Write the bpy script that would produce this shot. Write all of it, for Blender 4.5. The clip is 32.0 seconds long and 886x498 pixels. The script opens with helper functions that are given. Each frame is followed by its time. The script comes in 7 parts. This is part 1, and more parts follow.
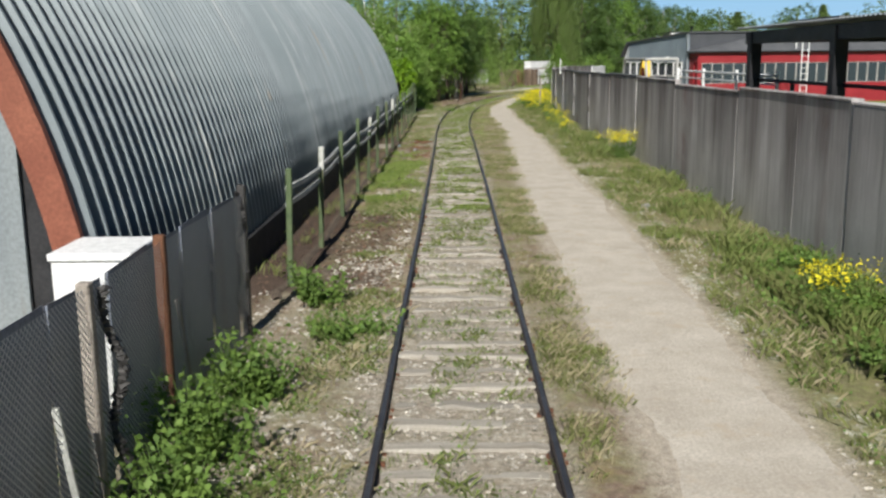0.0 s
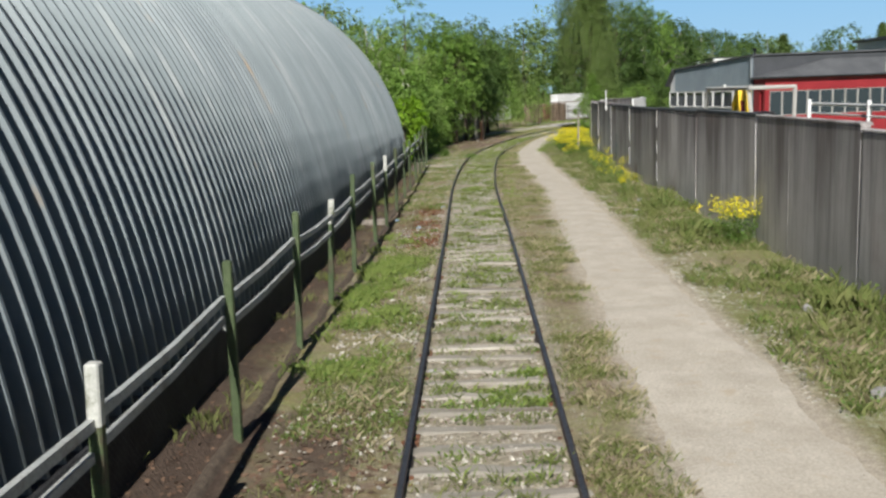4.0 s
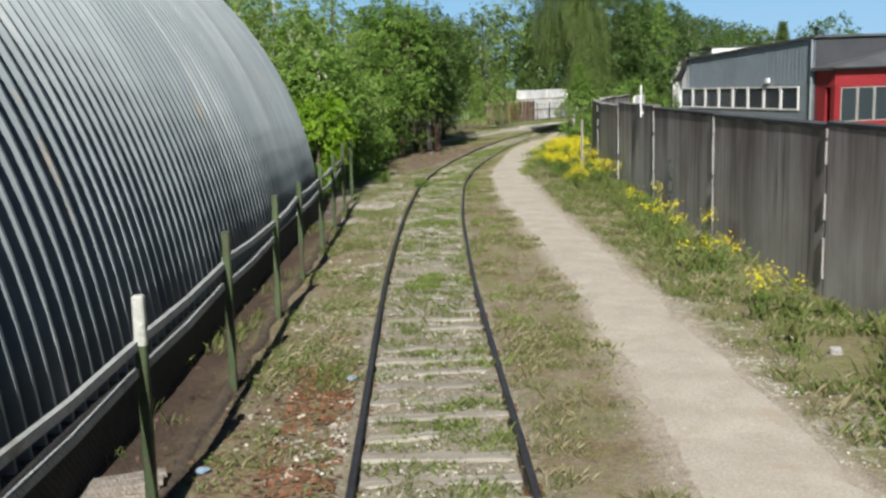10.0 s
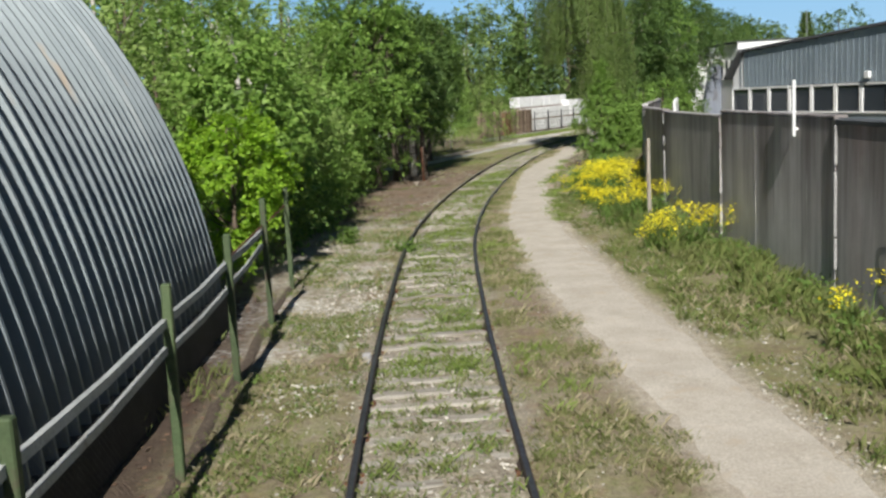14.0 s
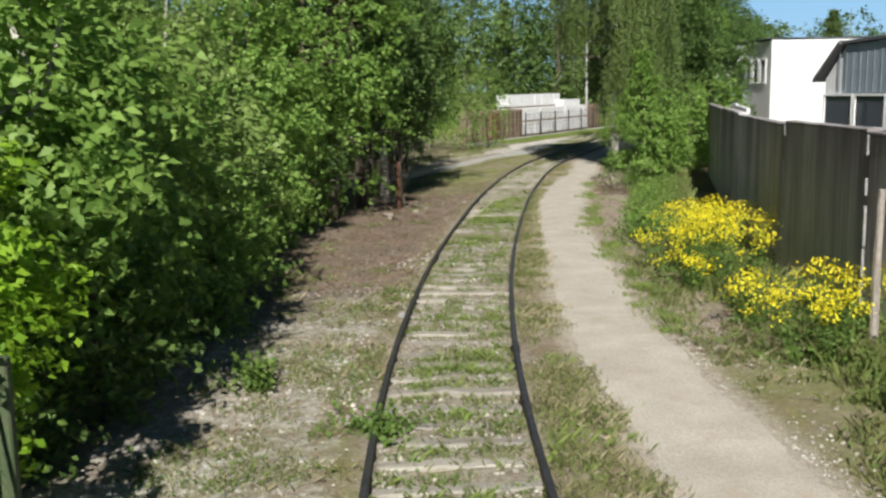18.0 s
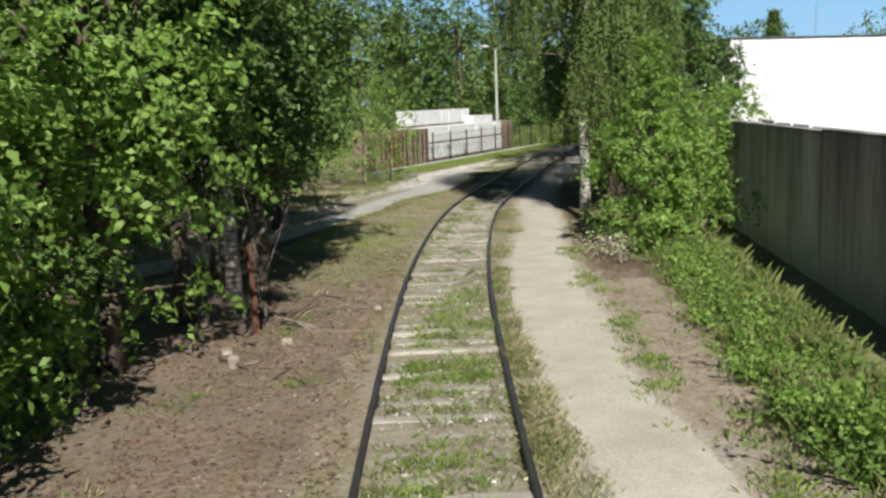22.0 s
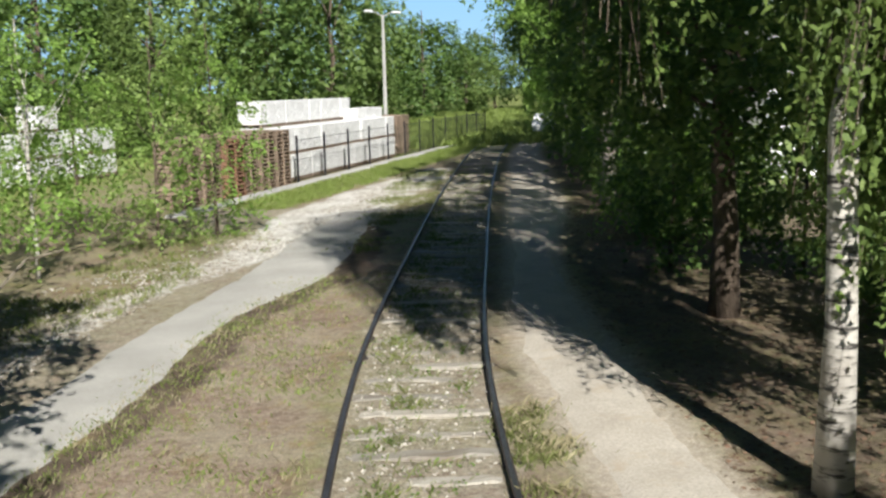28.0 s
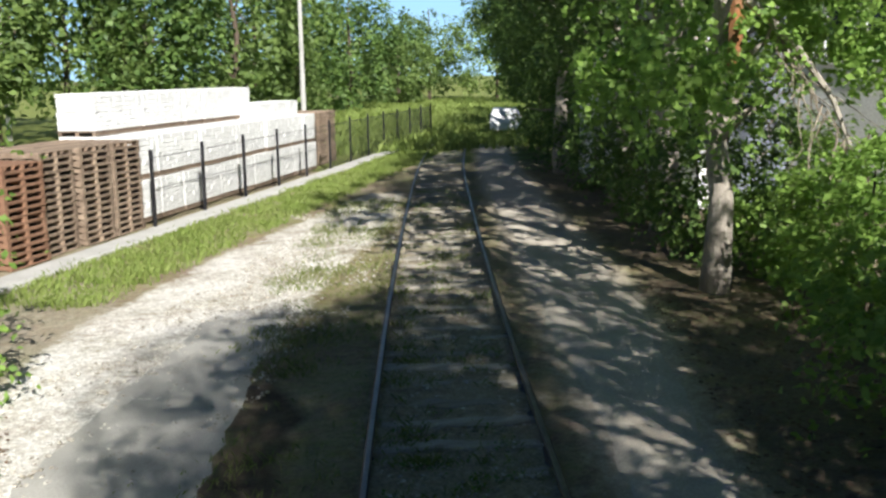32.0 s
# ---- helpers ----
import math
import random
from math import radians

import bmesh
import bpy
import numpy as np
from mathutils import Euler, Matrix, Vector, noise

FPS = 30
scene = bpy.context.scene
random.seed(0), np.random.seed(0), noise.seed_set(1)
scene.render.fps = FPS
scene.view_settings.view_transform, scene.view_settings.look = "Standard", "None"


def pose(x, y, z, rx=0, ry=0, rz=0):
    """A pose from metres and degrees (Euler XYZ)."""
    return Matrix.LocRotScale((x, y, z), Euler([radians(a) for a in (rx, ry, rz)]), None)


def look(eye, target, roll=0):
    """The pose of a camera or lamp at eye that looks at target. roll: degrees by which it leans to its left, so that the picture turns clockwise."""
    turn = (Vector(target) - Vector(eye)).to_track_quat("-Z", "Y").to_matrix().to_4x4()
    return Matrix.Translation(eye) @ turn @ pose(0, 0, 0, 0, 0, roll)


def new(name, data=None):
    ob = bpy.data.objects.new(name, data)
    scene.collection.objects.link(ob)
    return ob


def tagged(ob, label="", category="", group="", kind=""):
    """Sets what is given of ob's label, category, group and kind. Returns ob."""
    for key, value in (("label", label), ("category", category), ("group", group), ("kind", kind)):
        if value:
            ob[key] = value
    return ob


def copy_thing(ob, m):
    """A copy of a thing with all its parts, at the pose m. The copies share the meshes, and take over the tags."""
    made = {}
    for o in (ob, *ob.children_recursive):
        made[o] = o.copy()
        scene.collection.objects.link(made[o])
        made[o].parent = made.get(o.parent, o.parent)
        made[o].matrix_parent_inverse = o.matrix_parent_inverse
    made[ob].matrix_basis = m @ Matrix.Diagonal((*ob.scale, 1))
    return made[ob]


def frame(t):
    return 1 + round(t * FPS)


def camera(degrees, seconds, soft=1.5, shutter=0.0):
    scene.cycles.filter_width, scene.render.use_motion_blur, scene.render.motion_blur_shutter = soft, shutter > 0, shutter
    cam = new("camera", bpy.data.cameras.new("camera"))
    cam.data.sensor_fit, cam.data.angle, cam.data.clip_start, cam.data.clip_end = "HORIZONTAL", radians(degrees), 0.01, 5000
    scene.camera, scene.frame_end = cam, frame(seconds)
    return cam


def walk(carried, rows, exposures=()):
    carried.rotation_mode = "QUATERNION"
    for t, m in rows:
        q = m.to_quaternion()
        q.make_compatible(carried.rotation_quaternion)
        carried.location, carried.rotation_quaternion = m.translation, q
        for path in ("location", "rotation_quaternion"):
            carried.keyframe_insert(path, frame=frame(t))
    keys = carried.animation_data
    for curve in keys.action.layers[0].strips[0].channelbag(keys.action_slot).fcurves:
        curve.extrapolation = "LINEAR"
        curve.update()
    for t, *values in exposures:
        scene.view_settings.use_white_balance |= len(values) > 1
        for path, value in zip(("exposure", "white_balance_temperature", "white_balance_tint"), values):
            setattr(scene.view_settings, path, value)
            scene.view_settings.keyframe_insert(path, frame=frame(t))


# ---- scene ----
cam = camera(50.0, 32.0, soft=2.6)
PATH = [
    (0, (-0.046, 0.067, 3.442), (-0.047, 2.028, 3.049), -0.5),
    (0.5, (0.012, 1.496, 3.447), (0.03, 3.46, 3.072), -1.0),
    (1, (-0.01, 2.894, 3.471), (-0.043, 4.859, 3.1), -1.6),
    (1.5, (0.046, 4.324, 3.449), (0.014, 6.29, 3.083), -2.2),
    (2, (0.017, 5.691, 3.459), (-0.04, 7.652, 3.07), -1.8),
    (2.5, (0.098, 7.192, 3.448), (0.049, 9.15, 3.042), -2.3),
    (3, (0.134, 8.699, 3.468), (0.097, 10.661, 3.085), -2.4),
    (3.5, (0.098, 10.153, 3.456), (0.061, 12.118, 3.08), -2.3),
    (4, (0.129, 11.643, 3.481), (0.08, 13.617, 3.16), -2.1),
    (4.5, (0.145, 13.155, 3.487), (0.158, 15.127, 3.152), -2.0),
    (5, (0.133, 14.637, 3.433), (0.191, 16.601, 3.062), -0.5),
    (5.5, (0.146, 16.052, 3.442), (0.221, 18.012, 3.05), -0.8),
    (6, (0.151, 17.465, 3.455), (0.234, 19.421, 3.047), -0.8),
    (6.5, (0.129, 18.891, 3.418), (0.216, 20.848, 3.016), -2.3),
    (7, (0.148, 20.435, 3.435), (0.231, 22.395, 3.045), -1.8),
    (7.5, (0.171, 21.928, 3.435), (0.246, 23.887, 3.043), -2.2),
    (8, (0.206, 23.425, 3.427), (0.249, 25.384, 3.028), -2.0),
    (8.5, (0.249, 24.932, 3.452), (0.247, 26.903, 3.11), -2.5),
    (9, (0.256, 26.467, 3.457), (0.262, 28.437, 3.113), -1.2),
    (9.5, (0.273, 28.014, 3.466), (0.32, 29.985, 3.127), -1.5),
    (10, (0.308, 29.501, 3.488), (0.36, 31.473, 3.154), -1.9),
    (10.5, (0.318, 31.081, 3.488), (0.353, 33.056, 3.173), -2.1),
    (11, (0.343, 32.624, 3.462), (0.406, 34.6, 3.158), -2.3),
    (11.5, (0.383, 34.109, 3.438), (0.45, 36.085, 3.138), -2.7),
    (12, (0.386, 35.675, 3.441), (0.446, 37.647, 3.114), -2.9),
    (12.5, (0.373, 37.294, 3.443), (0.432, 39.268, 3.123), -2.8),
    (13, (0.362, 38.834, 3.434), (0.428, 40.803, 3.089), -2.4),
    (13.5, (0.358, 40.392, 3.446), (0.439, 42.366, 3.134), -2.5),
    (14, (0.377, 41.989, 3.456), (0.465, 43.962, 3.14), -3.5),
    (14.5, (0.382, 43.509, 3.468), (0.473, 45.482, 3.158), -2.9),
    (15, (0.36, 44.975, 3.419), (0.454, 46.947, 3.101), -0.8),
    (15.5, (0.4, 46.515, 3.417), (0.493, 48.488, 3.101), -0.8),
    (16, (0.442, 48.066, 3.411), (0.536, 50.039, 3.096), -0.8),
    (16.5, (0.453, 49.569, 3.453), (0.549, 51.544, 3.152), -2.8),
    (17, (0.434, 51.16, 3.456), (0.543, 53.132, 3.143), -2.3),
    (17.5, (0.415, 52.759, 3.46), (0.53, 54.729, 3.133), -1.9),
    (18, (0.427, 54.342, 3.433), (0.594, 56.307, 3.104), -1.3),
    (18.5, (0.495, 55.962, 3.417), (0.681, 57.923, 3.069), -1.4),
    (19, (0.604, 57.597, 3.42), (0.815, 59.557, 3.083), -1.9),
    (19.5, (0.742, 59.265, 3.395), (0.969, 61.225, 3.067), -2.0),
    (20, (0.865, 60.877, 3.394), (1.093, 62.837, 3.068), -1.4),
    (20.5, (0.969, 62.511, 3.394), (1.221, 64.47, 3.081), -1.4),
    (21, (1.133, 64.164, 3.398), (1.443, 66.114, 3.084), -1.3),
    (21.5, (1.292, 65.838, 3.394), (1.65, 67.781, 3.083), -2.2),
    (22, (1.509, 67.506, 3.394), (1.907, 69.443, 3.091), -2.0),
    (22.5, (1.753, 69.181, 3.387), (2.162, 71.11, 3.054), -2.0),
    (23, (2.046, 70.879, 3.385), (2.492, 72.8, 3.051), -2.9),
    (23.5, (2.377, 72.554, 3.38), (2.826, 74.477, 3.062), -2.8),
    (24, (2.685, 74.139, 3.416), (3.153, 76.054, 3.083), -2.6),
    (24.5, (3.029, 75.75, 3.414), (3.522, 77.656, 3.063), -3.2),
    (25, (3.368, 77.459, 3.379), (3.877, 79.359, 3.021), -2.6),
    (25.5, (3.737, 79.138, 3.37), (4.282, 81.027, 3.007), -2.6),
    (26, (4.132, 80.738, 3.366), (4.702, 82.625, 3.025), -2.8),
    (26.5, (4.526, 82.376, 3.343), (5.128, 84.258, 3.035), -2.7),
    (28.5, (5.818, 88.861, 3.424), (6.492, 90.712, 3.082), -1.0),
    (29, (6.266, 90.58, 3.399), (6.936, 92.434, 3.06), -0.8),
    (29.5, (6.69, 92.148, 3.393), (7.381, 93.994, 3.055), -1.3),
    (30, (7.135, 93.731, 3.384), (7.853, 95.562, 3.02), -1.1),
    (30.5, (7.668, 95.314, 3.372), (8.365, 97.148, 2.986), -1.0),
    (31, (8.237, 96.846, 3.382), (8.931, 98.683, 3.005), -1.0),
    (31.5, (8.786, 98.375, 3.323), (9.567, 100.178, 2.949), -0.2),
    (32, (9.449, 99.908, 3.322), (10.26, 101.7, 2.96), -0.8),
]
# the film's own exposure opens up in the shade at the end
EXPOSURES = [(0.0, 0.45), (17.0, 0.5), (24.0, 0.55), (26.5, 0.6), (28.5, 0.8), (30.0, 0.95), (32.0, 1.0)]
walk(cam, [(t, look(eye, target, roll)) for t, eye, target, roll in PATH], EXPOSURES)

# ---- light ----
SUN_AZ, SUN_EL = 5.8, 37.0  # shadows run 6 degrees right of +y
world = bpy.data.worlds.new("world")
scene.world = world
world.use_nodes = True
wnt = world.node_tree
sky = wnt.nodes.new("ShaderNodeTexSky")
sky.sky_type = "NISHITA"
sky.sun_disc = False
sky.sun_elevation = radians(SUN_EL)
sky.sun_rotation = radians(180.0 + SUN_AZ)
sky.air_density, sky.dust_density, sky.ozone_density = 1.0, 0.0, 2.5
tint = wnt.nodes.new("ShaderNodeVectorMath")
tint.operation = "MULTIPLY"
tint.inputs[1].default_value = (0.80, 1.0, 1.22)
wnt.links.new(sky.outputs[0], tint.inputs[0])
wnt.links.new(tint.outputs[0], wnt.nodes["Background"].inputs[0])
wnt.nodes["Background"].inputs[1].default_value = 0.022
sun_data = bpy.data.lights.new("sun", "SUN")
sun_data.energy, sun_data.angle, sun_data.color = 5.0, radians(0.6), (1.0, 0.977, 0.925)
sun = new("sun", sun_data)
sun.matrix_world = look((0, 0, 50), (50 * math.sin(radians(SUN_AZ)) / math.tan(radians(SUN_EL)), 50 * math.cos(radians(SUN_AZ)) / math.tan(radians(SUN_EL)), 0))

# ---- materials ----
def node(nt, kind, ins=None, data_type="", blend_type="", operation="", attribute_name=""):
    n = nt.nodes.new(kind)
    if data_type:
        n.data_type, n.blend_type = data_type, blend_type
    if operation:
        n.operation = operation
    if attribute_name:
        n.attribute_name = attribute_name
    for k, v in (ins or {}).items():
        if hasattr(v, "is_output"):
            nt.links.new(v, n.inputs[k])
        else:
            n.inputs[k].default_value = v
    return n


def rgba(c):
    return (*c, 1.0)


def mixed(nt, fac, a, b, blend="MIX"):
    n = node(nt, "ShaderNodeMix", data_type="RGBA", blend_type=blend)
    for i, v in ((0, fac), (6, a), (7, b)):
        if hasattr(v, "is_output"):
            nt.links.new(v, n.inputs[i])
        else:
            n.inputs[i].default_value = rgba(v) if i and len(v) == 3 else v
    return n.outputs[2]


def ramp(nt, fac, lo, hi):
    n = node(nt, "ShaderNodeMapRange", {0: fac, 1: lo, 2: hi})
    return n.outputs[0]


def noisy(nt, vec, scale, detail=4.0, rough=0.55):
    return node(nt, "ShaderNodeTexNoise", {"Vector": vec, "Scale": scale, "Detail": detail, "Roughness": rough}).outputs[0]


def position(nt, stretch=(1, 1, 1)):
    g = node(nt, "ShaderNodeNewGeometry")
    return node(nt, "ShaderNodeMapping", {"Vector": g.outputs["Position"], "Scale": stretch}).outputs[0]


def start_material(name):
    m = bpy.data.materials.new(name)
    m.use_nodes = True
    return m, m.node_tree, m.node_tree.nodes["Principled BSDF"]


def surf(name, c1, c2, scale=2.0, fine=30.0, rough=0.85, metal=0.0, bump=0.3, dist=0.01, stain=None, stain_scale=0.6, stain_at=(0.55, 0.7), stretch=(1, 1, 1), jitter=0.0, island=0.0, spec=0.4):
    """A worn surface: two tones over broad noise, fine grain, stains of their own shape, bump."""
    m, nt, p = start_material(name)
    v = position(nt, stretch)
    w = position(nt)
    col = mixed(nt, ramp(nt, noisy(nt, v, scale), 0.35, 0.68), c1, c2)
    grain = noisy(nt, w, fine, 3.0)
    col = mixed(nt, ramp(nt, grain, 0.3, 0.75), col, mixed(nt, 0.55, col, tuple(0.45 * x for x in c1)))
    if stain:
        col = mixed(nt, ramp(nt, noisy(nt, v, stain_scale, 6.0, 0.65), *stain_at), col, stain)
    if jitter:
        r = node(nt, "ShaderNodeObjectInfo").outputs["Random"]
        k = node(nt, "ShaderNodeMapRange", {0: r, 3: 1 - jitter, 4: 1 + jitter}).outputs[0]
        col = node(nt, "ShaderNodeVectorMath", {0: col, 3: k}, operation="SCALE").outputs[0]
    if island:
        r = node(nt, "ShaderNodeNewGeometry").outputs["Random Per Island"]
        k = node(nt, "ShaderNodeMapRange", {0: r, 3: 1 - island, 4: 1 + island}).outputs[0]
        col = node(nt, "ShaderNodeVectorMath", {0: col, 3: k}, operation="SCALE").outputs[0]
    nt.links.new(col, p.inputs["Base Color"])
    p.inputs["Metallic"].default_value = metal
    p.inputs["Specular IOR Level"].default_value = spec
    nt.links.new(node(nt, "ShaderNodeMapRange", {0: grain, 3: max(0.05, rough - 0.12), 4: min(1.0, rough + 0.1)}).outputs[0], p.inputs["Roughness"])
    if bump:
        h = mixed(nt, 0.4, noisy(nt, v, scale * 3, 5.0), grain)
        nt.links.new(node(nt, "ShaderNodeBump", {"Height": h, "Strength": bump, "Distance": dist}).outputs[0], p.inputs["Normal"])
    return m


def leaf_mat(name, dark, light, third=None, thru=0.4, rough=0.55):
    m, nt, p = start_material(name)
    r = node(nt, "ShaderNodeNewGeometry").outputs["Random Per Island"]
    col = mixed(nt, r, dark, light)
    big = ramp(nt, noisy(nt, position(nt), 1.6, 3.0), 0.35, 0.65)
    col = mixed(nt, big, col, mixed(nt, 0.5, col, third or light))
    nt.links.new(col, p.inputs["Base Color"])
    p.inputs["Roughness"].default_value = rough
    p.inputs["Specular IOR Level"].default_value = 0.3
    t = node(nt, "ShaderNodeBsdfTranslucent", {"Color": mixed(nt, 0.5, col, tuple(min(1, 1.5 * x) for x in light))})
    mx = node(nt, "ShaderNodeMixShader", {0: thru, 1: p.outputs[0], 2: t.outputs[0]})
    nt.links.new(mx.outputs[0], nt.nodes["Material Output"].inputs[0])
    return m


def ground_mat():
    m, nt, p = start_material("ground_soil")
    v = position(nt)
    a = node(nt, "ShaderNodeAttribute", attribute_name="cover")
    sep = node(nt, "ShaderNodeSeparateColor", {0: a.outputs["Color"]})
    n1, n2, n3 = noisy(nt, v, 0.9, 6.0, 0.65), noisy(nt, v, 6.0, 5.0, 0.7), noisy(nt, v, 45.0, 3.0)
    soil = mixed(nt, ramp(nt, mixed(nt, 0.5, n2, noisy(nt, v, 14.0, 5.0, 0.8)), 0.34, 0.66), (0.125, 0.084, 0.06), (0.36, 0.275, 0.21))
    dry = mixed(nt, n3, (0.205, 0.165, 0.11), (0.40, 0.345, 0.26))
    green = mixed(nt, n3, (0.10, 0.13, 0.032), (0.25, 0.275, 0.085))
    stone = mixed(nt, ramp(nt, noisy(nt, v, 22.0, 4.0, 0.8), 0.35, 0.65), (0.19, 0.16, 0.12), (0.50, 0.455, 0.38))

    def cover(channel, n, soft=0.22):
        s = node(nt, "ShaderNodeMath", {0: sep.outputs[channel], 1: n}, operation="ADD").outputs[0]
        return ramp(nt, s, 1.0 - soft, 1.0 + soft)

    col = mixed(nt, ramp(nt, n1, 0.4, 0.6), soil, dry)
    moss = node(nt, "ShaderNodeMath", {0: ramp(nt, noisy(nt, v, 1.9, 6.0, 0.75), 0.52, 0.68), 1: 0.62}, operation="MULTIPLY").outputs[0]
    col = mixed(nt, moss, col, mixed(nt, n2, (0.20, 0.115, 0.045), (0.30, 0.235, 0.08)))
    n4 = noisy(nt, v, 0.55, 5.0, 0.7)
    col = mixed(nt, cover(0, mixed(nt, 0.5, n2, n4), 0.14), col, green)
    col = mixed(nt, cover(1, n2), col, stone)
    col = mixed(nt, cover(2, n1), col, mixed(nt, n3, (0.045, 0.032, 0.025), (0.14, 0.10, 0.076)))
    sand = node(nt, "ShaderNodeMath", {0: a.outputs["Alpha"], 1: mixed(nt, 0.5, n2, n3)}, operation="ADD").outputs[0]
    col = mixed(nt, ramp(nt, sand, 0.8, 1.15), col, mixed(nt, n3, (0.37, 0.32, 0.255), (0.50, 0.44, 0.36)))
    g = node(nt, "ShaderNodeAttribute", attribute_name="crushed")
    gs = node(nt, "ShaderNodeMath", {0: g.outputs["Fac"], 1: mixed(nt, 0.5, n1, n2)}, operation="ADD").outputs[0]
    white = mixed(nt, ramp(nt, noisy(nt, v, 17.0, 5.0, 0.8), 0.33, 0.62), (0.40, 0.365, 0.31), (0.80, 0.78, 0.74))
    col = mixed(nt, ramp(nt, gs, 0.9, 1.12), col, white)
    grit = mixed(nt, 0.5, noisy(nt, v, 34.0, 4.0, 0.8), noisy(nt, v, 9.0, 5.0, 0.75))
    k = node(nt, "ShaderNodeMapRange", {0: grit, 1: 0.33, 2: 0.67, 3: 0.58, 4: 1.42}).outputs[0]
    col = node(nt, "ShaderNodeVectorMath", {0: col, 3: k}, operation="SCALE").outputs[0]
    nt.links.new(col, p.inputs["Base Color"])
    p.inputs["Roughness"].default_value = 0.95
    p.inputs["Specular IOR Level"].default_value = 0.15
    h = mixed(nt, 0.5, n2, noisy(nt, v, 28.0, 4.0, 0.8))
    nt.links.new(node(nt, "ShaderNodeBump", {"Height": h, "Strength": 0.9, "Distance": 0.05}).outputs[0], p.inputs["Normal"])
    return m


def wall_mat(name, tone=1.0):
    """Bare concrete, darkened from the top by broad soft runs of dirt, with some rust and thin pale runs."""
    m, nt, p = start_material(name)
    v, st, wide = position(nt), position(nt, (1.0, 1.0, 0.045)), position(nt, (1.0, 1.0, 0.16))
    n1 = noisy(nt, wide, 0.62, 5.0, 0.6)
    n2 = noisy(nt, v, 0.9, 5.0, 0.6)
    n3 = noisy(nt, v, 42.0, 4.0, 0.7)
    fine = noisy(nt, st, 6.5, 5.0, 0.7)
    col = mixed(nt, ramp(nt, n2, 0.3, 0.7), (0.60 * tone, 0.58 * tone, 0.57 * tone), (0.47 * tone, 0.45 * tone, 0.44 * tone))
    up = node(nt, "ShaderNodeSeparateXYZ", {0: v}).outputs["Z"]
    reach = node(nt, "ShaderNodeMapRange", {0: up, 1: 0.0, 2: 2.7, 3: -0.09, 4: 0.11}).outputs[0]
    runs = node(nt, "ShaderNodeMath", {0: mixed(nt, 0.35, n1, noisy(nt, st, 1.6, 5.0, 0.7)), 1: reach}, operation="ADD").outputs[0]
    col = mixed(nt, ramp(nt, runs, 0.46, 0.66), col, (0.20 * tone, 0.178 * tone, 0.172 * tone))
    col = mixed(nt, ramp(nt, fine, 0.48, 0.72), col, mixed(nt, 0.5, col, (0.13, 0.12, 0.115)))
    col = mixed(nt, ramp(nt, noisy(nt, st, 2.6, 4.0, 0.7), 0.63, 0.72), col, (0.11, 0.10, 0.095))
    thin = node(nt, "ShaderNodeMath", {0: ramp(nt, noisy(nt, st, 8.5, 3.0, 0.6), 0.63, 0.72), 1: ramp(nt, n2, 0.45, 0.62)}, operation="MULTIPLY").outputs[0]
    col = mixed(nt, thin, col, (0.60 * tone, 0.59 * tone, 0.58 * tone))
    rust = node(nt, "ShaderNodeMath", {0: ramp(nt, noisy(nt, wide, 0.5, 3.0), 0.56, 0.70), 1: ramp(nt, noisy(nt, v, 0.5, 4.0), 0.5, 0.62)}, operation="MULTIPLY").outputs[0]
    col = mixed(nt, rust, col, mixed(nt, 0.6, col, (0.17, 0.07, 0.06)))
    col = mixed(nt, ramp(nt, n3, 0.35, 0.8), col, mixed(nt, 0.22, col, (0.06, 0.055, 0.05)))
    r = node(nt, "ShaderNodeObjectInfo").outputs["Random"]
    col = node(nt, "ShaderNodeVectorMath", {0: col, 3: node(nt, "ShaderNodeMapRange", {0: r, 3: 0.95, 4: 1.35}).outputs[0]}, operation="SCALE").outputs[0]
    nt.links.new(col, p.inputs["Base Color"])
    p.inputs["Roughness"].default_value = 0.92
    p.inputs["Specular IOR Level"].default_value = 0.2
    h = mixed(nt, 0.5, n2, n3)
    nt.links.new(node(nt, "ShaderNodeBump", {"Height": h, "Strength": 0.35, "Distance": 0.012}).outputs[0], p.inputs["Normal"])
    return m


def hangar_mat():
    """Weathered galvanised sheet with rust runs and pale oxide bands along some ribs."""
    m, nt, p = start_material("galvanised_sheet")
    v, st = position(nt), position(nt, (0.12, 1.6, 0.12))
    n1, n2 = noisy(nt, st, 1.1, 5.0, 0.6), noisy(nt, v, 0.35, 5.0)
    fine = noisy(nt, v, 24.0, 4.0, 0.7)
    col = mixed(nt, ramp(nt, n1, 0.35, 0.65), (0.162, 0.186, 0.198), (0.25, 0.28, 0.288))
    col = mixed(nt, ramp(nt, n2, 0.4, 0.7), col, (0.168, 0.197, 0.208))
    col = mixed(nt, ramp(nt, noisy(nt, st, 1.4, 5.0, 0.7), 0.56, 0.74), col, (0.35, 0.365, 0.36))
    col = mixed(nt, ramp(nt, noisy(nt, st, 1.7, 5.0, 0.75), 0.63, 0.72), col, (0.30, 0.23, 0.16))
    col = mixed(nt, ramp(nt, fine, 0.35, 0.8), col, mixed(nt, 0.25, col, (0.15, 0.16, 0.17)))
    nt.links.new(col, p.inputs["Base Color"])
    p.inputs["Metallic"].default_value = 0.25
    p.inputs["Specular IOR Level"].default_value = 0.12
    nt.links.new(node(nt, "ShaderNodeMapRange", {0: fine, 3: 0.42, 4: 0.54}).outputs[0], p.inputs["Roughness"])
    nt.links.new(node(nt, "ShaderNodeBump", {"Height": fine, "Strength": 0.08, "Distance": 0.01}).outputs[0], p.inputs["Normal"])
    return m


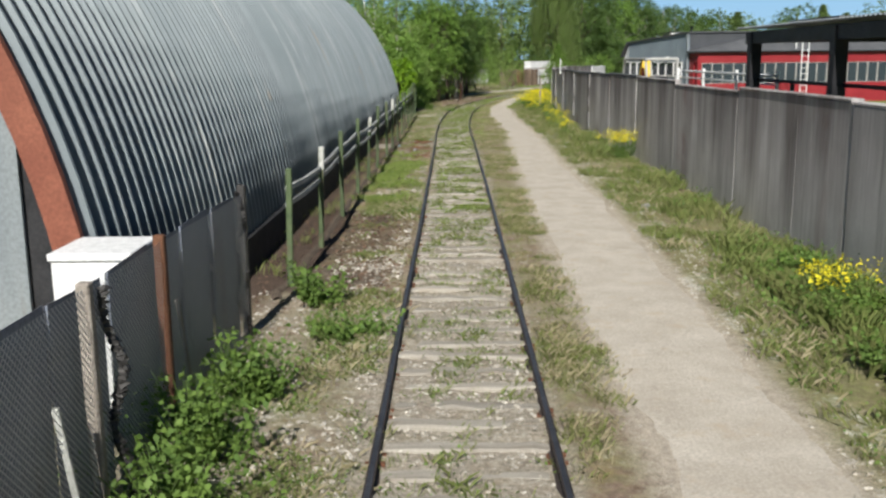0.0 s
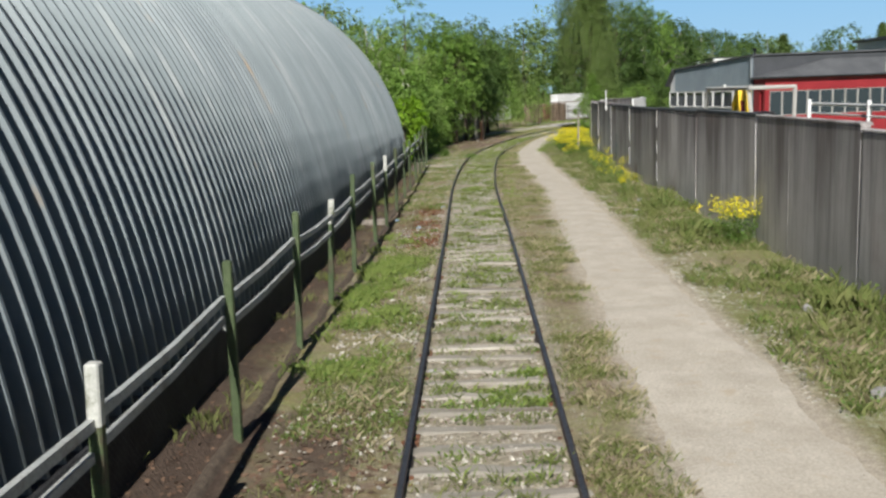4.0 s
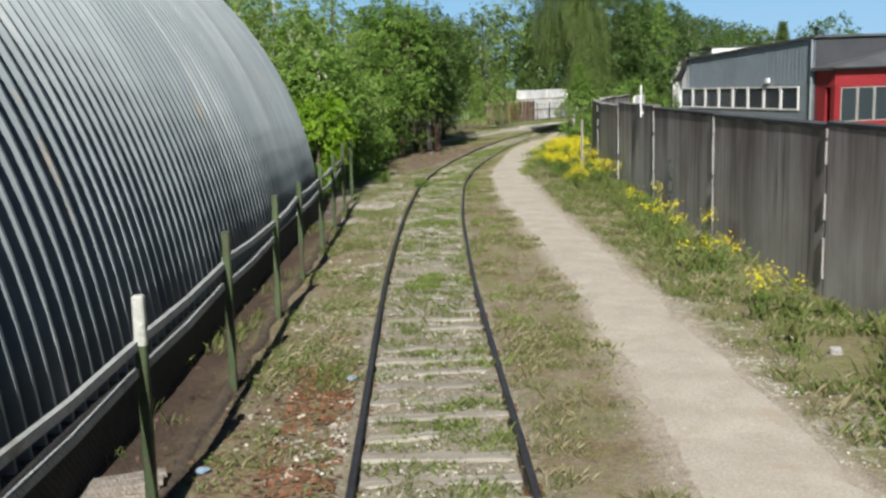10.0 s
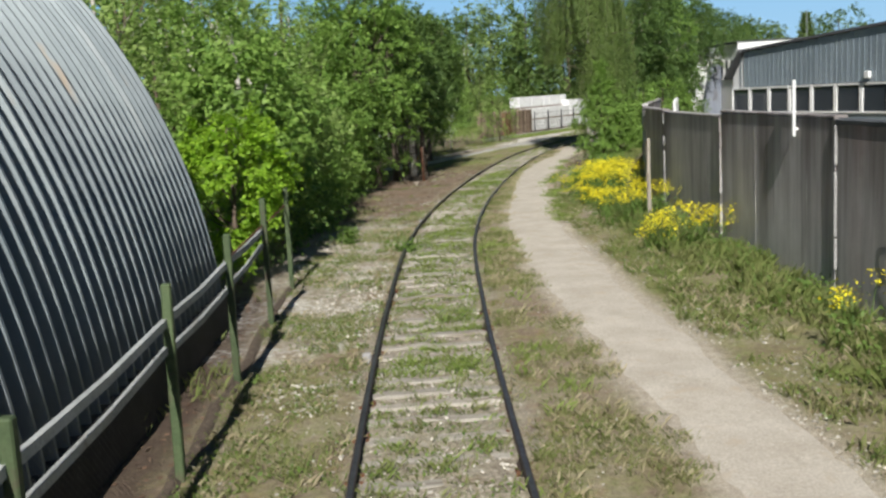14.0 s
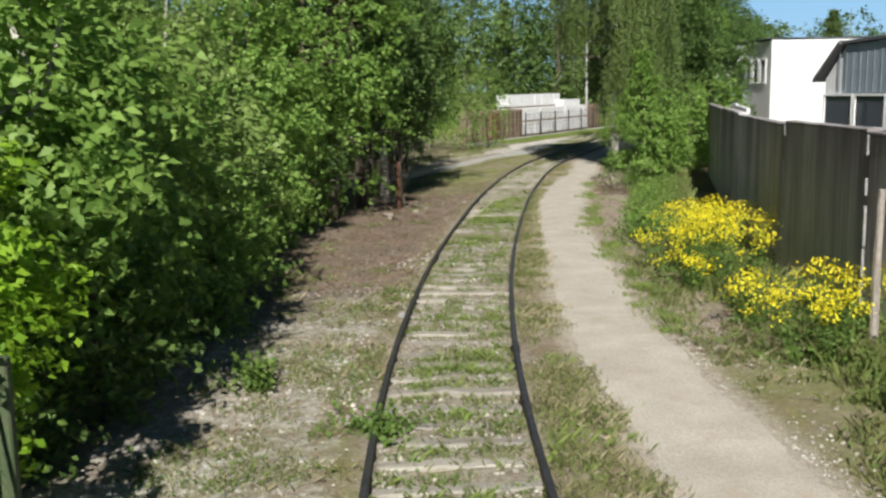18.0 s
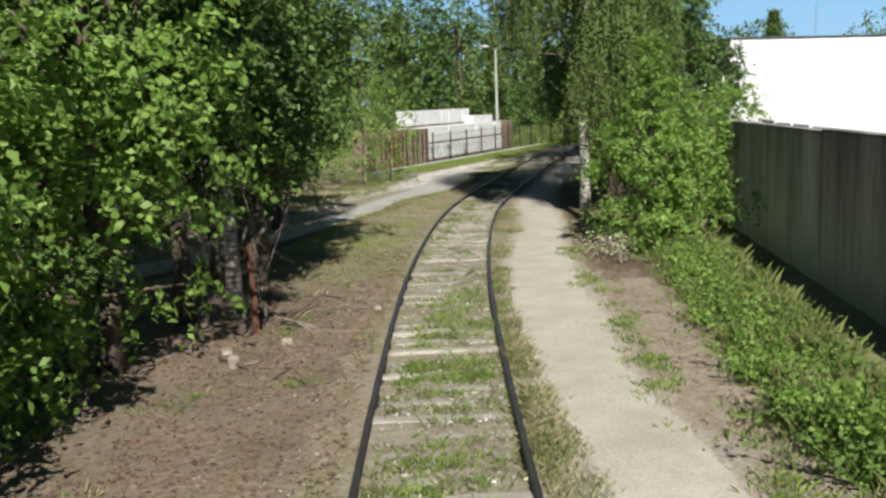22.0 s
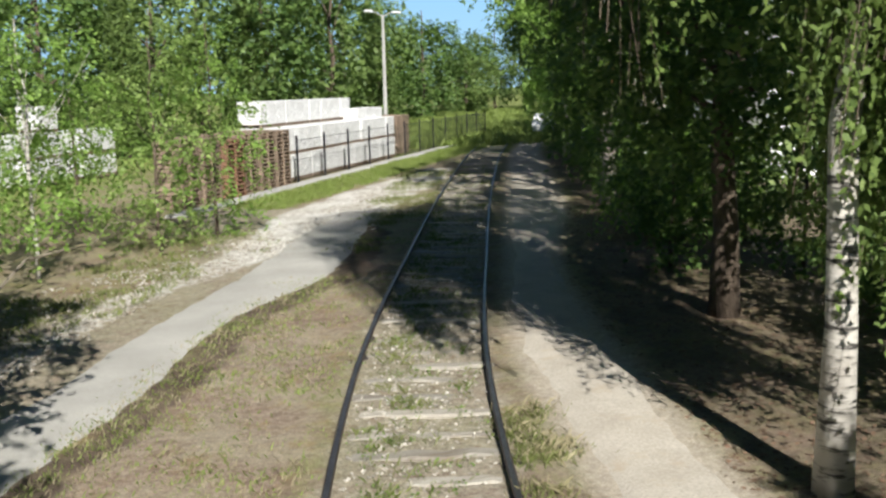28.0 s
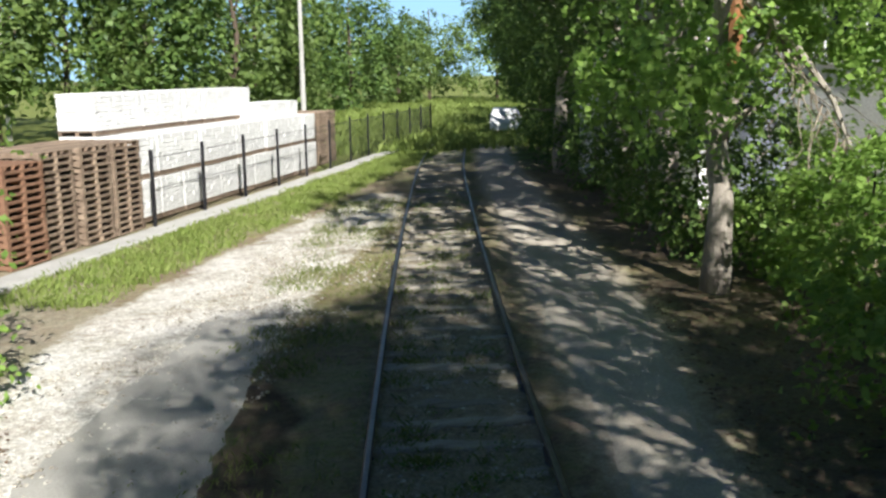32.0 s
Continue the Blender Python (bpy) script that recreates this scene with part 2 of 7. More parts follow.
def glass_mat():
    m, nt, p = start_material("window_glass")
    p.inputs["Base Color"].default_value = (0.03, 0.04, 0.05, 1)
    p.inputs["Roughness"].default_value = 0.08
    p.inputs["Specular IOR Level"].default_value = 0.6
    h = noisy(nt, position(nt), 1.5, 2.0)
    nt.links.new(node(nt, "ShaderNodeBump", {"Height": h, "Strength": 0.05, "Distance": 0.05}).outputs[0], p.inputs["Normal"])
    return m


def birch_mat():
    m, nt, p = start_material("birch_bark")
    v = position(nt)
    bands = noisy(nt, position(nt, (1.5, 1.5, 9.0)), 1.6, 5.0, 0.7)
    col = mixed(nt, ramp(nt, noisy(nt, v, 4.0), 0.4, 0.7), (0.52, 0.49, 0.44), (0.34, 0.31, 0.27))
    col = mixed(nt, ramp(nt, bands, 0.52, 0.6), col, (0.05, 0.045, 0.04))
    nt.links.new(col, p.inputs["Base Color"])
    p.inputs["Roughness"].default_value = 0.85
    nt.links.new(node(nt, "ShaderNodeBump", {"Height": bands, "Strength": 0.6, "Distance": 0.03}).outputs[0], p.inputs["Normal"])
    return m


def sky_mat():
    """Plain clear summer sky low over the horizon, paler towards the ground."""
    m, nt, p = start_material("clear_sky")
    g = node(nt, "ShaderNodeNewGeometry")
    z = node(nt, "ShaderNodeSeparateXYZ", {0: g.outputs["Position"]}).outputs[2]
    col = mixed(nt, ramp(nt, z, 0.0, 230.0), (0.30, 0.48, 0.64), (0.17, 0.38, 0.62))
    e = node(nt, "ShaderNodeEmission", {"Color": col, "Strength": 1.0})
    nt.links.new(e.outputs[0], nt.nodes["Material Output"].inputs[0])
    return m


M = {
    "sky": sky_mat(),
    "ground": ground_mat(),
    "path": surf("trodden_sand", (0.47, 0.42, 0.35), (0.58, 0.53, 0.455), 1.6, 34, 0.95, bump=0.8, dist=0.025, stain=(0.42, 0.355, 0.275), stain_scale=2.2, stain_at=(0.56, 0.70), spec=0.1),
    "asphalt": surf("worn_asphalt", (0.40, 0.385, 0.35), (0.50, 0.48, 0.44), 1.0, 70, 0.93, bump=0.4, dist=0.015, stain=(0.30, 0.27, 0.23), stain_scale=1.2, stain_at=(0.6, 0.75), spec=0.15),
    "gravel": surf("white_gravel", (0.46, 0.44, 0.405), (0.68, 0.66, 0.62), 3.0, 26, 0.95, bump=0.9, dist=0.04, stain=(0.28, 0.22, 0.15), stain_scale=1.1, spec=0.1),
    "rubble": surf("pale_rubble_soil", (0.26, 0.215, 0.16), (0.44, 0.40, 0.345), 2.0, 26, 0.95, bump=0.9, dist=0.04, stain=(0.18, 0.135, 0.09), stain_scale=1.1, spec=0.1),
    "stone": surf("pale_ballast", (0.34, 0.305, 0.25), (0.62, 0.585, 0.52), 3.0, 40, 0.95, bump=0.3, island=0.4, spec=0.1),
    "sleeper": surf("grey_weathered_timber", (0.40, 0.37, 0.315), (0.27, 0.24, 0.20), 3.0, 50, 0.92, bump=0.7, dist=0.02, stretch=(0.35, 4, 1), jitter=0.2, stain=(0.19, 0.15, 0.11), stain_scale=1.5),
    "rail": surf("rusty_rail_steel", (0.062, 0.052, 0.05), (0.10, 0.075, 0.062), 4.0, 40, 0.6, 0.5, 0.25),
    "railtop": surf("worn_rail_top", (0.15, 0.145, 0.145), (0.22, 0.215, 0.215), 3.0, 30, 0.38, 0.8, 0.1),
    "rust": surf("rusty_iron", (0.135, 0.065, 0.038), (0.22, 0.10, 0.055), 5.0, 40, 0.85, 0.3, 0.4),
    "wall": wall_mat("stained_concrete"),
    "felt": surf("black_roofing_felt", (0.06, 0.066, 0.072), (0.12, 0.128, 0.135), 2.0, 30, 0.8, bump=0.5),
    "mortar": surf("pale_mortar", (0.30, 0.29, 0.28), (0.42, 0.41, 0.40), 4.0, 40, 0.95),
    "hangar": hangar_mat(),
    "brownpaint": surf("red_brown_paint", (0.20, 0.062, 0.036), (0.27, 0.095, 0.055), 3.0, 30, 0.7, bump=0.2),
    "endpanel": surf("pale_painted_board", (0.20, 0.225, 0.235), (0.27, 0.295, 0.30), 1.5, 25, 0.75, bump=0.25, stretch=(2, 2, 0.3), stain=(0.16, 0.16, 0.155), stain_scale=1.5),
    "darkgap": surf("dark_timber", (0.02, 0.02, 0.022), (0.04, 0.04, 0.042), 3.0, 30, 0.9),
    "white": surf("white_paint", (0.78, 0.78, 0.77), (0.84, 0.84, 0.83), 1.0, 20, 0.7, bump=0.15, stain=(0.66, 0.65, 0.62), stain_scale=0.7),
    "whitewash": surf("whitewashed_wall", (0.80, 0.80, 0.79), (0.86, 0.86, 0.85), 0.6, 16, 0.85, bump=0.15),
    "greenpost": surf("flaking_green_paint", (0.055, 0.085, 0.036), (0.095, 0.125, 0.058), 5.0, 40, 0.7, bump=0.4, stain=(0.075, 0.055, 0.04), stain_scale=3.0, jitter=0.2),
    "palepost": surf("flaking_white_paint", (0.58, 0.58, 0.54), (0.44, 0.45, 0.40), 6.0, 40, 0.8, bump=0.4, stain=(0.12, 0.13, 0.07), stain_scale=4.0),
    "railpaint": surf("grey_weathered_rail", (0.36, 0.375, 0.36), (0.50, 0.51, 0.495), 3.0, 40, 0.75, bump=0.3, stain=(0.2, 0.18, 0.15), stain_scale=2.0),
    "galvwire": surf("bright_wire", (0.62, 0.63, 0.65), (0.72, 0.73, 0.75), 5.0, 60, 0.6, 0.1, 0.1),
    "mesh": surf("wire", (0.06, 0.057, 0.054), (0.11, 0.105, 0.10), 5.0, 60, 0.6, 0.6, 0.1),
    "sheetblue": surf("dull_grey_sheet", (0.17, 0.19, 0.235), (0.24, 0.26, 0.30), 1.5, 25, 0.6, 0.15, 0.2, stretch=(1, 1, 0.3), stain=(0.10, 0.09, 0.085), stain_scale=1.2, jitter=0.15),
    "cladding": surf("blue_grey_cladding", (0.26, 0.315, 0.36), (0.31, 0.365, 0.41), 0.8, 20, 0.5, 0.2, 0.1, jitter=0.05),
    # end wall cladding, and the dark blocks that stand in for unlit rooms
    "darkwall_core": surf("dark_grey_cladding_and_core", (0.055, 0.058, 0.064), (0.08, 0.082, 0.09), 0.8, 20, 0.6, 0.1, 0.15),
    "redwall": surf("red_cladding", (0.25, 0.018, 0.024), (0.31, 0.028, 0.034), 0.8, 20, 0.5, 0.0, 0.1),
    "roofgrey": surf("dark_felt_roof", (0.075, 0.078, 0.084), (0.115, 0.118, 0.125), 0.8, 20, 0.85, bump=0.3),
    "glass": glass_mat(),
    "blacksteel": surf("black_steel", (0.012, 0.012, 0.015), (0.028, 0.028, 0.032), 3.0, 30, 0.55, 0.3, 0.15),
    "roofsheet": surf("corrugated_roof_sheet", (0.34, 0.37, 0.39), (0.45, 0.48, 0.50), 1.0, 25, 0.55, 0.4, 0.1),
    "yellow": surf("yellow_machine_paint", (0.72, 0.47, 0.02), (0.80, 0.56, 0.04), 2.0, 25, 0.5, 0.0, 0.1),
    "brick": surf("white_silicate_brick", (0.74, 0.74, 0.73), (0.84, 0.84, 0.83), 2.0, 30, 0.9, bump=0.3, jitter=0.06, island=0.05),
    "pallet": surf("rough_pallet_timber", (0.27, 0.195, 0.14), (0.44, 0.335, 0.245), 4.0, 40, 0.9, bump=0.5, island=0.45, jitter=0.15),
    "orangewood": surf("fresh_orange_timber", (0.27, 0.145, 0.09), (0.35, 0.20, 0.125), 4.0, 40, 0.9, bump=0.3, island=0.3),
    "concrete": surf("pale_concrete", (0.42, 0.41, 0.39), (0.52, 0.51, 0.48), 1.5, 40, 0.93, bump=0.4),
    "bark": surf("brown_bark", (0.085, 0.062, 0.045), (0.17, 0.13, 0.095), 5.0, 30, 0.95, bump=0.9, dist=0.04, stretch=(2, 2, 0.4)),
    "palebark": surf("grey_brown_bark", (0.30, 0.26, 0.22), (0.46, 0.41, 0.35), 5.0, 30, 0.95, bump=0.9, dist=0.04, stretch=(2, 2, 0.4)),
    "darktwig": surf("grey_dead_wood", (0.10, 0.082, 0.065), (0.20, 0.17, 0.14), 5.0, 30, 0.95, bump=0.3),
    "twig": surf("dry_twig", (0.20, 0.165, 0.125), (0.33, 0.285, 0.22), 5.0, 30, 0.95, bump=0.3),
    "birch": birch_mat(),
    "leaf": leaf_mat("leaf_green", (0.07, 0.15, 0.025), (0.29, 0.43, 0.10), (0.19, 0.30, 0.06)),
    # deep green of far trees, and leaf darkened in colour for growth in shade
    "leafdark_shaded": leaf_mat("leaf_deep_and_shaded_green", (0.035, 0.075, 0.02), (0.16, 0.245, 0.06), (0.085, 0.15, 0.04), 0.3),
    "leafbright": leaf_mat("leaf_fresh_green", (0.12, 0.24, 0.015), (0.31, 0.48, 0.04), (0.22, 0.38, 0.03)),
    "freshgrass": leaf_mat("fresh_grass_blade", (0.12, 0.185, 0.035), (0.27, 0.345, 0.085), (0.25, 0.285, 0.10), 0.35, 0.7),
    "leafbirch": leaf_mat("leaf_birch", (0.095, 0.155, 0.038), (0.33, 0.44, 0.13), (0.22, 0.31, 0.09)),
    "leafweeping": leaf_mat("leaf_weeping_birch", (0.06, 0.105, 0.028), (0.23, 0.315, 0.085), (0.15, 0.215, 0.06)),
    "leaffar": leaf_mat("leaf_far", (0.07, 0.12, 0.034), (0.195, 0.275, 0.075), (0.145, 0.205, 0.07)),
    "grass": leaf_mat("grass_blade", (0.07, 0.105, 0.022), (0.20, 0.245, 0.07), (0.26, 0.24, 0.11), 0.3, 0.7),
    "drygrass": leaf_mat("dry_grass_blade", (0.29, 0.24, 0.15), (0.48, 0.415, 0.28), (0.20, 0.20, 0.08), 0.3, 0.8),
    "weed": leaf_mat("weed_leaf", (0.07, 0.13, 0.022), (0.17, 0.26, 0.05), (0.12, 0.20, 0.06), 0.3, 0.65),
    "flower": leaf_mat("yellow_petal", (0.70, 0.58, 0.015), (0.85, 0.76, 0.04), (0.80, 0.70, 0.03), 0.25, 0.7),
    "whiteflower": leaf_mat("pale_dry_blossom", (0.42, 0.38, 0.26), (0.60, 0.56, 0.42), (0.5, 0.46, 0.3), 0.2, 0.8),
    "litter": surf("brown_litter", (0.12, 0.07, 0.045), (0.22, 0.14, 0.09), 5.0, 40, 0.95, bump=0.3, island=0.4),
    "rustlitter": surf("rotten_red_timber", (0.19, 0.075, 0.035), (0.30, 0.15, 0.08), 6.0, 40, 0.95, bump=0.3, island=0.35),
    "bluebag": surf("blue_plastic", (0.16, 0.26, 0.38), (0.45, 0.50, 0.56), 9.0, 40, 0.4, bump=0.3),
    "carpaint": surf("white_car_paint", (0.74, 0.75, 0.77), (0.78, 0.79, 0.80), 1.0, 20, 0.25, 0.0, 0.0),
    "tyre": surf("black_rubber", (0.02, 0.02, 0.02), (0.035, 0.035, 0.035), 4.0, 40, 0.85),
    "teal": surf("faded_teal_paint", (0.24, 0.30, 0.28), (0.20, 0.33, 0.30), 5.0, 30, 0.9, bump=0.2, stain=(0.3, 0.29, 0.28), stain_scale=3.0),
    "orangebark": surf("orange_lichen_bark", (0.30, 0.12, 0.04), (0.20, 0.11, 0.06), 6.0, 30, 0.9, bump=0.6),
}

# ---- building helpers ----
class Shape:
    """Collects vertices and faces for one mesh."""

    def __init__(self):
        self.v, self.f = [], []

    def add(self, verts, faces):
        n = len(self.v)
        self.v += [tuple(p) for p in verts]
        self.f += [tuple(i + n for i in q) for q in faces]
        return self

    def box(self, x0, y0, z0, x1, y1, z1, c=0.0, m=None):
        """A box, with its edges cut by c."""
        if c <= 0:
            vs = [(x, y, z) for x in (x0, x1) for y in (y0, y1) for z in (z0, z1)]
            fs = [(0, 1, 3, 2), (4, 6, 7, 5), (0, 4, 5, 1), (2, 3, 7, 6), (0, 2, 6, 4), (1, 5, 7, 3)]
        else:
            lo, hi = (x0, y0, z0), (x1, y1, z1)
            vs, idx = [], {}
            for s in [(a, b, d) for a in (0, 1) for b in (0, 1) for d in (0, 1)]:
                for ax in range(3):
                    p = [(hi[k] if s[k] else lo[k]) + (0 if k == ax else (-c if s[k] else c)) for k in range(3)]
                    idx[s, ax] = len(vs)
                    vs.append(p)
            fs = []
            for ax in range(3):
                a, b = [k for k in range(3) if k != ax]
                for e in (0, 1):
                    ring = []
                    for sa, sb in ((0, 0), (1, 0), (1, 1), (0, 1)):
                        s = [0, 0, 0]
                        s[ax], s[a], s[b] = e, sa, sb
                        ring.append(idx[tuple(s), ax])
                    fs.append(tuple(ring))
                for sa in (0, 1):
                    for sb in (0, 1):
                        s0, s1 = [0, 0, 0], [0, 0, 0]
                        s0[ax], s1[ax] = 0, 1
                        s0[a] = s1[a] = sa
                        s0[b] = s1[b] = sb
                        fs.append((idx[tuple(s0), a], idx[tuple(s1), a], idx[tuple(s1), b], idx[tuple(s0), b]))
            for s in [(a, b, d) for a in (0, 1) for b in (0, 1) for d in (0, 1)]:
                fs.append((idx[s, 0], idx[s, 1], idx[s, 2]))
        if m is not None:
            vs = [m @ Vector(p) for p in vs]
        return self.add(vs, fs)

    def tube(self, pts, radii, sides=6, caps=True):
        """A round bar through the points."""
        pts = [Vector(p) for p in pts]
        rings = []
        up = Vector((0.31, 0.17, 0.93))
        for i, p in enumerate(pts):
            d = (pts[min(i + 1, len(pts) - 1)] - pts[max(i - 1, 0)]).normalized()
            a = d.cross(up)
            a = a.normalized() if a.length > 0.05 else d.cross(Vector((1, 0, 0))).normalized()
            b = d.cross(a)
            r = float(radii[i] if hasattr(radii, "__len__") else radii)
            rings.append([p + r * (math.cos(2 * math.pi * k / sides) * a + math.sin(2 * math.pi * k / sides) * b) for k in range(sides)])
        vs = [q for ring in rings for q in ring]
        fs = [(i * sides + k, i * sides + (k + 1) % sides, (i + 1) * sides + (k + 1) % sides, (i + 1) * sides + k) for i in range(len(pts) - 1) for k in range(sides)]
        if caps:
            fs += [tuple(range(sides))[::-1], tuple(range(len(vs) - sides, len(vs)))]
        return self.add(vs, fs)

    def sweep(self, pts, profile, up=(0, 0, 1), closed=True, caps=True):
        """A profile of (side, up) pairs swept along the points."""
        pts = [Vector(p) for p in pts]
        n, vs = len(profile), []
        for i, p in enumerate(pts):
            d = (pts[min(i + 1, len(pts) - 1)] - pts[max(i - 1, 0)]).normalized()
            side = d.cross(Vector(up)).normalized()
            top = side.cross(d)
            vs += [p + s * side + u * top for s, u in profile]
        m = n if closed else n - 1
        fs = [(i * n + k, i * n + (k + 1) % n, (i + 1) * n + (k + 1) % n, (i + 1) * n + k) for i in range(len(pts) - 1) for k in range(m)]
        if caps and closed:
            fs += [tuple(range(n))[::-1], tuple(range(len(vs) - n, len(vs)))]
        return self.add(vs, fs)

    def mesh(self, name, smooth=False):
        me = bpy.data.meshes.new(name)
        me.from_pydata(self.v, [], self.f)
        if smooth:
            me.shade_smooth()
        me.update()
        return me


def quads_mesh(name, verts, per=4):
    """A mesh of loose faces of `per` corners each, from an array of corners."""
    verts = np.asarray(verts, dtype=np.float32).reshape(-1, 3)
    n = len(verts)
    me = bpy.data.meshes.new(name)
    me.vertices.add(n)
    me.vertices.foreach_set("co", verts.ravel())
    me.loops.add(n)
    me.loops.foreach_set("vertex_index", np.arange(n, dtype=np.int32))
    me.polygons.add(n // per)
    me.polygons.foreach_set("loop_start", np.arange(0, n, per, dtype=np.int32))
    me.update(calc_edges=True)
    return me


def part(name, shape, material, parent=None, label="", smooth=False):
    me = shape if isinstance(shape, bpy.types.Mesh) else shape.mesh(name, smooth)
    if not me.materials:
        me.materials.append(M[material])
    ob = new(name, me)
    if parent is not None:
        ob.parent = parent
    if label:
        ob["label"] = label
    return ob


def thing(name, label, category, at=(0, 0, 0), turn=0.0, group="", kind=""):
    ob = new(name)
    ob.empty_display_size = 0.2
    ob.matrix_basis = pose(*at, 0, 0, turn)
    return tagged(ob, label, category, group, kind)


def solid(name, shape, material, label, category, group="", kind="", smooth=False):
    return tagged(part(name, shape, material, smooth=smooth), label, category, group, kind)


def curve_through(nodes):
    """A smooth x(y) through nodes (y, x)."""
    ys, xs = np.array([n[0] for n in nodes], float), np.array([n[1] for n in nodes], float)
    sl = np.gradient(xs, ys)

    def at(y):
        y = np.asarray(y, float)
        i = np.clip(np.searchsorted(ys, y) - 1, 0, len(ys) - 2)
        h = ys[i + 1] - ys[i]
        t = (y - ys[i]) / h
        inside = (2 * t**3 - 3 * t**2 + 1) * xs[i] + (t**3 - 2 * t**2 + t) * h * sl[i] + (3 * t**2 - 2 * t**3) * xs[i + 1] + (t**3 - t**2) * h * sl[i + 1]
        return np.where(t < 0, xs[i] + (y - ys[i]) * sl[i], np.where(t > 1, xs[i + 1] + (y - ys[i + 1]) * sl[i + 1], inside))

    return at


def wave(x, y, f=1.0, seed=0.0):
    """Cheap smooth unevenness between -1 and 1, for arrays."""
    return (np.sin(1.7 * f * x + 2.3 * f * y + seed) + np.sin(-2.9 * f * x + 1.1 * f * y + 1.3 * seed + 1) + np.sin(0.7 * f * x - 3.7 * f * y + 2.1 * seed + 2)) / 3


track_x = curve_through([(-10, 0.02), (7, 0.13), (20, 0.28), (36, 0.43), (48, 0.53), (57.4, 0.88), (65, 1.42), (71.7, 2.38), (78.1, 3.63), (87.85, 5.91), (96.65, 8.55), (106.55, 12.6), (120.95, 18.9), (132.45, 24.2), (141.95, 29.0), (160.15, 39.5), (184.15, 54)])
wall_x = curve_through([(-9, 5.8), (9, 6.12), (20.9, 6.36), (32.6, 6.52), (44.1, 6.7), (50.1, 6.82), (56, 7.0), (61.8, 7.25), (67.3, 7.62), (71, 8.1), (73.4, 8.6), (79.2, 10.35), (85, 12.2), (90.6, 14.0)])
path_left = curve_through([(-10, 1.9), (15, 1.9), (26, 2.2), (36, 2.6), (49, 3.05), (57, 2.95), (64, 3.05), (70, 3.65), (74, 4.25), (80, 5.2), (84, 6.1), (88.4, 7.4), (92.15, 8.85), (97.15, 10.2), (106.15, 13.9), (120.15, 20.1), (132.15, 25.6), (142.15, 30.6)])
path_right = curve_through([(-10, 3.2), (8, 3.3), (15, 3.6), (22, 3.8), (31, 3.88), (42, 4.15), (52, 4.2), (62, 4.35), (68, 4.65), (73.6, 5.45), (78, 6.05), (81, 6.85), (84.5, 7.7), (89, 8.9), (91.15, 9.6), (97.15, 11.3), (102.35, 13.1), (106.15, 14.9), (109.15, 16.6), (120.15, 21.6), (132.15, 27.0), (142.15, 32.2)])
fence_x = curve_through([(-9, -3.0), (5, -2.75), (11.8, -2.58), (14.4, -2.42), (24.6, -2.27), (37, -2.0), (47, -1.9), (60, -1.75)])


def ground_z(x, y):
    """Height of the ground."""
    x, y = np.asarray(x, float), np.asarray(y, float)
    d = np.abs(x - track_x(np.clip(y, -10, 185)))
    z = 0.018 * wave(x, y, 0.9, 1.0) + 0.012 * wave(x, y, 3.1, 4.0)
    bed = np.clip((0.98 - d) / 0.12, 0, 1)
    z = z - (0.024 - 0.010 * np.clip((y - 66) / 6, 0, 1)) * bed + 0.030 * bed * wave(x, y, 2.1, 7.0)
    z = z + 0.022 * np.clip((d - 0.88) / 0.08, 0, 1) * np.clip((1.5 - d) / 0.25, 0, 1)
    far = np.clip((np.hypot(x - 5, y - 60) - 110) / 200, 0, 1)
    return z + 0.6 * far * wave(x, y, 0.02, 2.0)

# ---- ground ----
def spaced(dense0, dense1, step, far):
    """Grid lines: even inside, growing outside."""
    inside = list(np.arange(dense0, dense1 + 1e-6, step))
    out, s = [], step
    p = dense1
    while p < far:
        s *= 1.35
        p += s
        out.append(p)
    low, s, p = [], step, dense0
    while p > -far:
        s *= 1.35
        p -= s
        low.append(p)
    return np.array(low[::-1] + inside + out)


